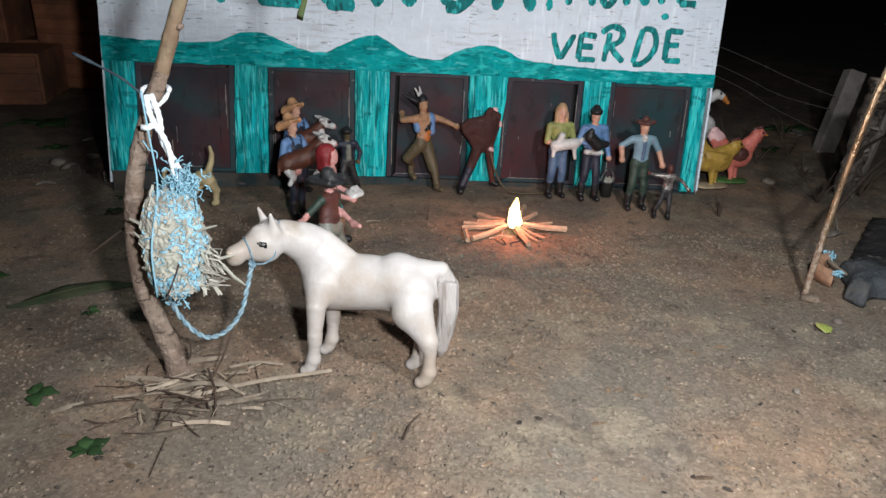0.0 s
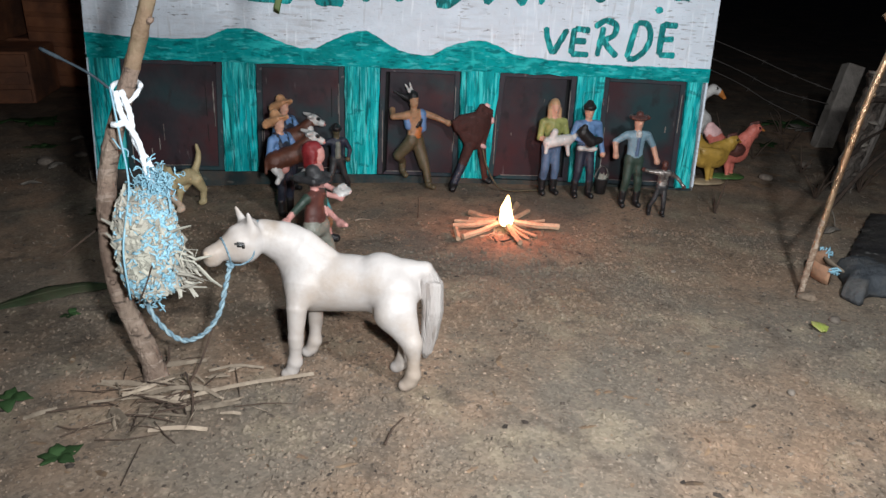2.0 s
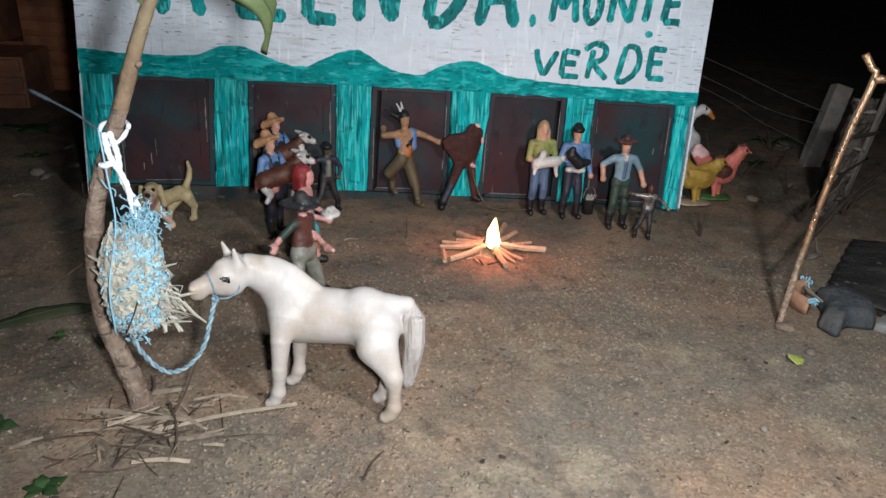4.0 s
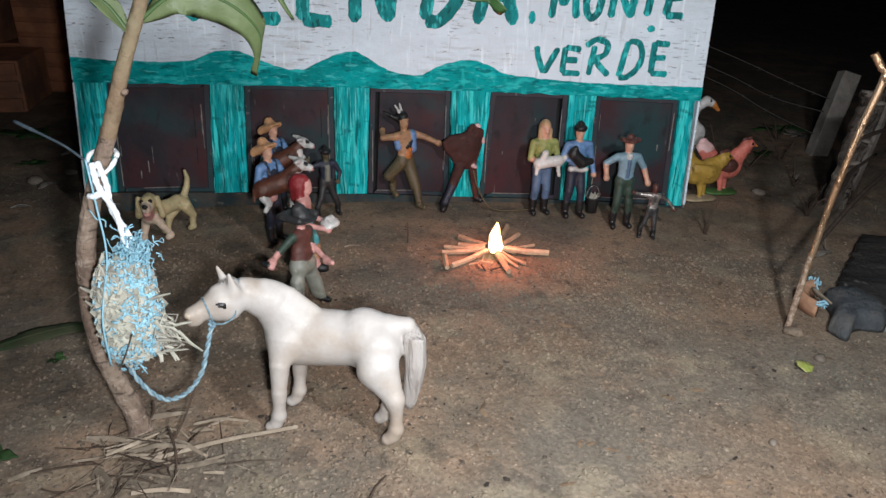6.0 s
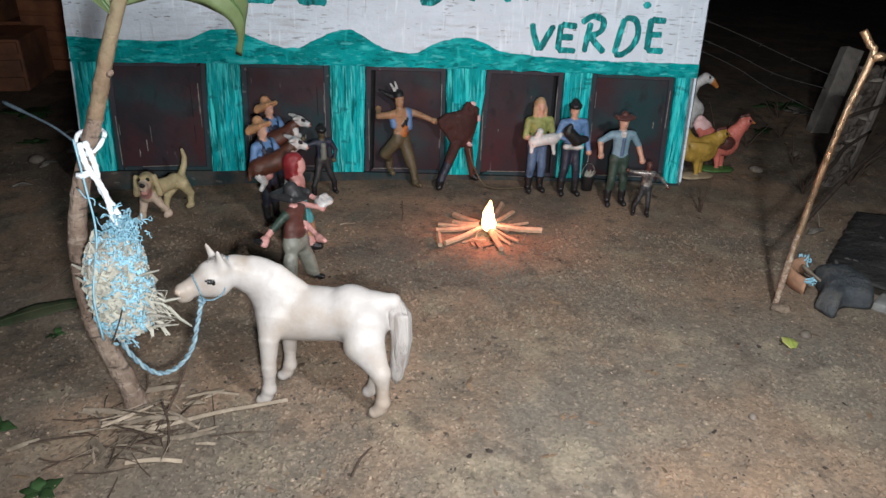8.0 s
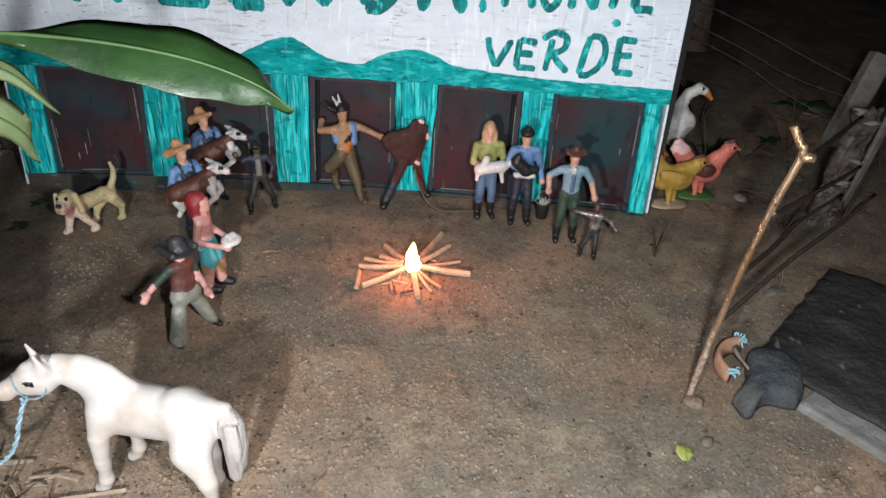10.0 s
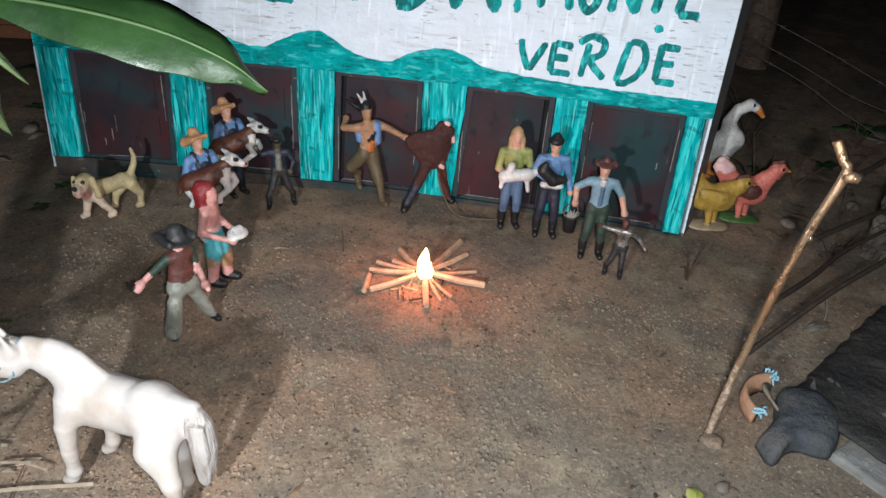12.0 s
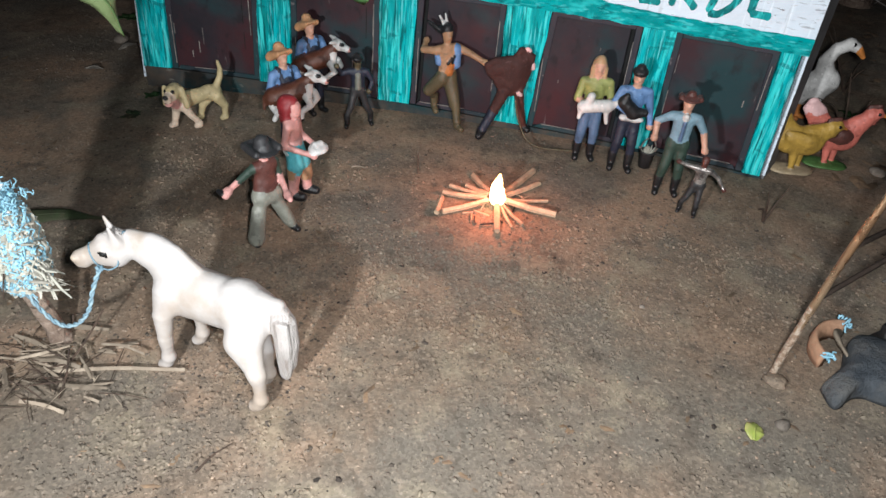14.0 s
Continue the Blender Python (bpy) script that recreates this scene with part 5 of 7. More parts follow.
# ---- straw below the net ----
def straw_pile():
    ob = holder("straw_pile", "loose dry straw and twigs on earth below a hay net", "straw")
    rng = random.Random(21)
    fixed = [((-0.072, 0.411), (-0.024, 0.417), 0.0011, 0.002), ((-0.034, 0.413), (0.037, 0.4405), 0.0016, 0.003), ((-0.058, 0.404), (-0.046, 0.394), 0.0026, 0.002), ((-0.034, 0.391), (-0.006, 0.393), 0.0016, 0.001),
             ((-0.040, 0.385), (-0.030, 0.4145), 0.0015, 0.004), ((-0.020, 0.430), (0.006, 0.455), 0.0012, 0.004), ((-0.066, 0.386), (-0.040, 0.430), 0.0009, 0.004), ((-0.020, 0.440), (0.010, 0.4405), 0.0012, 0.006),
             ((-0.045, 0.4165), (-0.016, 0.419), 0.0018, 0.006), ((-0.052, 0.383), (-0.040, 0.408), 0.0011, 0.003)]
    for (x0, y0), (x1, y1), w, z in fixed:
        mid = ((x0 + x1) / 2, (y0 + y1) / 2 + 0.001, z + 0.001)
        part("straw", tube(bmesh.new(), spline([(x0, y0, z * 0.5 + 0.0008), mid, (x1, y1, z + 0.0005)], 5), w * (0.62 if w < 0.0025 else 1.1), 6, 0.25, rng, 0.22 if w < 0.0025 else 0.12), STRAW, ob)
    for _ in range(74):
        cx, cy = rng.gauss(-0.034, 0.021), rng.gauss(0.414, 0.017)
        a = radians(rng.gauss(24, 30)) if rng.random() < 0.3 else rng.random() * math.pi
        ln = 0.008 + 0.026 * rng.random()
        d = Vector((math.cos(a), math.sin(a), rng.gauss(0, 0.10))) * ln / 2
        c = Vector((cx, cy, 0.0013 + 0.006 * rng.random() * math.exp(-((cx + 0.031) ** 2 + (cy - 0.417) ** 2) / 0.0006)))
        bend = Vector((rng.gauss(0, 0.001), rng.gauss(0, 0.001), 0.0006))
        blade = rng.random() < 0.26
        w = 0.0006 + 0.0009 * rng.random() ** 2 if blade else 0.00024 + 0.0003 * rng.random()
        p, q = c - d, c + d
        p.z, q.z = max(p.z, 0.0006), max(q.z, 0.0006)
        part("straw", tube(bmesh.new(), [p, c + bend, q], [w * 0.8, w * 1.1, w * 0.5], 6, 0.2, rng, 0.22 if blade else 0.6), STRAW if blade or rng.random() < 0.3 else TWIG, ob)
    for x, y, a in ((-0.014, 0.437, 10), (-0.006, 0.446, 40), (-0.05, 0.398, -30), (-0.03, 0.42, 70)):
        bm, rib = leaf_mesh([(-0.006, 0, 0), (0, 0.0006, 0.0012), (0.006, 0, 0.0002)], 0.0034, (0, 1, 0.2), STRAW)
        rib.free()
        bmesh.ops.transform(bm, matrix=pose(x, y, 0.0022, 0, 0, a), verts=bm.verts[:])
        part("husk", bm, STRAW, ob, "flat pale husk", True)
    for x0, y0, z0, x1, y1, z1 in ((-0.028, 0.414, 0.001, -0.018, 0.447, 0.026), (-0.047, 0.442, 0.001, -0.043, 0.447, 0.014), (-0.016, 0.40, 0.001, -0.026, 0.424, 0.013)):
        part("twig", tube(bmesh.new(), spline([(x0, y0, z0), ((x0 + x1) / 2 + 0.002, (y0 + y1) / 2, (z0 + z1) / 2), (x1, y1, z1)], 4), 0.0006, 6), TWIG, ob, "thin dark twig")


straw_pile()


# ---- stray stalks on the earth ----
def stalk(points, radius, mat, label):
    rng = random.Random(8)
    line = spline(points, 4)
    thing("twig", tube(bmesh.new(), line, lerp_list((radius, radius * 0.9, radius * 0.5), len(line)), 6, 0.2, rng), mat, label, "twig")


stalk([(0.080, 0.386, 0.0008), (0.083, 0.397, 0.0018), (0.088, 0.407, 0.0012)], 0.0006, TWIG, "thin dark dry twig lying on bare earth")
stalk([(0.085, 0.7025, -0.001), (0.0853, 0.7028, 0.010), (0.0848, 0.7032, 0.020)], 0.0006, TWIG, "short dark stalk standing upright in the earth")
stalk([(0.030, 0.688, 0.0010), (0.036, 0.690, 0.0018), (0.042, 0.691, 0.0010)], 0.0008, STRAW, "short pale straw stalk lying on bare earth")

# ---- camp fire ----
def campfire():
    c = Vector((0.1612, 0.6790, 0))
    ob = holder("campfire", "small burning campfire of pale sticks laid as a star", "campfire", Matrix.Translation(c))
    rng = random.Random(3)
    ends = [(-0.037, -0.027, 0.0032), (-0.045, -0.001, 0.003), (-0.030, 0.016, 0.0033), (-0.029, 0.033, 0.0036), (0.017, 0.062, 0.0036), (0.026, 0.044, 0.0028), (0.048, 0.003, 0.0036), (0.026, -0.019, 0.0020), (0.010, -0.036, 0.0032), (-0.043, 0.012, 0.0026), (0.019, -0.025, 0.0016), (0.038, 0.022, 0.0018)]
    for i, (x, y, r) in enumerate(ends):
        d = Vector((x, y, 0))
        inner = d.normalized() * 0.0075
        z = r * 0.8 + 0.0003
        pts = [Vector((x, y, z)), Vector((x * 0.6, y * 0.6, z + 0.0012)), Vector((inner.x, inner.y, z + 0.0045))]
        bm = tube(bmesh.new(), pts, [r * 0.8, r * 0.8, r * 0.7], 6, 0.25, rng)
        for f in bm.faces:
            f.material_index = 1 if f.calc_center_median().xy.length < 0.011 else 0
        part("stick", bm, [FIREWOOD, CHAR], ob, "pale split stick with a charred end")
    part("stick", tube(bmesh.new(), [(-0.041, -0.030, 0.0022), (-0.043, -0.010, 0.0042)], 0.0022, 6, 0.15, rng), FIREWOOD, ob)
    for _ in range(26):
        a, r = rng.random() * 6.283, 0.004 + 0.026 * rng.random()
        p = Vector((r * math.cos(a), r * math.sin(a), 0.0015))
        d = Vector((rng.gauss(0, 1), rng.gauss(0, 1), 0.1)).normalized() * (0.003 + 0.004 * rng.random())
        part("splinter", tube(bmesh.new(), [p - d, p + d], 0.0007, 4), FIREWOOD if rng.random() < 0.6 else CHAR, ob)
    bm = bmesh.new()
    pts = [(0, -0.004, 0.006), (0.0, -0.004, 0.010), (0.0003, -0.004, 0.015), (-0.0003, -0.004, 0.021), (0.0006, -0.004, 0.027), (0.0010, -0.004, 0.033)]
    line = spline(pts, 5)
    tube(bm, line, lerp_list((0.0036, 0.0056, 0.0058, 0.0048, 0.0031, 0.0008), len(line)), 14, 0.06, rng)
    part("flame", bm, FLAME, ob, "bright yellow flame", True)
    bm = bmesh.new()
    line = spline([(0.003, -0.002, 0.005), (0.0046, -0.002, 0.010), (0.0042, -0.002, 0.015), (0.0052, -0.002, 0.020)], 4)
    tube(bm, line, lerp_list((0.002, 0.0030, 0.0018, 0.0002), len(line)), 10, 0.06, rng)
    part("flame", bm, FLAME, ob, "", True)


campfire()

# ---- toy people ----
def calf_at(t, w, z):
    """Along the calf, across it towards its near flank, and height, in its farmer's space: it lies athwart his turned chest."""
    return (-0.042 + 0.82 * t - 0.572 * w, -0.138 - 0.572 * t - 0.82 * w, z)


CALF = [
    (BROWN, calf_at(-0.13, 0.0, 0.590), calf_at(0.10, 0.0, 0.660), 0.094, 0.094), (BROWN, calf_at(-0.165, 0.0, 0.585), calf_at(-0.15, 0.0, 0.60), 0.078, 0.08), (BROWN, calf_at(0.11, 0.0, 0.70), calf_at(0.19, 0.0, 0.765), 0.068, 0.052),
    (TOY_WHITE, calf_at(0.225, 0.0, 0.805), calf_at(0.245, 0.0, 0.795), 0.054, 0.052), (TOY_WHITE, calf_at(0.255, 0.0, 0.785), calf_at(0.315, 0.0, 0.755), 0.046, 0.034), (PINK, calf_at(0.336, 0.0, 0.745), calf_at(0.342, 0.0, 0.742), 0.027, 0.025),
    (DARK, calf_at(0.265, 0.044, 0.812), calf_at(0.285, 0.042, 0.808), 0.013, 0.011), (DARK, calf_at(0.265, -0.044, 0.812), calf_at(0.285, -0.042, 0.808), 0.013, 0.011), (DARK, calf_at(0.352, 0.018, 0.752), calf_at(0.354, 0.018, 0.751), 0.007, 0.007),
    (TOY_WHITE, calf_at(0.205, 0.05, 0.84), calf_at(0.165, 0.10, 0.85), 0.024, 0.013), (TOY_WHITE, calf_at(0.205, -0.05, 0.84), calf_at(0.165, -0.10, 0.85), 0.024, 0.013), (TOY_WHITE, calf_at(0.175, 0.03, 0.70), calf_at(0.165, 0.045, 0.64), 0.045, 0.042),
    (TOY_WHITE, calf_at(0.155, 0.07, 0.63), calf_at(0.185, 0.09, 0.55), 0.040, 0.030), (TOY_WHITE, calf_at(0.185, 0.09, 0.55), calf_at(0.10, 0.09, 0.49), 0.030, 0.026), (TOY_WHITE, calf_at(0.10, 0.09, 0.49), calf_at(0.085, 0.09, 0.42), 0.026, 0.022),
    (TOY_WHITE, calf_at(0.22, -0.02, 0.63), calf_at(0.25, -0.02, 0.57), 0.036, 0.027), (TOY_WHITE, calf_at(0.25, -0.02, 0.57), calf_at(0.19, -0.02, 0.50), 0.026, 0.024), (DARK, calf_at(0.085, 0.09, 0.415), calf_at(0.08, 0.09, 0.405), 0.024, 0.022),
    (TOY_WHITE, calf_at(-0.15, 0.05, 0.52), calf_at(-0.12, 0.08, 0.47), 0.045, 0.030), (TOY_WHITE, calf_at(-0.12, 0.08, 0.47), calf_at(-0.16, 0.08, 0.41), 0.028, 0.024), (PINK, calf_at(-0.12, 0.05, 0.50), calf_at(-0.06, 0.05, 0.52), 0.034, 0.034), (BROWN, calf_at(-0.235, 0.02, 0.60), calf_at(-0.245, 0.03, 0.50), 0.014, 0.016)]
for fx, fy, turn in ((-0.0430, 0.7690, 60), (-0.0320, 0.6990, 62)):
    doll("toy_farmer", "toy farmer in straw hat carrying a brown and white calf", fx, fy, turn, 0.0895, shirt=BLUE, legs=NAVY, boots=DARK, hair=BROWN,
         arms=(((-0.175, 0.0, 0.62), (-0.17, -0.12, 0.50)), ((0.155, -0.06, 0.64), (0.16, -0.21, 0.58))), lean=(0.0, 0.05),
         extra=CALF + [(HAT_TAN, (0, 0.02, 0.965), (0, 0.035, 1.0), 0.066, 0.050), (HAT_TAN, (-0.03, -0.055, 0.985), (0.03, -0.055, 0.985), 0.022, 0.022, (1, 1, 0.6)), (HAT_TAN, (-0.066, -0.05, 0.975), (-0.078, 0.06, 0.925), 0.024, 0.034, (0.6, 1, 1)), (HAT_TAN, (0.066, -0.05, 0.975), (0.078, 0.06, 0.925), 0.024, 0.034, (0.6, 1, 1)), (HAT_TAN, (-0.07, 0.095, 0.905), (0.07, 0.095, 0.905), 0.040, 0.040, (1, 0.7, 1)), (HAT_TAN, (-0.03, 0.06, 0.93), (0.03, 0.06, 0.93), 0.056, 0.056, (1, 0.9, 0.7)),
                       (NAVY, (0, -0.035, 0.60), (0, -0.035, 0.70), 0.068, 0.06, (1, 0.8, 1)), (NAVY, (-0.052, -0.058, 0.70), (-0.064, -0.02, 0.825), 0.015, 0.015), (NAVY, (0.052, -0.058, 0.70), (0.064, -0.02, 0.825), 0.015, 0.015), (NAVY, (-0.064, 0.01, 0.828), (-0.02, 0.075, 0.66), 0.015, 0.015), (NAVY, (0.064, 0.01, 0.828), (0.02, 0.075, 0.66), 0.015, 0.015)])

doll("toy_cook", "red-haired toy figure in aqua shorts holding a white plate", 0.0100, 0.6330, 97, 0.0815, shins=PINK, boot_top=0.075, shirt=PINK, legs=AQUA, boots=DARK, skin=PINK, hair=REDHAIR, sleeves=PINK, forearm=PINK, bulk=1.05,
     arms=(((-0.165, 0.03, 0.60), (-0.08, -0.22, 0.50)), ((0.15, 0.0, 0.60), (0.06, -0.22, 0.50))), feet=((-0.075, 0.03), (0.075, -0.06)), lean=(0.06, 0.05),
     extra=[(PINK, (0, -0.03, 0.88), (0, -0.03, 0.92), 0.066, 0.066), (REDHAIR, (0, 0.05, 0.80), (0, 0.035, 0.93), 0.062, 0.086), (REDHAIR, (0, -0.005, 0.965), (0, 0.03, 0.965), 0.066, 0.066), (REDHAIR, (-0.058, 0.025, 0.80), (-0.056, 0.012, 0.92), 0.036, 0.046), (REDHAIR, (0.062, 0.02, 0.80), (0.062, 0.01, 0.91), 0.030, 0.036),
            (TOY_WHITE, (0, -0.235, 0.535), (0, -0.235, 0.555), 0.105, 0.10, (1, 0.9, 0.38)), (TOY_WHITE, (-0.03, -0.22, 0.585), (0.02, -0.25, 0.585), 0.032, 0.03),
            (TAN, (0.066, -0.05, 0.30), (0.070, -0.055, 0.21), 0.070, 0.066), (TAN, (-0.066, 0.01, 0.30), (-0.070, 0.015, 0.26), 0.062, 0.058), (PINK, (-0.070, 0.02, 0.24), (-0.075, 0.03, 0.09), 0.045, 0.036), (PINK, (0.070, -0.05, 0.20), (0.075, -0.055, 0.09), 0.042, 0.036),
            (DARK, (0.075, -0.14, 0.035), (0.075, -0.02, 0.05), 0.042, 0.050), (DARK, (-0.075, -0.06, 0.035), (-0.075, 0.05, 0.05), 0.042, 0.050),
            (AQUA, (-0.045, -0.01, 0.35), (-0.045, 0.0, 0.45), 0.082, 0.074), (AQUA, (0.05, -0.03, 0.35), (0.045, -0.01, 0.45), 0.082, 0.074), (TOY_WHITE, (-0.06, 0.04, 0.505), (0.06, 0.04, 0.505), 0.052, 0.052, (1, 1, 0.5))])
doll("toy_cowboy", "toy cowboy in dark hat, maroon waistcoat and grey trousers", 0.0165, 0.5740, 62, 0.0770, boot_top=0.05, shirt=MAROON, legs=GREYGREEN, boots=DARK, skin=PINK, hair=DARK, sleeves=GREENCLOTH, forearm=PINK, bulk=0.98,
     arms=(((-0.23, 0.07, 0.655), (-0.35, 0.05, 0.615)), ((0.16, 0.02, 0.62), (0.10, -0.20, 0.525))), feet=((-0.155, 0.01), (0.25, -0.02)), lean=(0.06, 0.05),
     extra=[(CHARCOAL, (0, -0.01, 0.925), (0, 0.03, 0.925), 0.138, 0.138, (1, 1.12, 0.14)), (CHARCOAL, (-0.115, -0.09, 0.948), (-0.115, 0.11, 0.948), 0.027, 0.027), (CHARCOAL, (0.115, -0.09, 0.948), (0.115, 0.11, 0.948), 0.027, 0.027), (CHARCOAL, (0, -0.01, 0.945), (0, 0.01, 0.99), 0.082, 0.068), (CHARCOAL, (-0.09, 0.16, 0.93), (0.09, 0.16, 0.93), 0.024, 0.024),
            (GREYGREEN, (-0.10, -0.01, 0.34), (-0.150, -0.01, 0.075), 0.066, 0.082), (GREYGREEN, (0.11, 0.01, 0.34), (0.235, 0.03, 0.09), 0.062, 0.062), (GREYGREEN, (-0.05, 0, 0.47), (0.06, 0, 0.47), 0.098, 0.098, (1, 0.9, 1)), (MAROON, (0, 0.01, 0.54), (0, 0.01, 0.6), 0.098, 0.098, (1.1, 0.85, 1)),
            (PINK, (-0.355, 0.045, 0.61), (-0.385, 0.02, 0.595), 0.040, 0.030), (PINK, (0.10, -0.21, 0.52), (0.07, -0.29, 0.53), 0.036, 0.022), (DARK, (-0.40, 0.05, 0.61), (-0.41, 0.10, 0.615), 0.026, 0.022)])
doll("toy_watchman", "small dark toy figure in a black coat standing astride", 0.0045, 0.7620, 25, 0.069, shirt=NAVY, legs=CHARCOAL, boots=DARK, skin=OLIVE, hair=DARK, hat=DARK, brim=0.015, sleeves=NAVY, forearm=NAVY,
     arms=(((-0.21, 0.0, 0.74), (-0.27, -0.03, 0.86)), ((0.19, 0.0, 0.64), (0.14, -0.06, 0.52))), feet=((-0.16, -0.06), (0.16, 0.03)), extra=[(GREYGREEN, (0, -0.06, 0.58), (0, -0.065, 0.74), 0.035, 0.03)])
doll("toy_dancer", "feathered toy figure in olive trousers reaching out an arm", 0.0800, 0.7960, 45, 0.0955, boot_top=0.08, shirt=TAN, legs=OLIVE, boots=OLIVE, skin=TAN, hair=DARK, sleeves=TAN, forearm=TAN,
     arms=(((-0.20, 0.10, 0.755), (-0.12, 0.20, 0.80)), ((0.20, -0.11, 0.74), (0.30, -0.21, 0.68))), feet=((-0.06, 0.15), (0.06, -0.13)), lean=(-0.01, 0.06), knees=((-0.14, 0.11, 0.34), None), raised=(0.12, 0),
     extra=[(OLIVE, (-0.045, 0.01, 0.49), (-0.13, 0.12, 0.34), 0.070, 0.058), (OLIVE, (0.03, -0.01, 0.47), (0.055, -0.07, 0.24), 0.066, 0.052), (BLUE, (0.080, -0.035, 0.63), (0.088, -0.02, 0.77), 0.046, 0.048), (BLUE, (-0.088, 0.0, 0.66), (-0.088, 0.02, 0.76), 0.034, 0.036), (ORANGE, (0.0, -0.058, 0.58), (0.01, -0.060, 0.625), 0.034, 0.028, (1, 0.6, 1)), (TOY_WHITE, (-0.02, 0.02, 0.985), (-0.06, 0.05, 1.075), 0.017, 0.008),
            (TOY_WHITE, (0.01, 0.02, 0.985), (0.0, 0.05, 1.085), 0.017, 0.008), (DARK, (-0.05, 0.05, 0.94), (-0.13, 0.14, 1.00), 0.030, 0.012), (DARK, (0, 0.0, 0.965), (0, 0.03, 0.955), 0.050, 0.052), (DARK, (-0.02, -0.068, 0.66), (0.01, -0.073, 0.70), 0.010, 0.009), (DARK, (0.02, -0.068, 0.66), (0.04, -0.070, 0.72), 0.008, 0.008)])

# dark brown toy in an angular hide, bent forward on long legs
HIDE = ((-0.0215, 0.0690), (-0.0150, 0.0735), (0.0030, 0.0755), (0.0078, 0.0835), (0.0180, 0.0775), (0.0165, 0.0640), (0.0120, 0.0490), (0.0030, 0.0425), (-0.0070, 0.0465), (-0.0140, 0.0575), (-0.0190, 0.0625))
moulded("toy_bull_dancer", [(DEEP_BROWN, (a, 0, c), (d, 0, e), 0.0028, 0.0028) for (a, c), (d, e) in zip(HIDE, HIDE[1:] + HIDE[:1])] + [
    (DEEP_BROWN, (-0.012, 0, 0.066), (0.005, 0, 0.068), 0.0078, 0.0095, (1, 0.6, 1)), (DEEP_BROWN, (0.002, 0, 0.053), (0.004, 0, 0.066), 0.0098, 0.0105, (1, 0.6, 1)), (DEEP_BROWN, (0.010, 0, 0.072), (0.008, 0, 0.057), 0.0075, 0.0065, (1, 0.7, 1)), (DEEP_BROWN, (-0.006, 0, 0.056), (0.0, 0, 0.062), 0.007, 0.009, (1, 0.6, 1)),
    (PALE_PINK, (0.0125, -0.001, 0.0850), (0.0150, -0.001, 0.0838), 0.0017, 0.0015), (PALE_PINK, (0.0195, -0.002, 0.0705), (0.0198, -0.003, 0.0675), 0.0017, 0.0014),
    (DEEP_BROWN, (-0.004, 0, 0.044), (-0.012, -0.002, 0.026), 0.0056, 0.0046), (NAVY, (-0.012, -0.002, 0.026), (-0.022, -0.004, 0.007), 0.0046, 0.0038), (DARK, (-0.022, -0.004, 0.006), (-0.025, -0.009, 0.0034), 0.0042, 0.0034),
    (MAROON, (0.0095, 0, 0.045), (0.0135, 0.003, 0.028), 0.0046, 0.0040), (MAROON, (0.0135, 0.003, 0.028), (0.0200, 0.008, 0.006), 0.0038, 0.0032), (DARK, (0.0205, 0.008, 0.004), (0.0235, 0.004, 0.003), 0.0034, 0.003), (PALE_PINK, (0.009, -0.005, 0.044), (0.011, -0.005, 0.043), 0.0018, 0.0016)],
    "dark brown toy figure under a hide, bending on long legs", "figurine", pose(0.1365, 0.7990, 0, 0, 0, 24), group="toy farm people")
thing("toy_rope", tube(bmesh.new(), spline([(0.146, 0.788, 0.043), (0.151, 0.786, 0.026), (0.161, 0.784, 0.009), (0.174, 0.785, 0.0025), (0.192, 0.789, 0.0016), (0.206, 0.793, 0.0014)], 7), 0.0009, 6), OLIVE, "thin brown cord trailing on the earth", "rope", smooth=True)

doll("toy_shepherd", "fair-haired toy figure in yellow top holding a white lamb", 0.2137, 0.7865, 14, 0.095, shirt=MOSS, legs=DENIM, boots=DARK, hair=BLOND, sleeves=MOSS,
     arms=(((-0.15, -0.03, 0.62), (-0.05, -0.14, 0.60)), ((0.15, -0.03, 0.62), (0.06, -0.14, 0.60))),
     extra=[(BLOND, (0, 0.035, 0.80), (0, 0.03, 0.93), 0.05, 0.062), (BLOND, (0, 0.0, 0.965), (0, 0.01, 0.97), 0.045, 0.045), (BLOND, (-0.055, -0.005, 0.80), (-0.05, 0, 0.90), 0.022, 0.026), (BLOND, (0.055, -0.005, 0.80), (0.05, 0, 0.90), 0.022, 0.026),
            (TOY_WHITE, (-0.10, -0.15, 0.60), (0.11, -0.15, 0.625), 0.058, 0.055), (TOY_WHITE, (-0.06, -0.16, 0.66), (-0.05, -0.17, 0.71), 0.04, 0.036), (TOY_WHITE, (0.12, -0.15, 0.61), (0.19, -0.15, 0.66), 0.036, 0.028),
            (TOY_WHITE, (0.10, -0.16, 0.58), (0.12, -0.17, 0.47), 0.024, 0.018), (TOY_WHITE, (-0.12, -0.16, 0.58), (-0.13, -0.17, 0.50), 0.024, 0.018)])
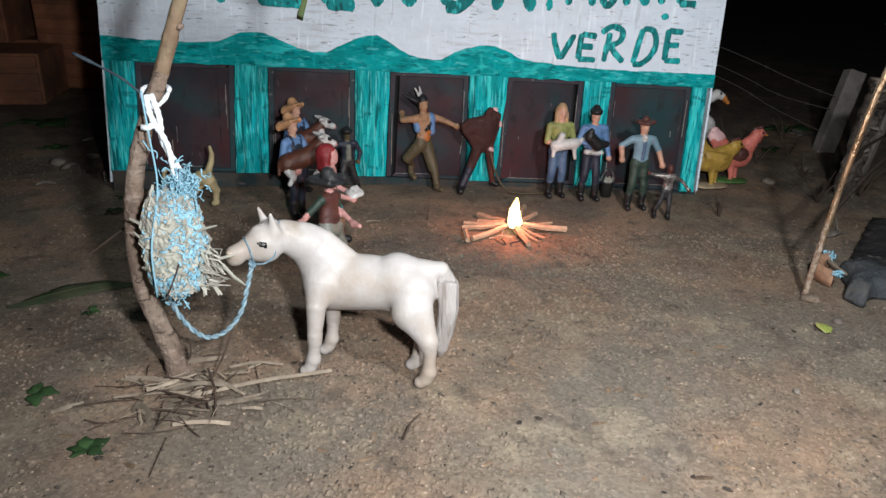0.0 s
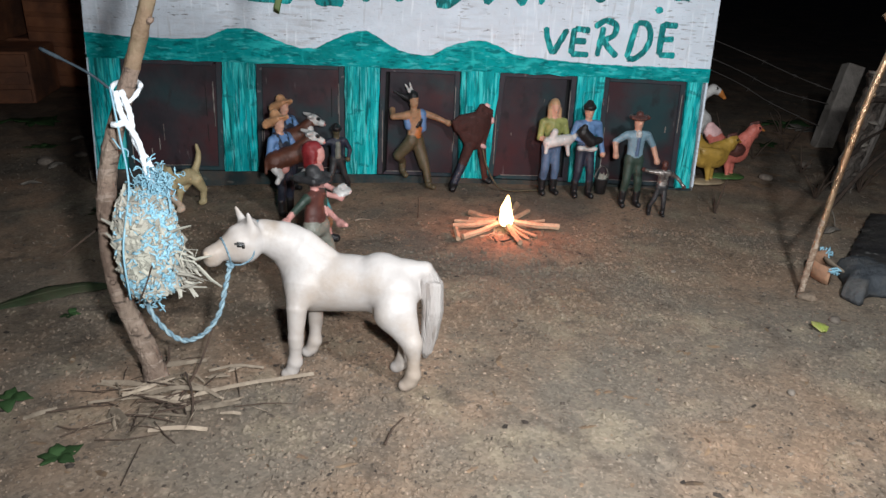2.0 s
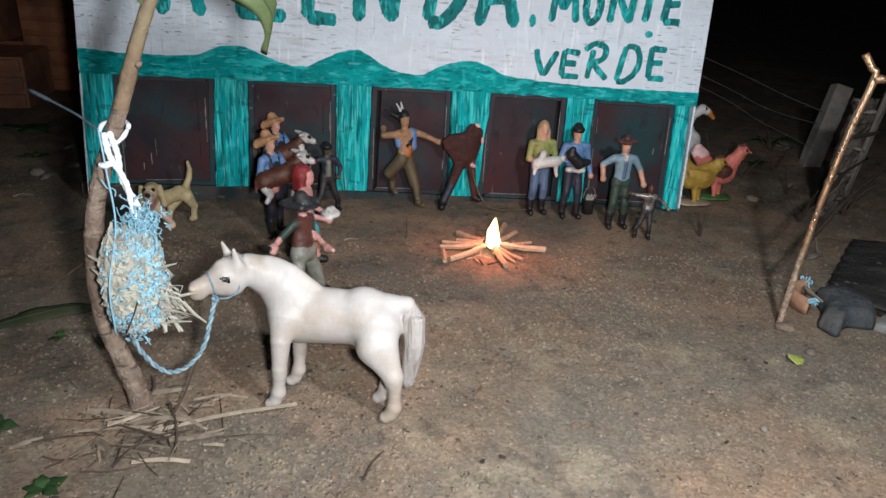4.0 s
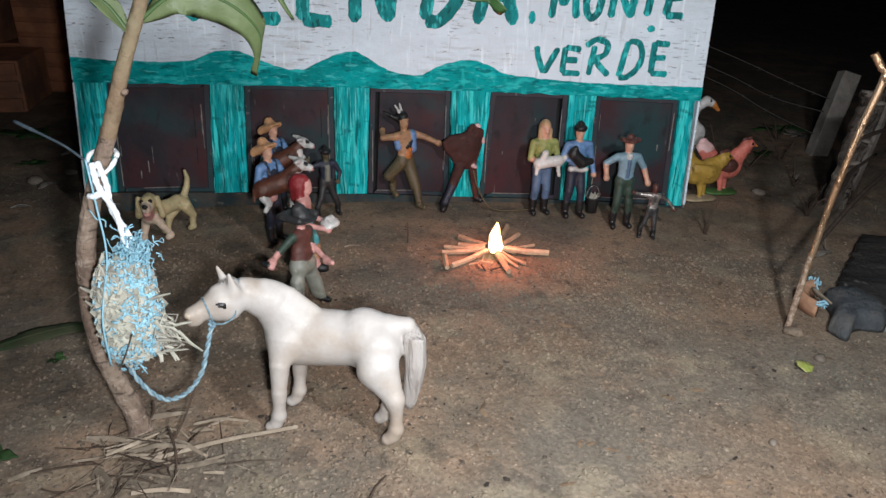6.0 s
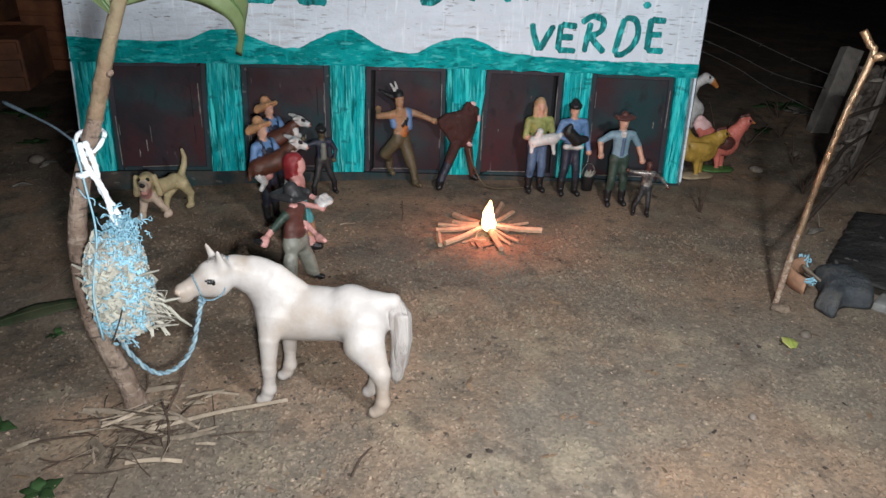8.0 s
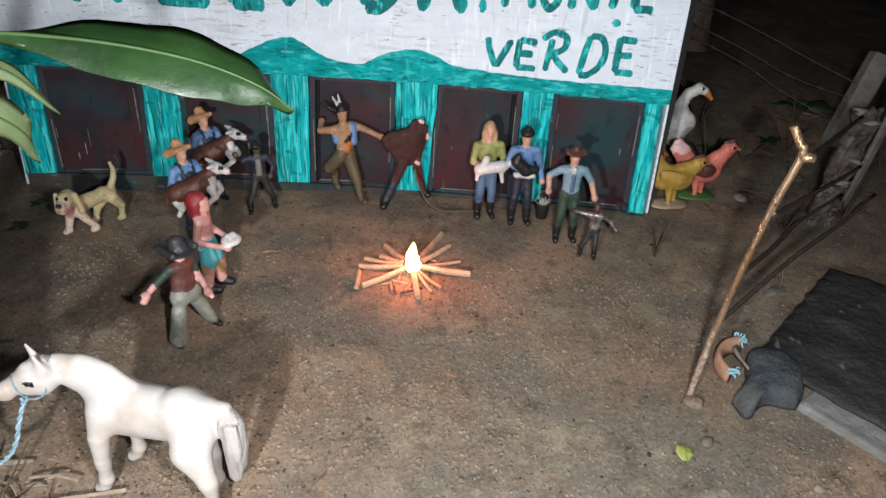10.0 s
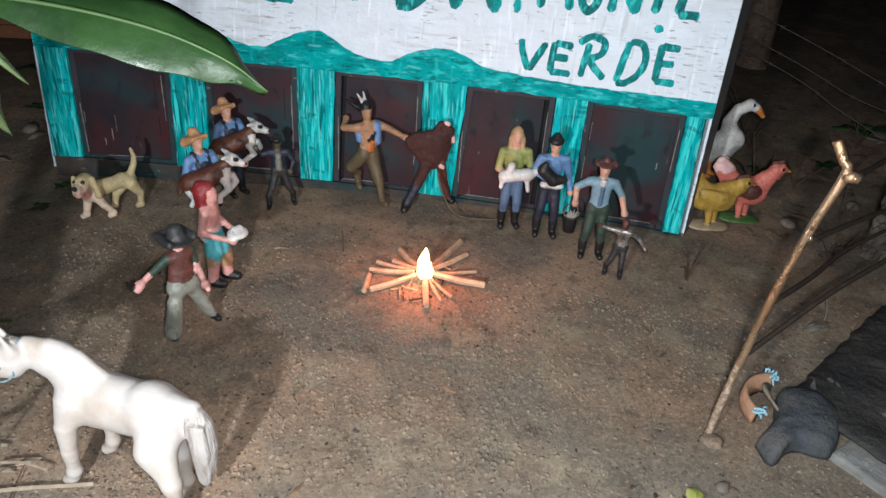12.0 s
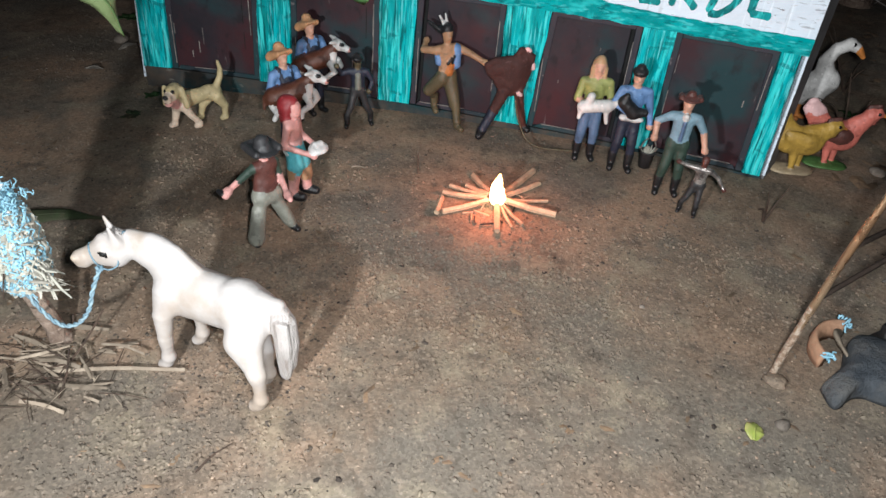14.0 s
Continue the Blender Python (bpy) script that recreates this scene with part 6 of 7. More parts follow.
doll("toy_milkman", "toy figure in black cap and blue shirt holding dark lamb", 0.2470, 0.7840, 10, 0.094, shirt=BLUE, legs=NAVY, boots=DARK, hair=DARK, hat=DARK, brim=0.004, sleeves=BLUE, forearm=BLUE,
     arms=(((-0.17, -0.03, 0.66), (-0.02, -0.13, 0.60)), ((0.155, 0.0, 0.62), (0.19, -0.03, 0.46))), feet=((-0.08, -0.03), (0.07, -0.05)),
     extra=[(DARK, (-0.10, -0.14, 0.72), (0.0, -0.14, 0.63), 0.058, 0.06), (DARK, (0.0, -0.14, 0.63), (0.09, -0.14, 0.64), 0.06, 0.035), (DARK, (-0.10, -0.14, 0.74), (-0.09, -0.15, 0.78), 0.04, 0.03), (TOY_WHITE, (-0.07, -0.05, 0.535), (0.08, -0.05, 0.525), 0.035, 0.035, (1, 0.9, 0.6))])
doll("toy_farmhand", "toy figure in dark hat, pale blue shirt and green trousers", 0.2888, 0.7580, 6, 0.090, shirt=PALE_BLUE, legs=GREENCLOTH, boots=DARK, hair=DARK, hat=MAROON, brim=0.035, sleeves=PALE_BLUE,
     arms=(((-0.22, 0.02, 0.70), (-0.22, -0.05, 0.56)), ((0.19, 0.0, 0.66), (0.24, -0.05, 0.5))), feet=((-0.08, -0.03), (0.08, -0.02)),
     extra=[(TOY_WHITE, (0, -0.055, 0.785), (0, -0.06, 0.805), 0.022, 0.026), (DENIM, (0, -0.066, 0.58), (0, -0.072, 0.74), 0.014, 0.014)])
doll("toy_child", "small worn silver and black toy figure with arms spread", 0.3110, 0.7325, -8, 0.053, shirt=SILVER, legs=CHARCOAL, boots=DARK, skin=MAROON, hair=MAROON, sleeves=SILVER, forearm=SILVER,
     arms=(((-0.24, 0.0, 0.78), (-0.36, -0.03, 0.82)), ((0.24, 0.0, 0.70), (0.37, -0.03, 0.55))), feet=((-0.16, -0.03), (0.07, -0.06)))


def bucket():
    ob = holder("toy_bucket", "small black toy bucket with a thin wire handle", "bucket", pose(0.2690, 0.7930, 0.0008))
    bm = bmesh.new()
    n = 18
    prof = [(0.0, 0.0), (0.0054, 0.0), (0.0066, 0.0148), (0.0071, 0.015), (0.0071, 0.0158), (0.0060, 0.0158), (0.0049, 0.002), (0.0, 0.002)]
    rings = [[bm.verts.new((r * math.cos(2 * math.pi * k / n), r * math.sin(2 * math.pi * k / n), z)) for k in range(n)] for r, z in prof[1:-1]]
    for a, b in zip(rings, rings[1:]):
        for k in range(n):
            bm.faces.new((a[k], a[(k + 1) % n], b[(k + 1) % n], b[k]))
    bm.faces.new(rings[0][::-1])
    bm.faces.new(rings[-1])
    part("pail", bm, CHARCOAL, ob, smooth=True)
    rng = random.Random(12)
    bm = bmesh.new()
    for _ in range(26):
        a, q = rng.random() * 6.283, 0.0045 * rng.random()
        p = Vector((q * math.cos(a), q * math.sin(a), 0.0135))
        tube(bm, [p, p + Vector((rng.gauss(0, 0.0016), rng.gauss(0, 0.0016), 0.0035 + 0.004 * rng.random()))], [0.0007, 0.0004], 5)
    part("feed", bm, HAY, ob, "pale feed heaped in the bucket")
    part("handle", tube(bmesh.new(), [(0.0066 * math.cos(a), 0, 0.0152 + 0.013 * math.sin(a)) for a in np.linspace(0, math.pi, 14)], 0.0006, 6), SILVER, ob, "thin wire handle", True)


bucket()

# ---- toy animals ----
D = DOG_TAN
moulded("toy_dog", [
    (D, (-0.012, 0, 0.0265), (0.014, 0, 0.028), 0.0078, 0.0060, (1, 0.85, 1)), (DOG_PALE, (-0.0165, -0.001, 0.0245), (-0.012, 0, 0.023), 0.0070, 0.0070, (1, 0.85, 1)), (D, (0.013, 0, 0.0285), (0.019, 0, 0.027), 0.0066, 0.0064, (1, 0.9, 1)),
    (D, (-0.014, 0, 0.029), (-0.0195, -0.006, 0.037), 0.0062, 0.0058), (PINK, (-0.0195, -0.004, 0.0265), (-0.0235, -0.0105, 0.0335), 0.0042, 0.0040),
    # head turned over the near shoulder
    (D, (-0.0195, -0.0080, 0.0410), (-0.0235, -0.0110, 0.0410), 0.0068, 0.0062), (DOG_PALE, (-0.0255, -0.0130, 0.0395), (-0.0305, -0.0180, 0.0400), 0.0047, 0.0037), (PINK, (-0.0262, -0.0136, 0.0355), (-0.0298, -0.0172, 0.0350), 0.0038, 0.0032), (DARK, (-0.0335, -0.0205, 0.0425), (-0.0328, -0.0212, 0.0422), 0.0016, 0.0015), (DARK, (-0.0300, -0.0195, 0.0373), (-0.0322, -0.0180, 0.0373), 0.0009, 0.0009),
    (D, (-0.0155, -0.0135, 0.0435), (-0.0135, -0.0150, 0.0285), 0.0024, 0.0036, (0.8, 0.8, 1)), (D, (-0.0265, -0.0035, 0.0435), (-0.0270, -0.0015, 0.0290), 0.0024, 0.0036, (0.8, 0.8, 1)),
    (EYE_BLACK, (-0.0242, -0.0163, 0.0440), (-0.0243, -0.0164, 0.0440), 0.0011, 0.0011), (EYE_BLACK, (-0.0290, -0.0115, 0.0440), (-0.0291, -0.0116, 0.0440), 0.0011, 0.0011),
    # legs in a walk
    (DOG_PALE, (-0.0155, 0.0045, 0.023), (-0.0200, 0.0062, 0.005), 0.0045, 0.0027), (DOG_PALE, (-0.0200, 0.0062, 0.0028), (-0.0235, 0.0060, 0.0025), 0.0029, 0.0026),
    (DOG_PALE, (-0.0130, -0.0048, 0.023), (-0.0085, -0.0065, 0.013), 0.0046, 0.0031), (DOG_PALE, (-0.0085, -0.0065, 0.013), (-0.0025, -0.0070, 0.005), 0.0030, 0.0026), (DOG_PALE, (-0.0025, -0.0070, 0.0028), (-0.0055, -0.0072, 0.0025), 0.0029, 0.0026),
    (D, (0.018, -0.0042, 0.025), (0.0245, -0.0048, 0.014), 0.0058, 0.0036), (D, (0.0245, -0.0048, 0.014), (0.0235, -0.0048, 0.004), 0.0032, 0.0026), (D, (0.0235, -0.0048, 0.0028), (0.0205, -0.0050, 0.0025), 0.0029, 0.0026),
    (D, (0.016, 0.0045, 0.024), (0.0080, 0.0065, 0.014), 0.0058, 0.0036), (D, (0.0080, 0.0065, 0.014), (0.0050, 0.0072, 0.004), 0.0032, 0.0026), (D, (0.0050, 0.0072, 0.0028), (0.0018, 0.0074, 0.0025), 0.0029, 0.0026),
    (D, (0.0205, 0, 0.031), (0.0255, 0, 0.040), 0.0033, 0.0027), (D, (0.0255, 0, 0.040), (0.0270, 0, 0.047), 0.0027, 0.0022), (D, (0.0270, 0, 0.047), (0.0255, 0, 0.0545), 0.0022, 0.0013)],
    "tan toy dog walking with raised tail and drooping ears", "toy dog", pose(-0.1300, 0.7040, 0, 0, 0, 58), voxel=0.0009)


def hen(name, label, x, y, turn, k, body, tail, wing, base, lift, head=None):
    head = head or body

    def v(a, b, c):
        return (a * k, b * k, c * k)
    return moulded(name, [
        (body, v(-0.008, 0, 0.031), v(0.007, 0, 0.031), 0.0128 * k, 0.0132 * k, (1, 0.74, 1)), (body, v(-0.012, 0, 0.036), v(-0.022, 0, 0.048), 0.0105 * k, 0.0075 * k, (1, 0.55, 1)), (tail, v(-0.022, 0, 0.050), v(-0.027, 0, 0.057), 0.0078 * k, 0.0052 * k, (1, 0.55, 1)),
        (tail, v(-0.026, 0, 0.049), v(-0.031, 0, 0.052), 0.0045 * k, 0.003 * k, (1, 0.6, 1)),
        (body, v(0.009, 0, 0.036), v(0.015, 0, 0.043 + lift * 0.5), 0.0112 * k, 0.0085 * k, (1, 0.8, 1)), (head, v(0.015, 0, 0.043 + lift * 0.5), v(0.020, 0, 0.048 + lift), 0.0085 * k, 0.0066 * k, (1, 0.8, 1)), (head, v(0.021, 0, 0.052 + lift), v(0.025, 0, 0.053 + lift), 0.0060 * k, 0.0050 * k),
        (MAROON, v(0.018, 0, 0.0575 + lift), v(0.025, 0, 0.0595 + lift), 0.0026 * k, 0.0022 * k, (1, 0.6, 1)), (BEAK, v(0.0295, 0, 0.0525 + lift), v(0.0335, 0, 0.051 + lift), 0.0020 * k, 0.0009 * k), (MAROON, v(0.0265, 0, 0.047 + lift), v(0.0265, 0, 0.044 + lift), 0.0020 * k, 0.0018 * k),
        (EYE_BLACK, v(0.0250, -0.0048, 0.0545 + lift), v(0.0252, -0.0048, 0.0545 + lift), 0.0010 * k, 0.0010 * k),
        (wing or body, v(-0.010, -0.0085, 0.036), v(0.003, -0.0090, 0.034), 0.0060 * k, 0.0078 * k, (1, 0.45, 0.85)), (wing or body, v(-0.015, -0.0075, 0.040), v(-0.008, -0.008, 0.037), 0.003 * k, 0.005 * k, (1, 0.45, 0.85)),
        (body, v(-0.003, -0.003, 0.022), v(0.000, -0.003, 0.005), 0.0040 * k, 0.0021 * k), (body, v(0.005, 0.003, 0.022), v(0.007, 0.003, 0.005), 0.0040 * k, 0.0021 * k),
        (base, v(-0.005, 0, 0.0025), v(0.008, 0, 0.0025), 0.0135 * k, 0.0130 * k, (1, 0.78, 0.2))],
        label, "toy hen", pose(x, y, 0, 0, 0, turn), voxel=0.0010, group="toy hens")


hen("toy_hen", "mustard yellow plastic toy hen on a pale base", 0.3950, 0.8400, 12, 1.02, YELLOW_HEN, YELLOW_HEN, None, PALE_BASE, -0.006)
hen("toy_hen", "salmon red plastic toy hen with green base", 0.4260, 0.8640, 4, 1.02, RED_HEN, PALE_PINK, MAROON, GRASS_BASE, 0.003)
moulded("toy_goose", [
    (TOY_WHITE, (-0.018, 0, 0.036), (0.010, 0, 0.036), 0.016, 0.017, (1, 0.75, 1)), (TOY_WHITE, (-0.02, 0, 0.04), (-0.040, 0, 0.046), 0.011, 0.004, (1, 0.7, 1)), (TOY_WHITE, (0.010, 0, 0.042), (0.020, 0, 0.052), 0.019, 0.016, (1, 0.8, 1)), (TOY_WHITE, (0.018, 0, 0.056), (0.013, 0, 0.074), 0.0125, 0.0082), (TOY_WHITE, (0.013, 0, 0.074), (0.019, 0, 0.091), 0.0082, 0.0064),
    (TOY_WHITE, (0.020, 0, 0.090), (0.030, 0, 0.098), 0.0064, 0.0072), (TOY_WHITE, (0.030, 0, 0.098), (0.036, 0, 0.096), 0.0072, 0.0056), (BEAK, (0.040, 0, 0.094), (0.047, 0, 0.087), 0.0046, 0.0026), (EYE_BLACK, (0.034, -0.0058, 0.1), (0.0342, -0.0058, 0.1), 0.0012, 0.0012),
    (BEAK, (-0.004, -0.005, 0.022), (-0.002, -0.005, 0.004), 0.003, 0.0025), (BEAK, (0.004, 0.005, 0.022), (0.006, 0.005, 0.004), 0.003, 0.0025), (BEAK, (-0.002, -0.005, 0.0025), (0.006, -0.006, 0.0025), 0.0028, 0.003), (BEAK, (0.006, 0.005, 0.0025), (0.014, 0.006, 0.0025), 0.0028, 0.003)],
    "white plastic toy goose with an orange bill", "toy goose", pose(0.4055, 0.9600, 0, 0, 0, -8) @ Matrix.Scale(0.86, 4), voxel=0.0013)


# ---- things at the yard's edge ----
def rod():
    ob = holder("forked_rod", "thin rusty forked stake stuck upright in the earth", "stake")
    rng = random.Random(2)
    line = spline([(0.3668, 0.5668, -0.004), (0.3683, 0.5668, 0.030), (0.3705, 0.5670, 0.062), (0.3735, 0.5672, 0.099), (0.3795, 0.5678, 0.147), (0.3856, 0.5682, 0.1790), (0.3828, 0.5700, 0.1860), (0.3785, 0.5735, 0.1935)], 8)
    bm = tube(bmesh.new(), line, [0.0021 * (1 + 0.12 * rng.random()) for _ in line], 10, 0.1, rng)
    for f in bm.faces:
        f.material_index = 1 if f.calc_center_median().z < 0.05 + 0.03 * noise.noise(f.calc_center_median() * 220) else 0
    part("stem", bm, [RUST_ROD, MUDDY_ROD], ob, "rusty brown stem with mud at its foot", True)
    part("stub", tube(bmesh.new(), [(0.3853, 0.5675, 0.1780), (0.3883, 0.5660, 0.1795), (0.3913, 0.5650, 0.1790)], [0.0026, 0.0029, 0.0024], 8), RUST_ROD, ob, "", True)
    part("stub", tube(bmesh.new(), [(0.3793, 0.5685, 0.1430), (0.3820, 0.5670, 0.1445)], [0.0026, 0.0014], 8), RUST_ROD, ob, "", True)
    for pts in ([(0.3888, 0.5665, 0.1785), (0.4278, 0.6255, 0.1700), (0.4678, 0.6855, 0.1620)], [(0.3808, 0.5695, 0.1400), (0.4158, 0.6125, 0.1330), (0.4518, 0.6555, 0.1260), (0.4878, 0.7005, 0.1190)], [(0.3758, 0.5695, 0.1010), (0.4078, 0.6125, 0.0960), (0.4378, 0.6555, 0.0930), (0.4828, 0.7005, 0.0950)], [(0.3713, 0.5695, 0.0620), (0.4218, 0.6155, 0.0840), (0.4648, 0.6555, 0.0930), (0.5028, 0.6955, 0.1000)]):
        line = spline(pts, 5)
        part("side_twig", tube(bmesh.new(), line, lerp_list((0.0016, 0.0016, 0.0012), len(line)), 6), BLACK_TWIG, ob, "thin dark side twig", True)
    bm = bmesh.new()
    bmesh.ops.create_icosphere(bm, subdivisions=3, radius=0.006)
    for v in bm.verts:
        v.co = Vector((v.co.x * 1.2, v.co.y, v.co.z * 0.5)) * (1 + 0.3 * noise.noise(v.co * 300))
    thing("earth_clod", bm, SOIL, "brown clod of earth at the foot of the stake", "clod", at=pose(0.3690, 0.5610, 0.0012), smooth=True)


rod()


def broken_pot():
    ob = holder("broken_pot", "broken terracotta ring lying on earth, bound with blue string", "pot", pose(0.4105, 0.5985, 0.0, 0, 0, -22) @ Matrix.Scale(0.94, 4))
    bm = bmesh.new()
    n = 26
    rings = []
    for k in range(n):
        a = radians(112 + 132 * k / (n - 1))
        ring = []
        for r, z in ((0.0165, 0.0), (0.0215, 0.001), (0.0225, 0.008), (0.0213, 0.0145), (0.0195, 0.015), (0.0165, 0.008)):
            ring.append(bm.verts.new((r * math.cos(a), r * 1.15 * math.sin(a), z)))
        rings.append(ring)
    for a, b in zip(rings, rings[1:]):
        for k in range(6):
            bm.faces.new((a[k], a[(k + 1) % 6], b[(k + 1) % 6], b[k]))
    bm.faces.new(rings[0][::-1])
    bm.faces.new(rings[-1])
    part("rim", bm, POT, ob, "curved terracotta shard", True)
    rng = random.Random(6)
    for cx, cy in ((-0.0075, 0.0215), (-0.0085, -0.0205)):
        bm = bmesh.new()
        for _ in range(12):
            p = Vector((cx, cy, 0.012)) + Vector((rng.gauss(0, 0.002), rng.gauss(0, 0.0012), rng.gauss(0, 0.0015)))
            pts = [p]
            for _ in range(3):
                p = p + Vector((rng.gauss(0.0006, 0.0016), rng.gauss(0, 0.0012), rng.gauss(0, 0.0012)))
                pts.append(p)
            tube(bm, spline(pts, 3), 0.0007, 5)
        part("string", bm, NET, ob, "frayed blue string", True)
    thing("dry_husk", tube(bmesh.new(), spline([(0.004, 0.016, 0.006), (-0.006, 0.006, 0.010), (-0.004, -0.010, 0.006)], 5), lerp_list((0.002, 0.0048, 0.0024), 11), 8, 0.2, rng, 0.4), STRAW, "curled brown dry husk inside the broken pot", "husk", at=pose(0.4135, 0.6020, 0, 0, 0, 20), smooth=True)


broken_pot()


def slab_and_sheet():
    at = pose(0.4372, 0.5662, 0, 0, 0, -44.3)
    bm = bmesh.new()
    box(bm, 0.0, 0.60, 0.0, 0.13, -0.01, 0.0055, 0.002)
    bmesh.ops.subdivide_edges(bm, edges=[e for e in bm.edges if e.calc_length() > 0.1], cuts=10, use_grid_fill=True)
    for v in bm.verts:
        v.co += Vector((1, 1, 1)) * 0.0012 * noise.noise(v.co * 60)
    thing("paving_slab", bm, PALE_CONCRETE, "pale concrete slab lying in the earth", "slab", kind="structure", at=at)
    bm = bmesh.new()
    nx, ny = 60, 40
    corners = [Vector(c) for c in ((0.4164, 0.6041, 0), (0.7404, 0.2936, 0), (0.842, 0.4295, 0), (0.518, 0.740, 0))]
    g = []
    for j in range(ny + 1):
        row = []
        for i in range(nx + 1):
            u, w = i / nx, j / ny
            p = corners[0].lerp(corners[1], u).lerp(corners[3].lerp(corners[2], u), w)
            inner = min(1.0, u * 9 + 0.3)
            z = 0.003 + 0.0095 * inner + 0.0025 * noise.noise(Vector((i * 0.16, j * 0.2, 2))) + 0.0012 * noise.noise(Vector((i * 0.7, j * 0.7, 5)))
            row.append(bm.verts.new((p.x + 0.004 * noise.noise(Vector((0, j * 0.35, 1))), p.y + 0.003 * noise.noise(Vector((i * 0.4, 0, 4))), z)))
        g.append(row)
    for j in range(ny):
        for i in range(nx):
            bm.faces.new((g[j][i], g[j][i + 1], g[j + 1][i + 1], g[j + 1][i]))
    geom = bmesh.ops.extrude_face_region(bm, geom=bm.faces[:])["geom"]
    for v in geom:
        if isinstance(v, bmesh.types.BMVert):
            v.co.z -= 0.0016
    thing("black_sheet", bm, DARK_SHEET, "crumpled black plastic sheet spread over a concrete slab", "plastic sheet", smooth=True)
    outline = [(0.3945, 0.5640), (0.3985, 0.5520), (0.4035, 0.5515), (0.4110, 0.5615), (0.4190, 0.5655), (0.4300, 0.5640), (0.4370, 0.5660), (0.4450, 0.5790), (0.4500, 0.6000), (0.4420, 0.6140), (0.4300, 0.6180), (0.4190, 0.6150), (0.4130, 0.6050), (0.4080, 0.5850)]
    edge = spline([(x, y, 0) for x, y in outline + outline[:1]], 6)[:-1]
    mid = sum(edge, Vector()) / len(edge)
    bm = bmesh.new()
    rings = []
    for f, z in ((1.0, 0.0003), (1.0, 0.0030), (0.985, 0.0060), (0.93, 0.0105), (0.75, 0.0145), (0.45, 0.0160), (0.2, 0.0165)):
        rings.append([bm.verts.new(Vector(((mid + (p - mid) * f).x, (mid + (p - mid) * f).y, z * (1 + (0.22 * noise.noise(p * 70 * f) if z > 0.001 else 0))))) for p in edge])
    for a, b in zip(rings, rings[1:]):
        for k in range(len(edge)):
            bm.faces.new((a[k], a[(k + 1) % len(edge)], b[(k + 1) % len(edge)], b[k]))
    bm.faces.new(rings[0][::-1])
    bm.faces.new(rings[-1])
    thing("grey_rag", bm, GREY_CLOTH, "crumpled slate-grey rag lying on earth beside a slab", "rag", smooth=True)


slab_and_sheet()


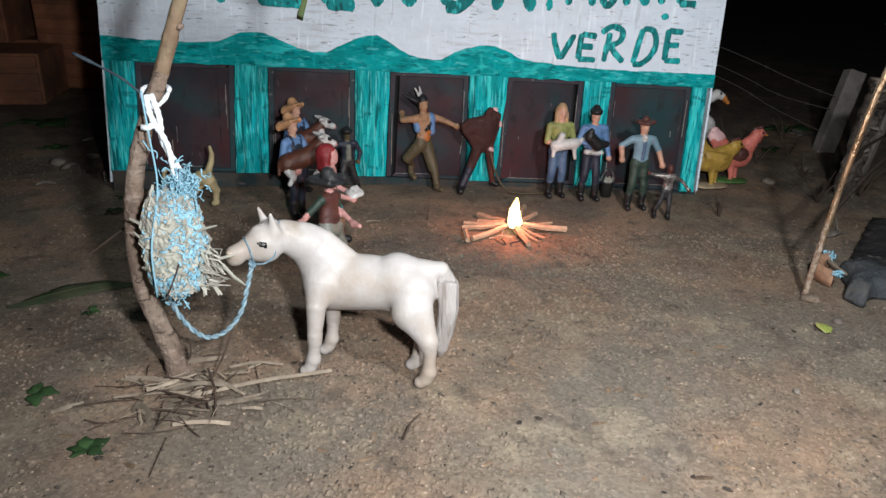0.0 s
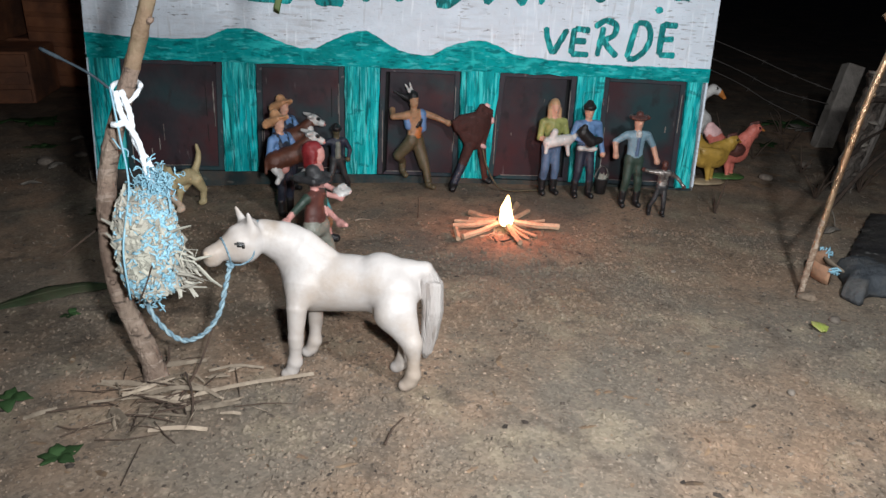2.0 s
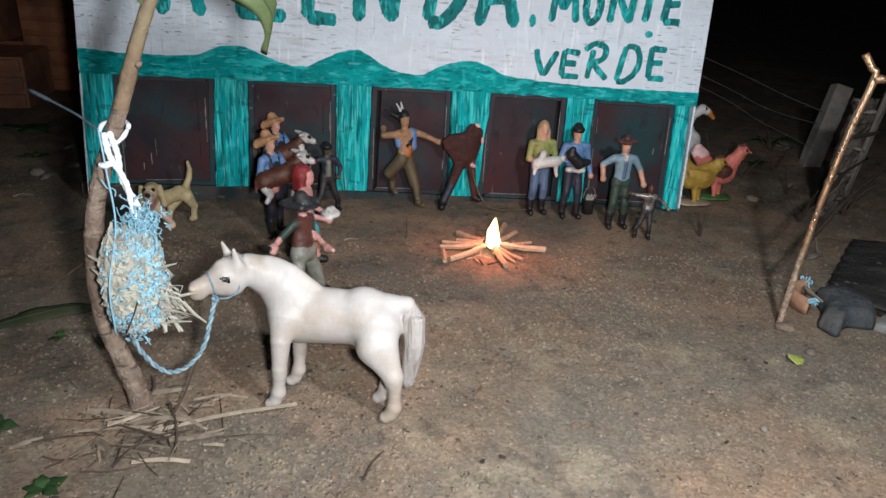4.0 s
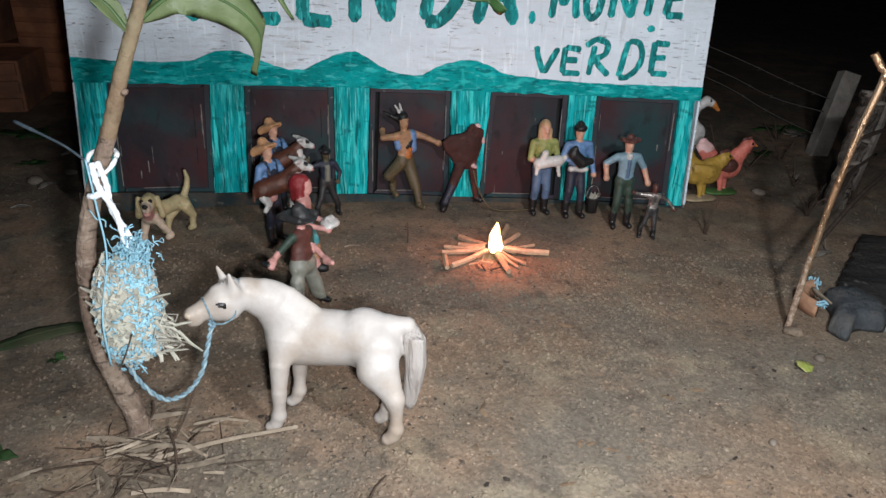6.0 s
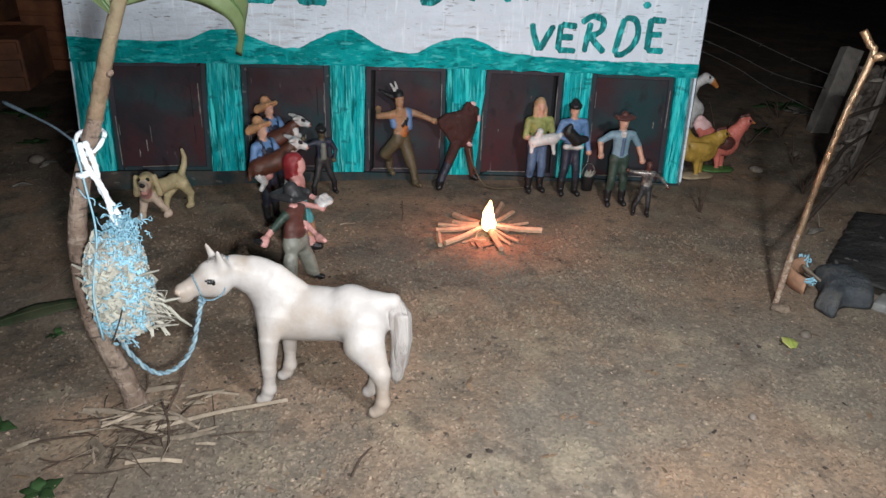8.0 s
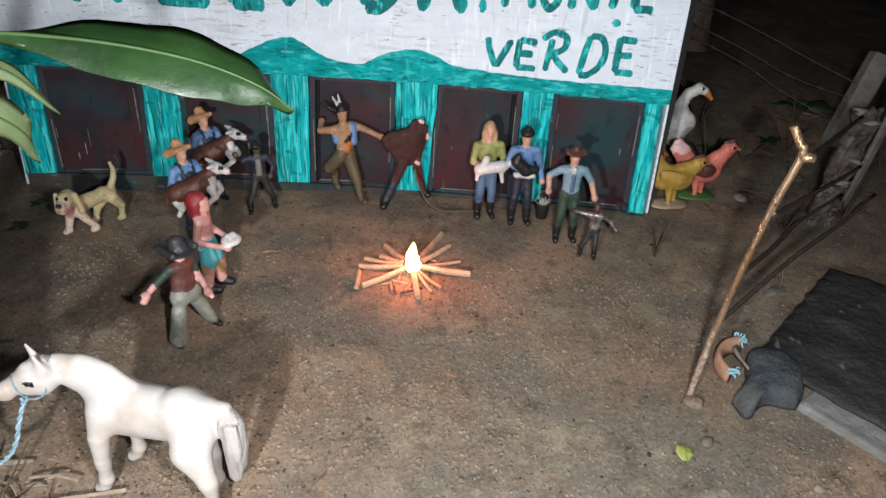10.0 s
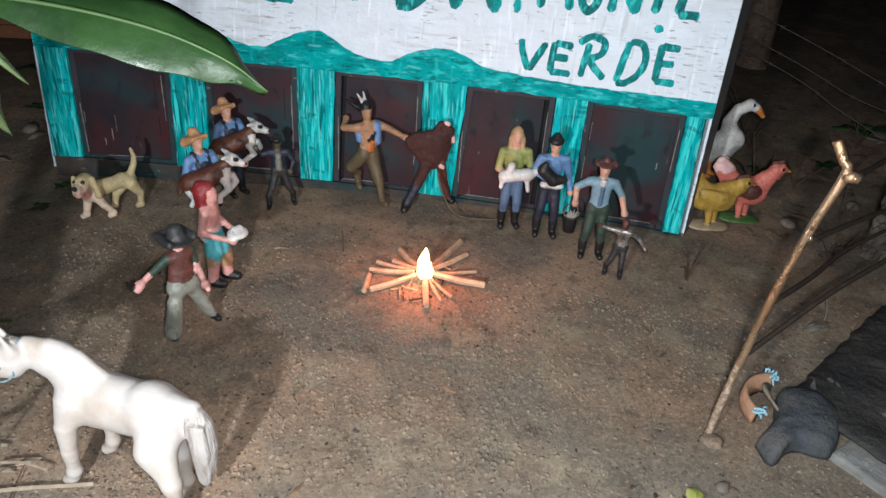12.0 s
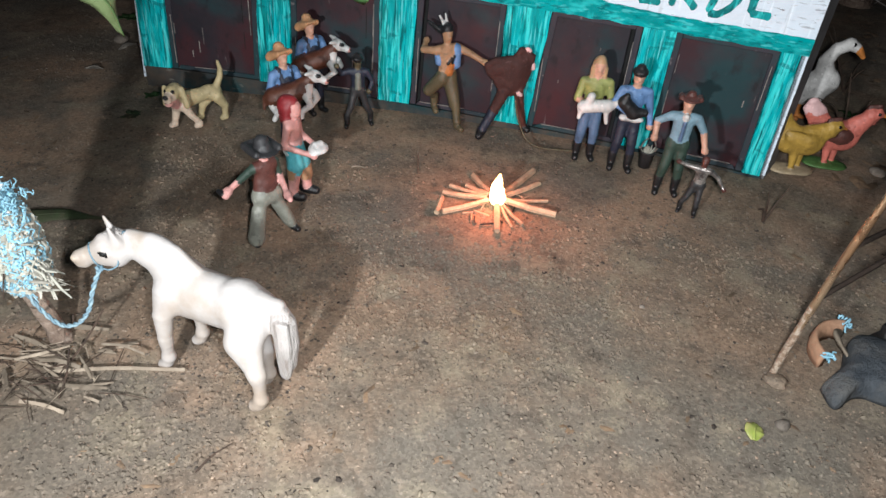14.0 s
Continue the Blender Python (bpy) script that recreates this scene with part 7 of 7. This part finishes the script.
def fence():
    ob = holder("fence_post", "grey concrete fence post leaning beside the yard", "fence post", pose(0.6285, 1.043, 0, -14, 15.5, -4))
    bm = bmesh.new()
    box(bm, -0.0118, 0.0118, -0.010, 0.010, -0.01, 0.112, 0.002)
    bmesh.ops.subdivide_edges(bm, edges=[e for e in bm.edges if e.calc_length() > 0.05], cuts=8, use_grid_fill=True)
    for v in bm.verts:
        v.co += Vector((1, 1, 0)) * 0.0014 * noise.noise(v.co * 70)
    part("shaft", bm, CONCRETE, ob, "weathered grey concrete")
    rng = random.Random(4)
    for pts in (((0.640, 1.060, 0.070), (0.593, 1.085, 0.086), (0.482, 1.12, 0.128), (0.20, 1.2, 0.22)), ((0.637, 1.056, 0.053), (0.568, 1.08, 0.068), (0.482, 1.10, 0.103), (0.20, 1.17, 0.20)), ((0.630, 1.050, 0.022), (0.562, 1.075, 0.050), (0.476, 1.10, 0.090), (0.20, 1.16, 0.18))):
        bm = bmesh.new()
        line = spline(pts, 8)
        tube(bm, line, 0.0007, 5)
        for i in (4, 8, 12, 16):
            for s in (-1, 1):
                p = line[i]
                tube(bm, [p - Vector((0.003, 0, 0.003 * s)), p + Vector((0.003, 0, 0.003 * s))], 0.0005, 4)
        thing("fence_wire", bm, WIRE, "thin rusty barbed wire strung from the concrete post", "wire", group="fence wires", smooth=True)
    line = spline([(0.567, 0.854, -0.004), (0.560, 0.828, 0.07), (0.551, 0.801, 0.142)], 6)
    bm = tube(bmesh.new(), line, [0.0062 + 0.0012 * rng.random() for _ in line], 7, 0.2, rng, 0.55)
    thing("grey_stake", bm, GREY_WOOD, "weathered grey wooden stake in the earth", "stake", smooth=False)
    # rotten plank with ragged bark, leaning beside the stake
    base, top = Vector((0.541, 0.830, -0.003)), Vector((0.527, 0.792, 0.132))
    g = []
    bm = bmesh.new()
    for i in range(27):
        t = i / 26
        c = base.lerp(top, t)
        lo = -0.0125 + 0.004 * noise.noise(Vector((i * 0.45, 1, 4))) + 0.002 * noise.noise(Vector((i * 1.7, 3, 4)))
        hi = 0.0105 + 0.003 * noise.noise(Vector((i * 0.5, 7, 4)))
        row = []
        for k in range(9):
            u = lo + (hi - lo) * k / 8
            row.append(bm.verts.new(c + Vector((u, -0.0035 * noise.noise(Vector((i * 0.5, k * 0.8, 2))) - 0.003 * math.sin(math.pi * k / 8), 0.003 * noise.noise(Vector((k * 0.9, i * 0.3, 8)))))))
        g.append(row)
    for a, b in zip(g, g[1:]):
        for k in range(8):
            bm.faces.new((a[k], a[k + 1], b[k + 1], b[k]))
    geom = bmesh.ops.extrude_face_region(bm, geom=bm.faces[:])["geom"]
    for v in geom:
        if isinstance(v, bmesh.types.BMVert):
            v.co.y += 0.004
    thing("rotten_plank", bm, ROTTEN, "ragged rotten plank leaning beside a grey stake", "plank", smooth=False)
    ob = holder("torn_bark", "pale curled scraps of bark at the rotten plank", "bark", pose(0.541, 0.826, 0))
    for x, y, z, tilt in ((-0.009, -0.034, 0.120, -8), (-0.004, -0.024, 0.080, 14), (-0.006, -0.018, 0.056, -12)):
        bm, rib = leaf_mesh([(-0.007, 0, 0), (0.001, -0.003, 0.0012), (0.009, 0, -0.001)], 0.004, (0, 0.7, 0.7), WITHERED)
        rib.free()
        bmesh.ops.transform(bm, matrix=pose(x, y, z, 0, tilt, 0), verts=bm.verts[:])
        part("scrap", bm, WITHERED, ob, "", True)
    # bole of a tree in the dark behind
    bm = tube(bmesh.new(), spline([(0.53, 1.42, -0.02), (0.522, 1.42, 0.12), (0.512, 1.42, 0.30), (0.50, 1.42, 0.62)], 6), [0.027, 0.025, 0.024, 0.024, 0.023, 0.023, 0.022, 0.022, 0.022, 0.022, 0.021, 0.021, 0.021, 0.021, 0.021, 0.02, 0.02, 0.02, 0.02], 12, 0.12, rng)
    thing("tree_trunk", bm, BARK, "slim grey-brown tree trunk in the dark behind the fence", "tree trunk", smooth=True)


fence()


def dead_plant(name, label, x, y, s, seed, twigs=6, mat=TWIG):
    ob = holder(name, label, "plant", pose(x, y, 0))
    rng = random.Random(seed)
    for _ in range(twigs):
        a = rng.random() * 6.283
        t = s * (0.5 + 0.7 * rng.random())
        m = Vector((math.cos(a) * t * 0.28, math.sin(a) * t * 0.28, t * 0.5))
        e = Vector((math.cos(a) * t * 0.62, math.sin(a) * t * 0.62, t * (0.6 + 0.5 * rng.random())))
        line = spline([(0, 0, -0.001), m, e], 4)
        part("twig", tube(bmesh.new(), line, lerp_list((0.0011, 0.0008, 0.0004), len(line)), 5), mat, ob)
    return ob


dead_plant("dry_sprout", "forked dry sprout standing in the earth beside the farmhouse", 0.3695, 0.7430, 0.028, 1, 3)
for k, (x, y, h) in enumerate(((0.452, 0.93, 0.05), (0.50, 0.96, 0.035), (0.53, 0.90, 0.03), (0.56, 1.00, 0.05), (0.47, 1.06, 0.07), (0.60, 1.10, 0.06), (0.43, 1.02, 0.06), (0.66, 0.98, 0.04))):
    dead_plant("dry_stalk", "thin dark dry stalks among litter by the fence", x, y, h, 40 + k, 4, TWIG)
dead_plant("dry_sprout", "thin dry twiggy sprout in dark earth", 0.498, 0.803, 0.030, 2, 5)
dead_plant("dry_sprout", "tangle of thin dry twigs behind the stake", 0.560, 0.830, 0.045, 3, 7)


def weed(x, y, s, seed, leaves=6, mat=WEED, label="low green weed with small leaves on bare earth"):
    ob = holder("weed", label, "weed", pose(x, y, 0))
    rng = random.Random(seed)
    for k in range(leaves):
        a = 6.283 * k / leaves + rng.random()
        t = s * (0.6 + 0.6 * rng.random())
        d = Vector((math.cos(a), math.sin(a), 0))
        pts = [Vector((0, 0, 0.0005)), d * t * 0.45 + Vector((0, 0, t * (0.05 + 0.2 * rng.random()))), d * t + Vector((0, 0, t * 0.2 * rng.random()))]
        bm, rib = leaf_mesh(pts, t * 0.62, (-d.y, d.x, 0.1), mat, 0.05)
        rib.free()
        part("leaf", bm, mat, ob, "", True)
    return ob


for x, y, s, seed, k in ((-0.114, 0.414, 0.011, 1, 5), (-0.067, 0.372, 0.010, 2, 5), (-0.225, 0.548, 0.020, 3, 7), (-0.128, 0.505, 0.009, 4, 4), (-0.30, 0.60, 0.022, 5, 7), (-0.262, 0.505, 0.014, 6, 6), (-0.43, 1.02, 0.045, 7, 8), (-0.36, 0.90, 0.018, 8, 6),
                         (-0.205, 0.735, 0.010, 9, 5), (0.470, 0.99, 0.016, 10, 4), (0.545, 1.03, 0.02, 13, 4), (0.632, 1.17, 0.04, 15, 5)):
    weed(x, y, s, seed, k)
weed(0.648, 1.135, 0.034, 31, 7, WITHERED, "cluster of pale withered leaves by the fence")

fallen = holder("fallen_leaf", "long dark green fallen leaf lying on earth", "leaf", pose(0, 0, 0))
bm, rib = leaf_mesh([(-0.182, 0.505, 0.0012), (-0.160, 0.524, 0.0030), (-0.137, 0.539, 0.0034), (-0.104, 0.549, 0.0015)], 0.013, (0.2, 1, 0.25), DULL_LEAF)
part("blade", bm, DULL_LEAF, fallen, "", True)
part("midrib", rib, DULL_LEAF, fallen, "", True)
bm, rib = leaf_mesh([(-0.006, 0, 0.001), (0, 0.001, 0.003), (0.006, 0, 0.0015)], 0.0105, (0, 1, 0.15), LIME, 0.03, shape=(0.25, 0.7, 0.95, 1.0, 0.95, 0.75, 0.3))
fallen = holder("fallen_leaf", "small fresh lime-green fallen leaf on earth", "leaf", pose(0.3554, 0.5152, 0.0005, 0, 0, 80))
part("blade", bm, LIME, fallen, "", True)
part("midrib", rib, LIME, fallen, "", True)


fallen = holder("fallen_leaf", "small pale dry leaf curled on earth", "leaf", pose(0.4605, 0.6980, 0.0005, 0, 0, 25))
bm, rib = leaf_mesh([(-0.011, 0, 0.0008), (0, 0.001, 0.0040), (0.011, 0, 0.0015)], 0.007, (0, 1, 0.2), WITHERED, 0.08)
part("blade", bm, WITHERED, fallen, "", True)
part("midrib", rib, WITHERED, fallen, "", True)
stalk([(0.4700, 0.7120, 0.001), (0.4715, 0.7200, 0.008), (0.4705, 0.7290, 0.015)], 0.0006, WITHERED, "thin pale dry stalk standing on dark earth")


weed(-0.1962, 0.6933, 0.010, 51, 8, DULL_LEAF, "low dark green mossy tuft on bare earth")
for x, y, turn, size in ((-0.2935, 0.7605, 20, 0.009), (-0.3011, 0.8229, 70, 0.011), (-0.3344, 0.9400, 40, 0.010)):
    fallen = holder("fallen_leaf", "small pale dry leaf curled on earth", "leaf", pose(x, y, 0.0008, 0, 0, turn), "dry leaves by the house")
    bm, rib = leaf_mesh([(-size, 0, 0.0006), (0, size * 0.1, size * 0.35), (size, 0, 0.001)], size * 0.75, (0, 1, 0.2), WITHERED, 0.08)
    part("blade", bm, WITHERED, fallen, "", True)
    part("midrib", rib, WITHERED, fallen, "", True)
stalk([(-0.2420, 0.7760, 0.0120), (-0.2400, 0.7715, 0.0030), (-0.2330, 0.7690, 0.0010)], 0.0007, WITHERED, "thin pale curled splinter at the foot of the house")


def pebble(x, y, r, seed):
    bm = bmesh.new()
    bmesh.ops.create_icosphere(bm, subdivisions=2, radius=r)
    for v in bm.verts:
        v.co = Vector((v.co.x * 1.25, v.co.y, v.co.z * 0.6)) * (1 + 0.35 * noise.noise(v.co * (0.9 / r) + Vector((seed, 0, 0))))
    return thing("pebble", bm, PEBBLE, "small rough stone on bare earth", "pebble", "pebbles on the yard", at=pose(x, y, r * 0.25, 0, 0, seed * 40), smooth=True)


for i, (x, y, r) in enumerate(((0.3712, 0.5270, 0.0040), (0.12, 0.335, 0.0018), (-0.322, 0.838, 0.008), (-0.30, 0.87, 0.006), (0.285, 0.60, 0.0018), (0.30, 0.44, 0.0022), (0.55, 0.93, 0.007), (0.475, 0.87, 0.006), (0.43, 0.50, 0.003))):
    pebble(x, y, r, i + 1)


# ---- clay blocks stacked at the back ----
def clay_block(x, y, z, w, d, h, turn, tip=0):
    ob = holder("clay_block", "ribbed orange hollow clay building block", "brick", pose(x, y, z, 0, tip, turn), "stacked clay blocks")
    bm = bmesh.new()
    box(bm, -w / 2, w / 2, -d / 2, d / 2, 0, h, 0.004)
    part("body", bm, CLAY, ob)
    n = max(3, int(h / 0.022))
    for k in range(n):
        bm = bmesh.new()
        z0 = h * (k + 0.15) / n
        box(bm, -w / 2 + 0.004, w / 2 - 0.004, -d / 2 - 0.004, -d / 2 + 0.002, z0, z0 + h * 0.7 / n, 0.0015)
        part("rib", bm, CLAY, ob)
    return ob


clay_block(-0.64, 1.18, 0.0, 0.26, 0.14, 0.075, 14)
clay_block(-0.76, 1.30, 0.075, 0.30, 0.16, 0.19, 10)
clay_block(-0.47, 1.36, 0.0, 0.20, 0.16, 0.30, -6)
clay_block(-0.80, 1.36, 0.0, 0.40, 0.16, 0.074, 10)
clay_block(-0.76, 1.34, 0.266, 0.30, 0.16, 0.19, 12)
clay_block(-0.47, 1.37, 0.301, 0.20, 0.16, 0.19, -4)
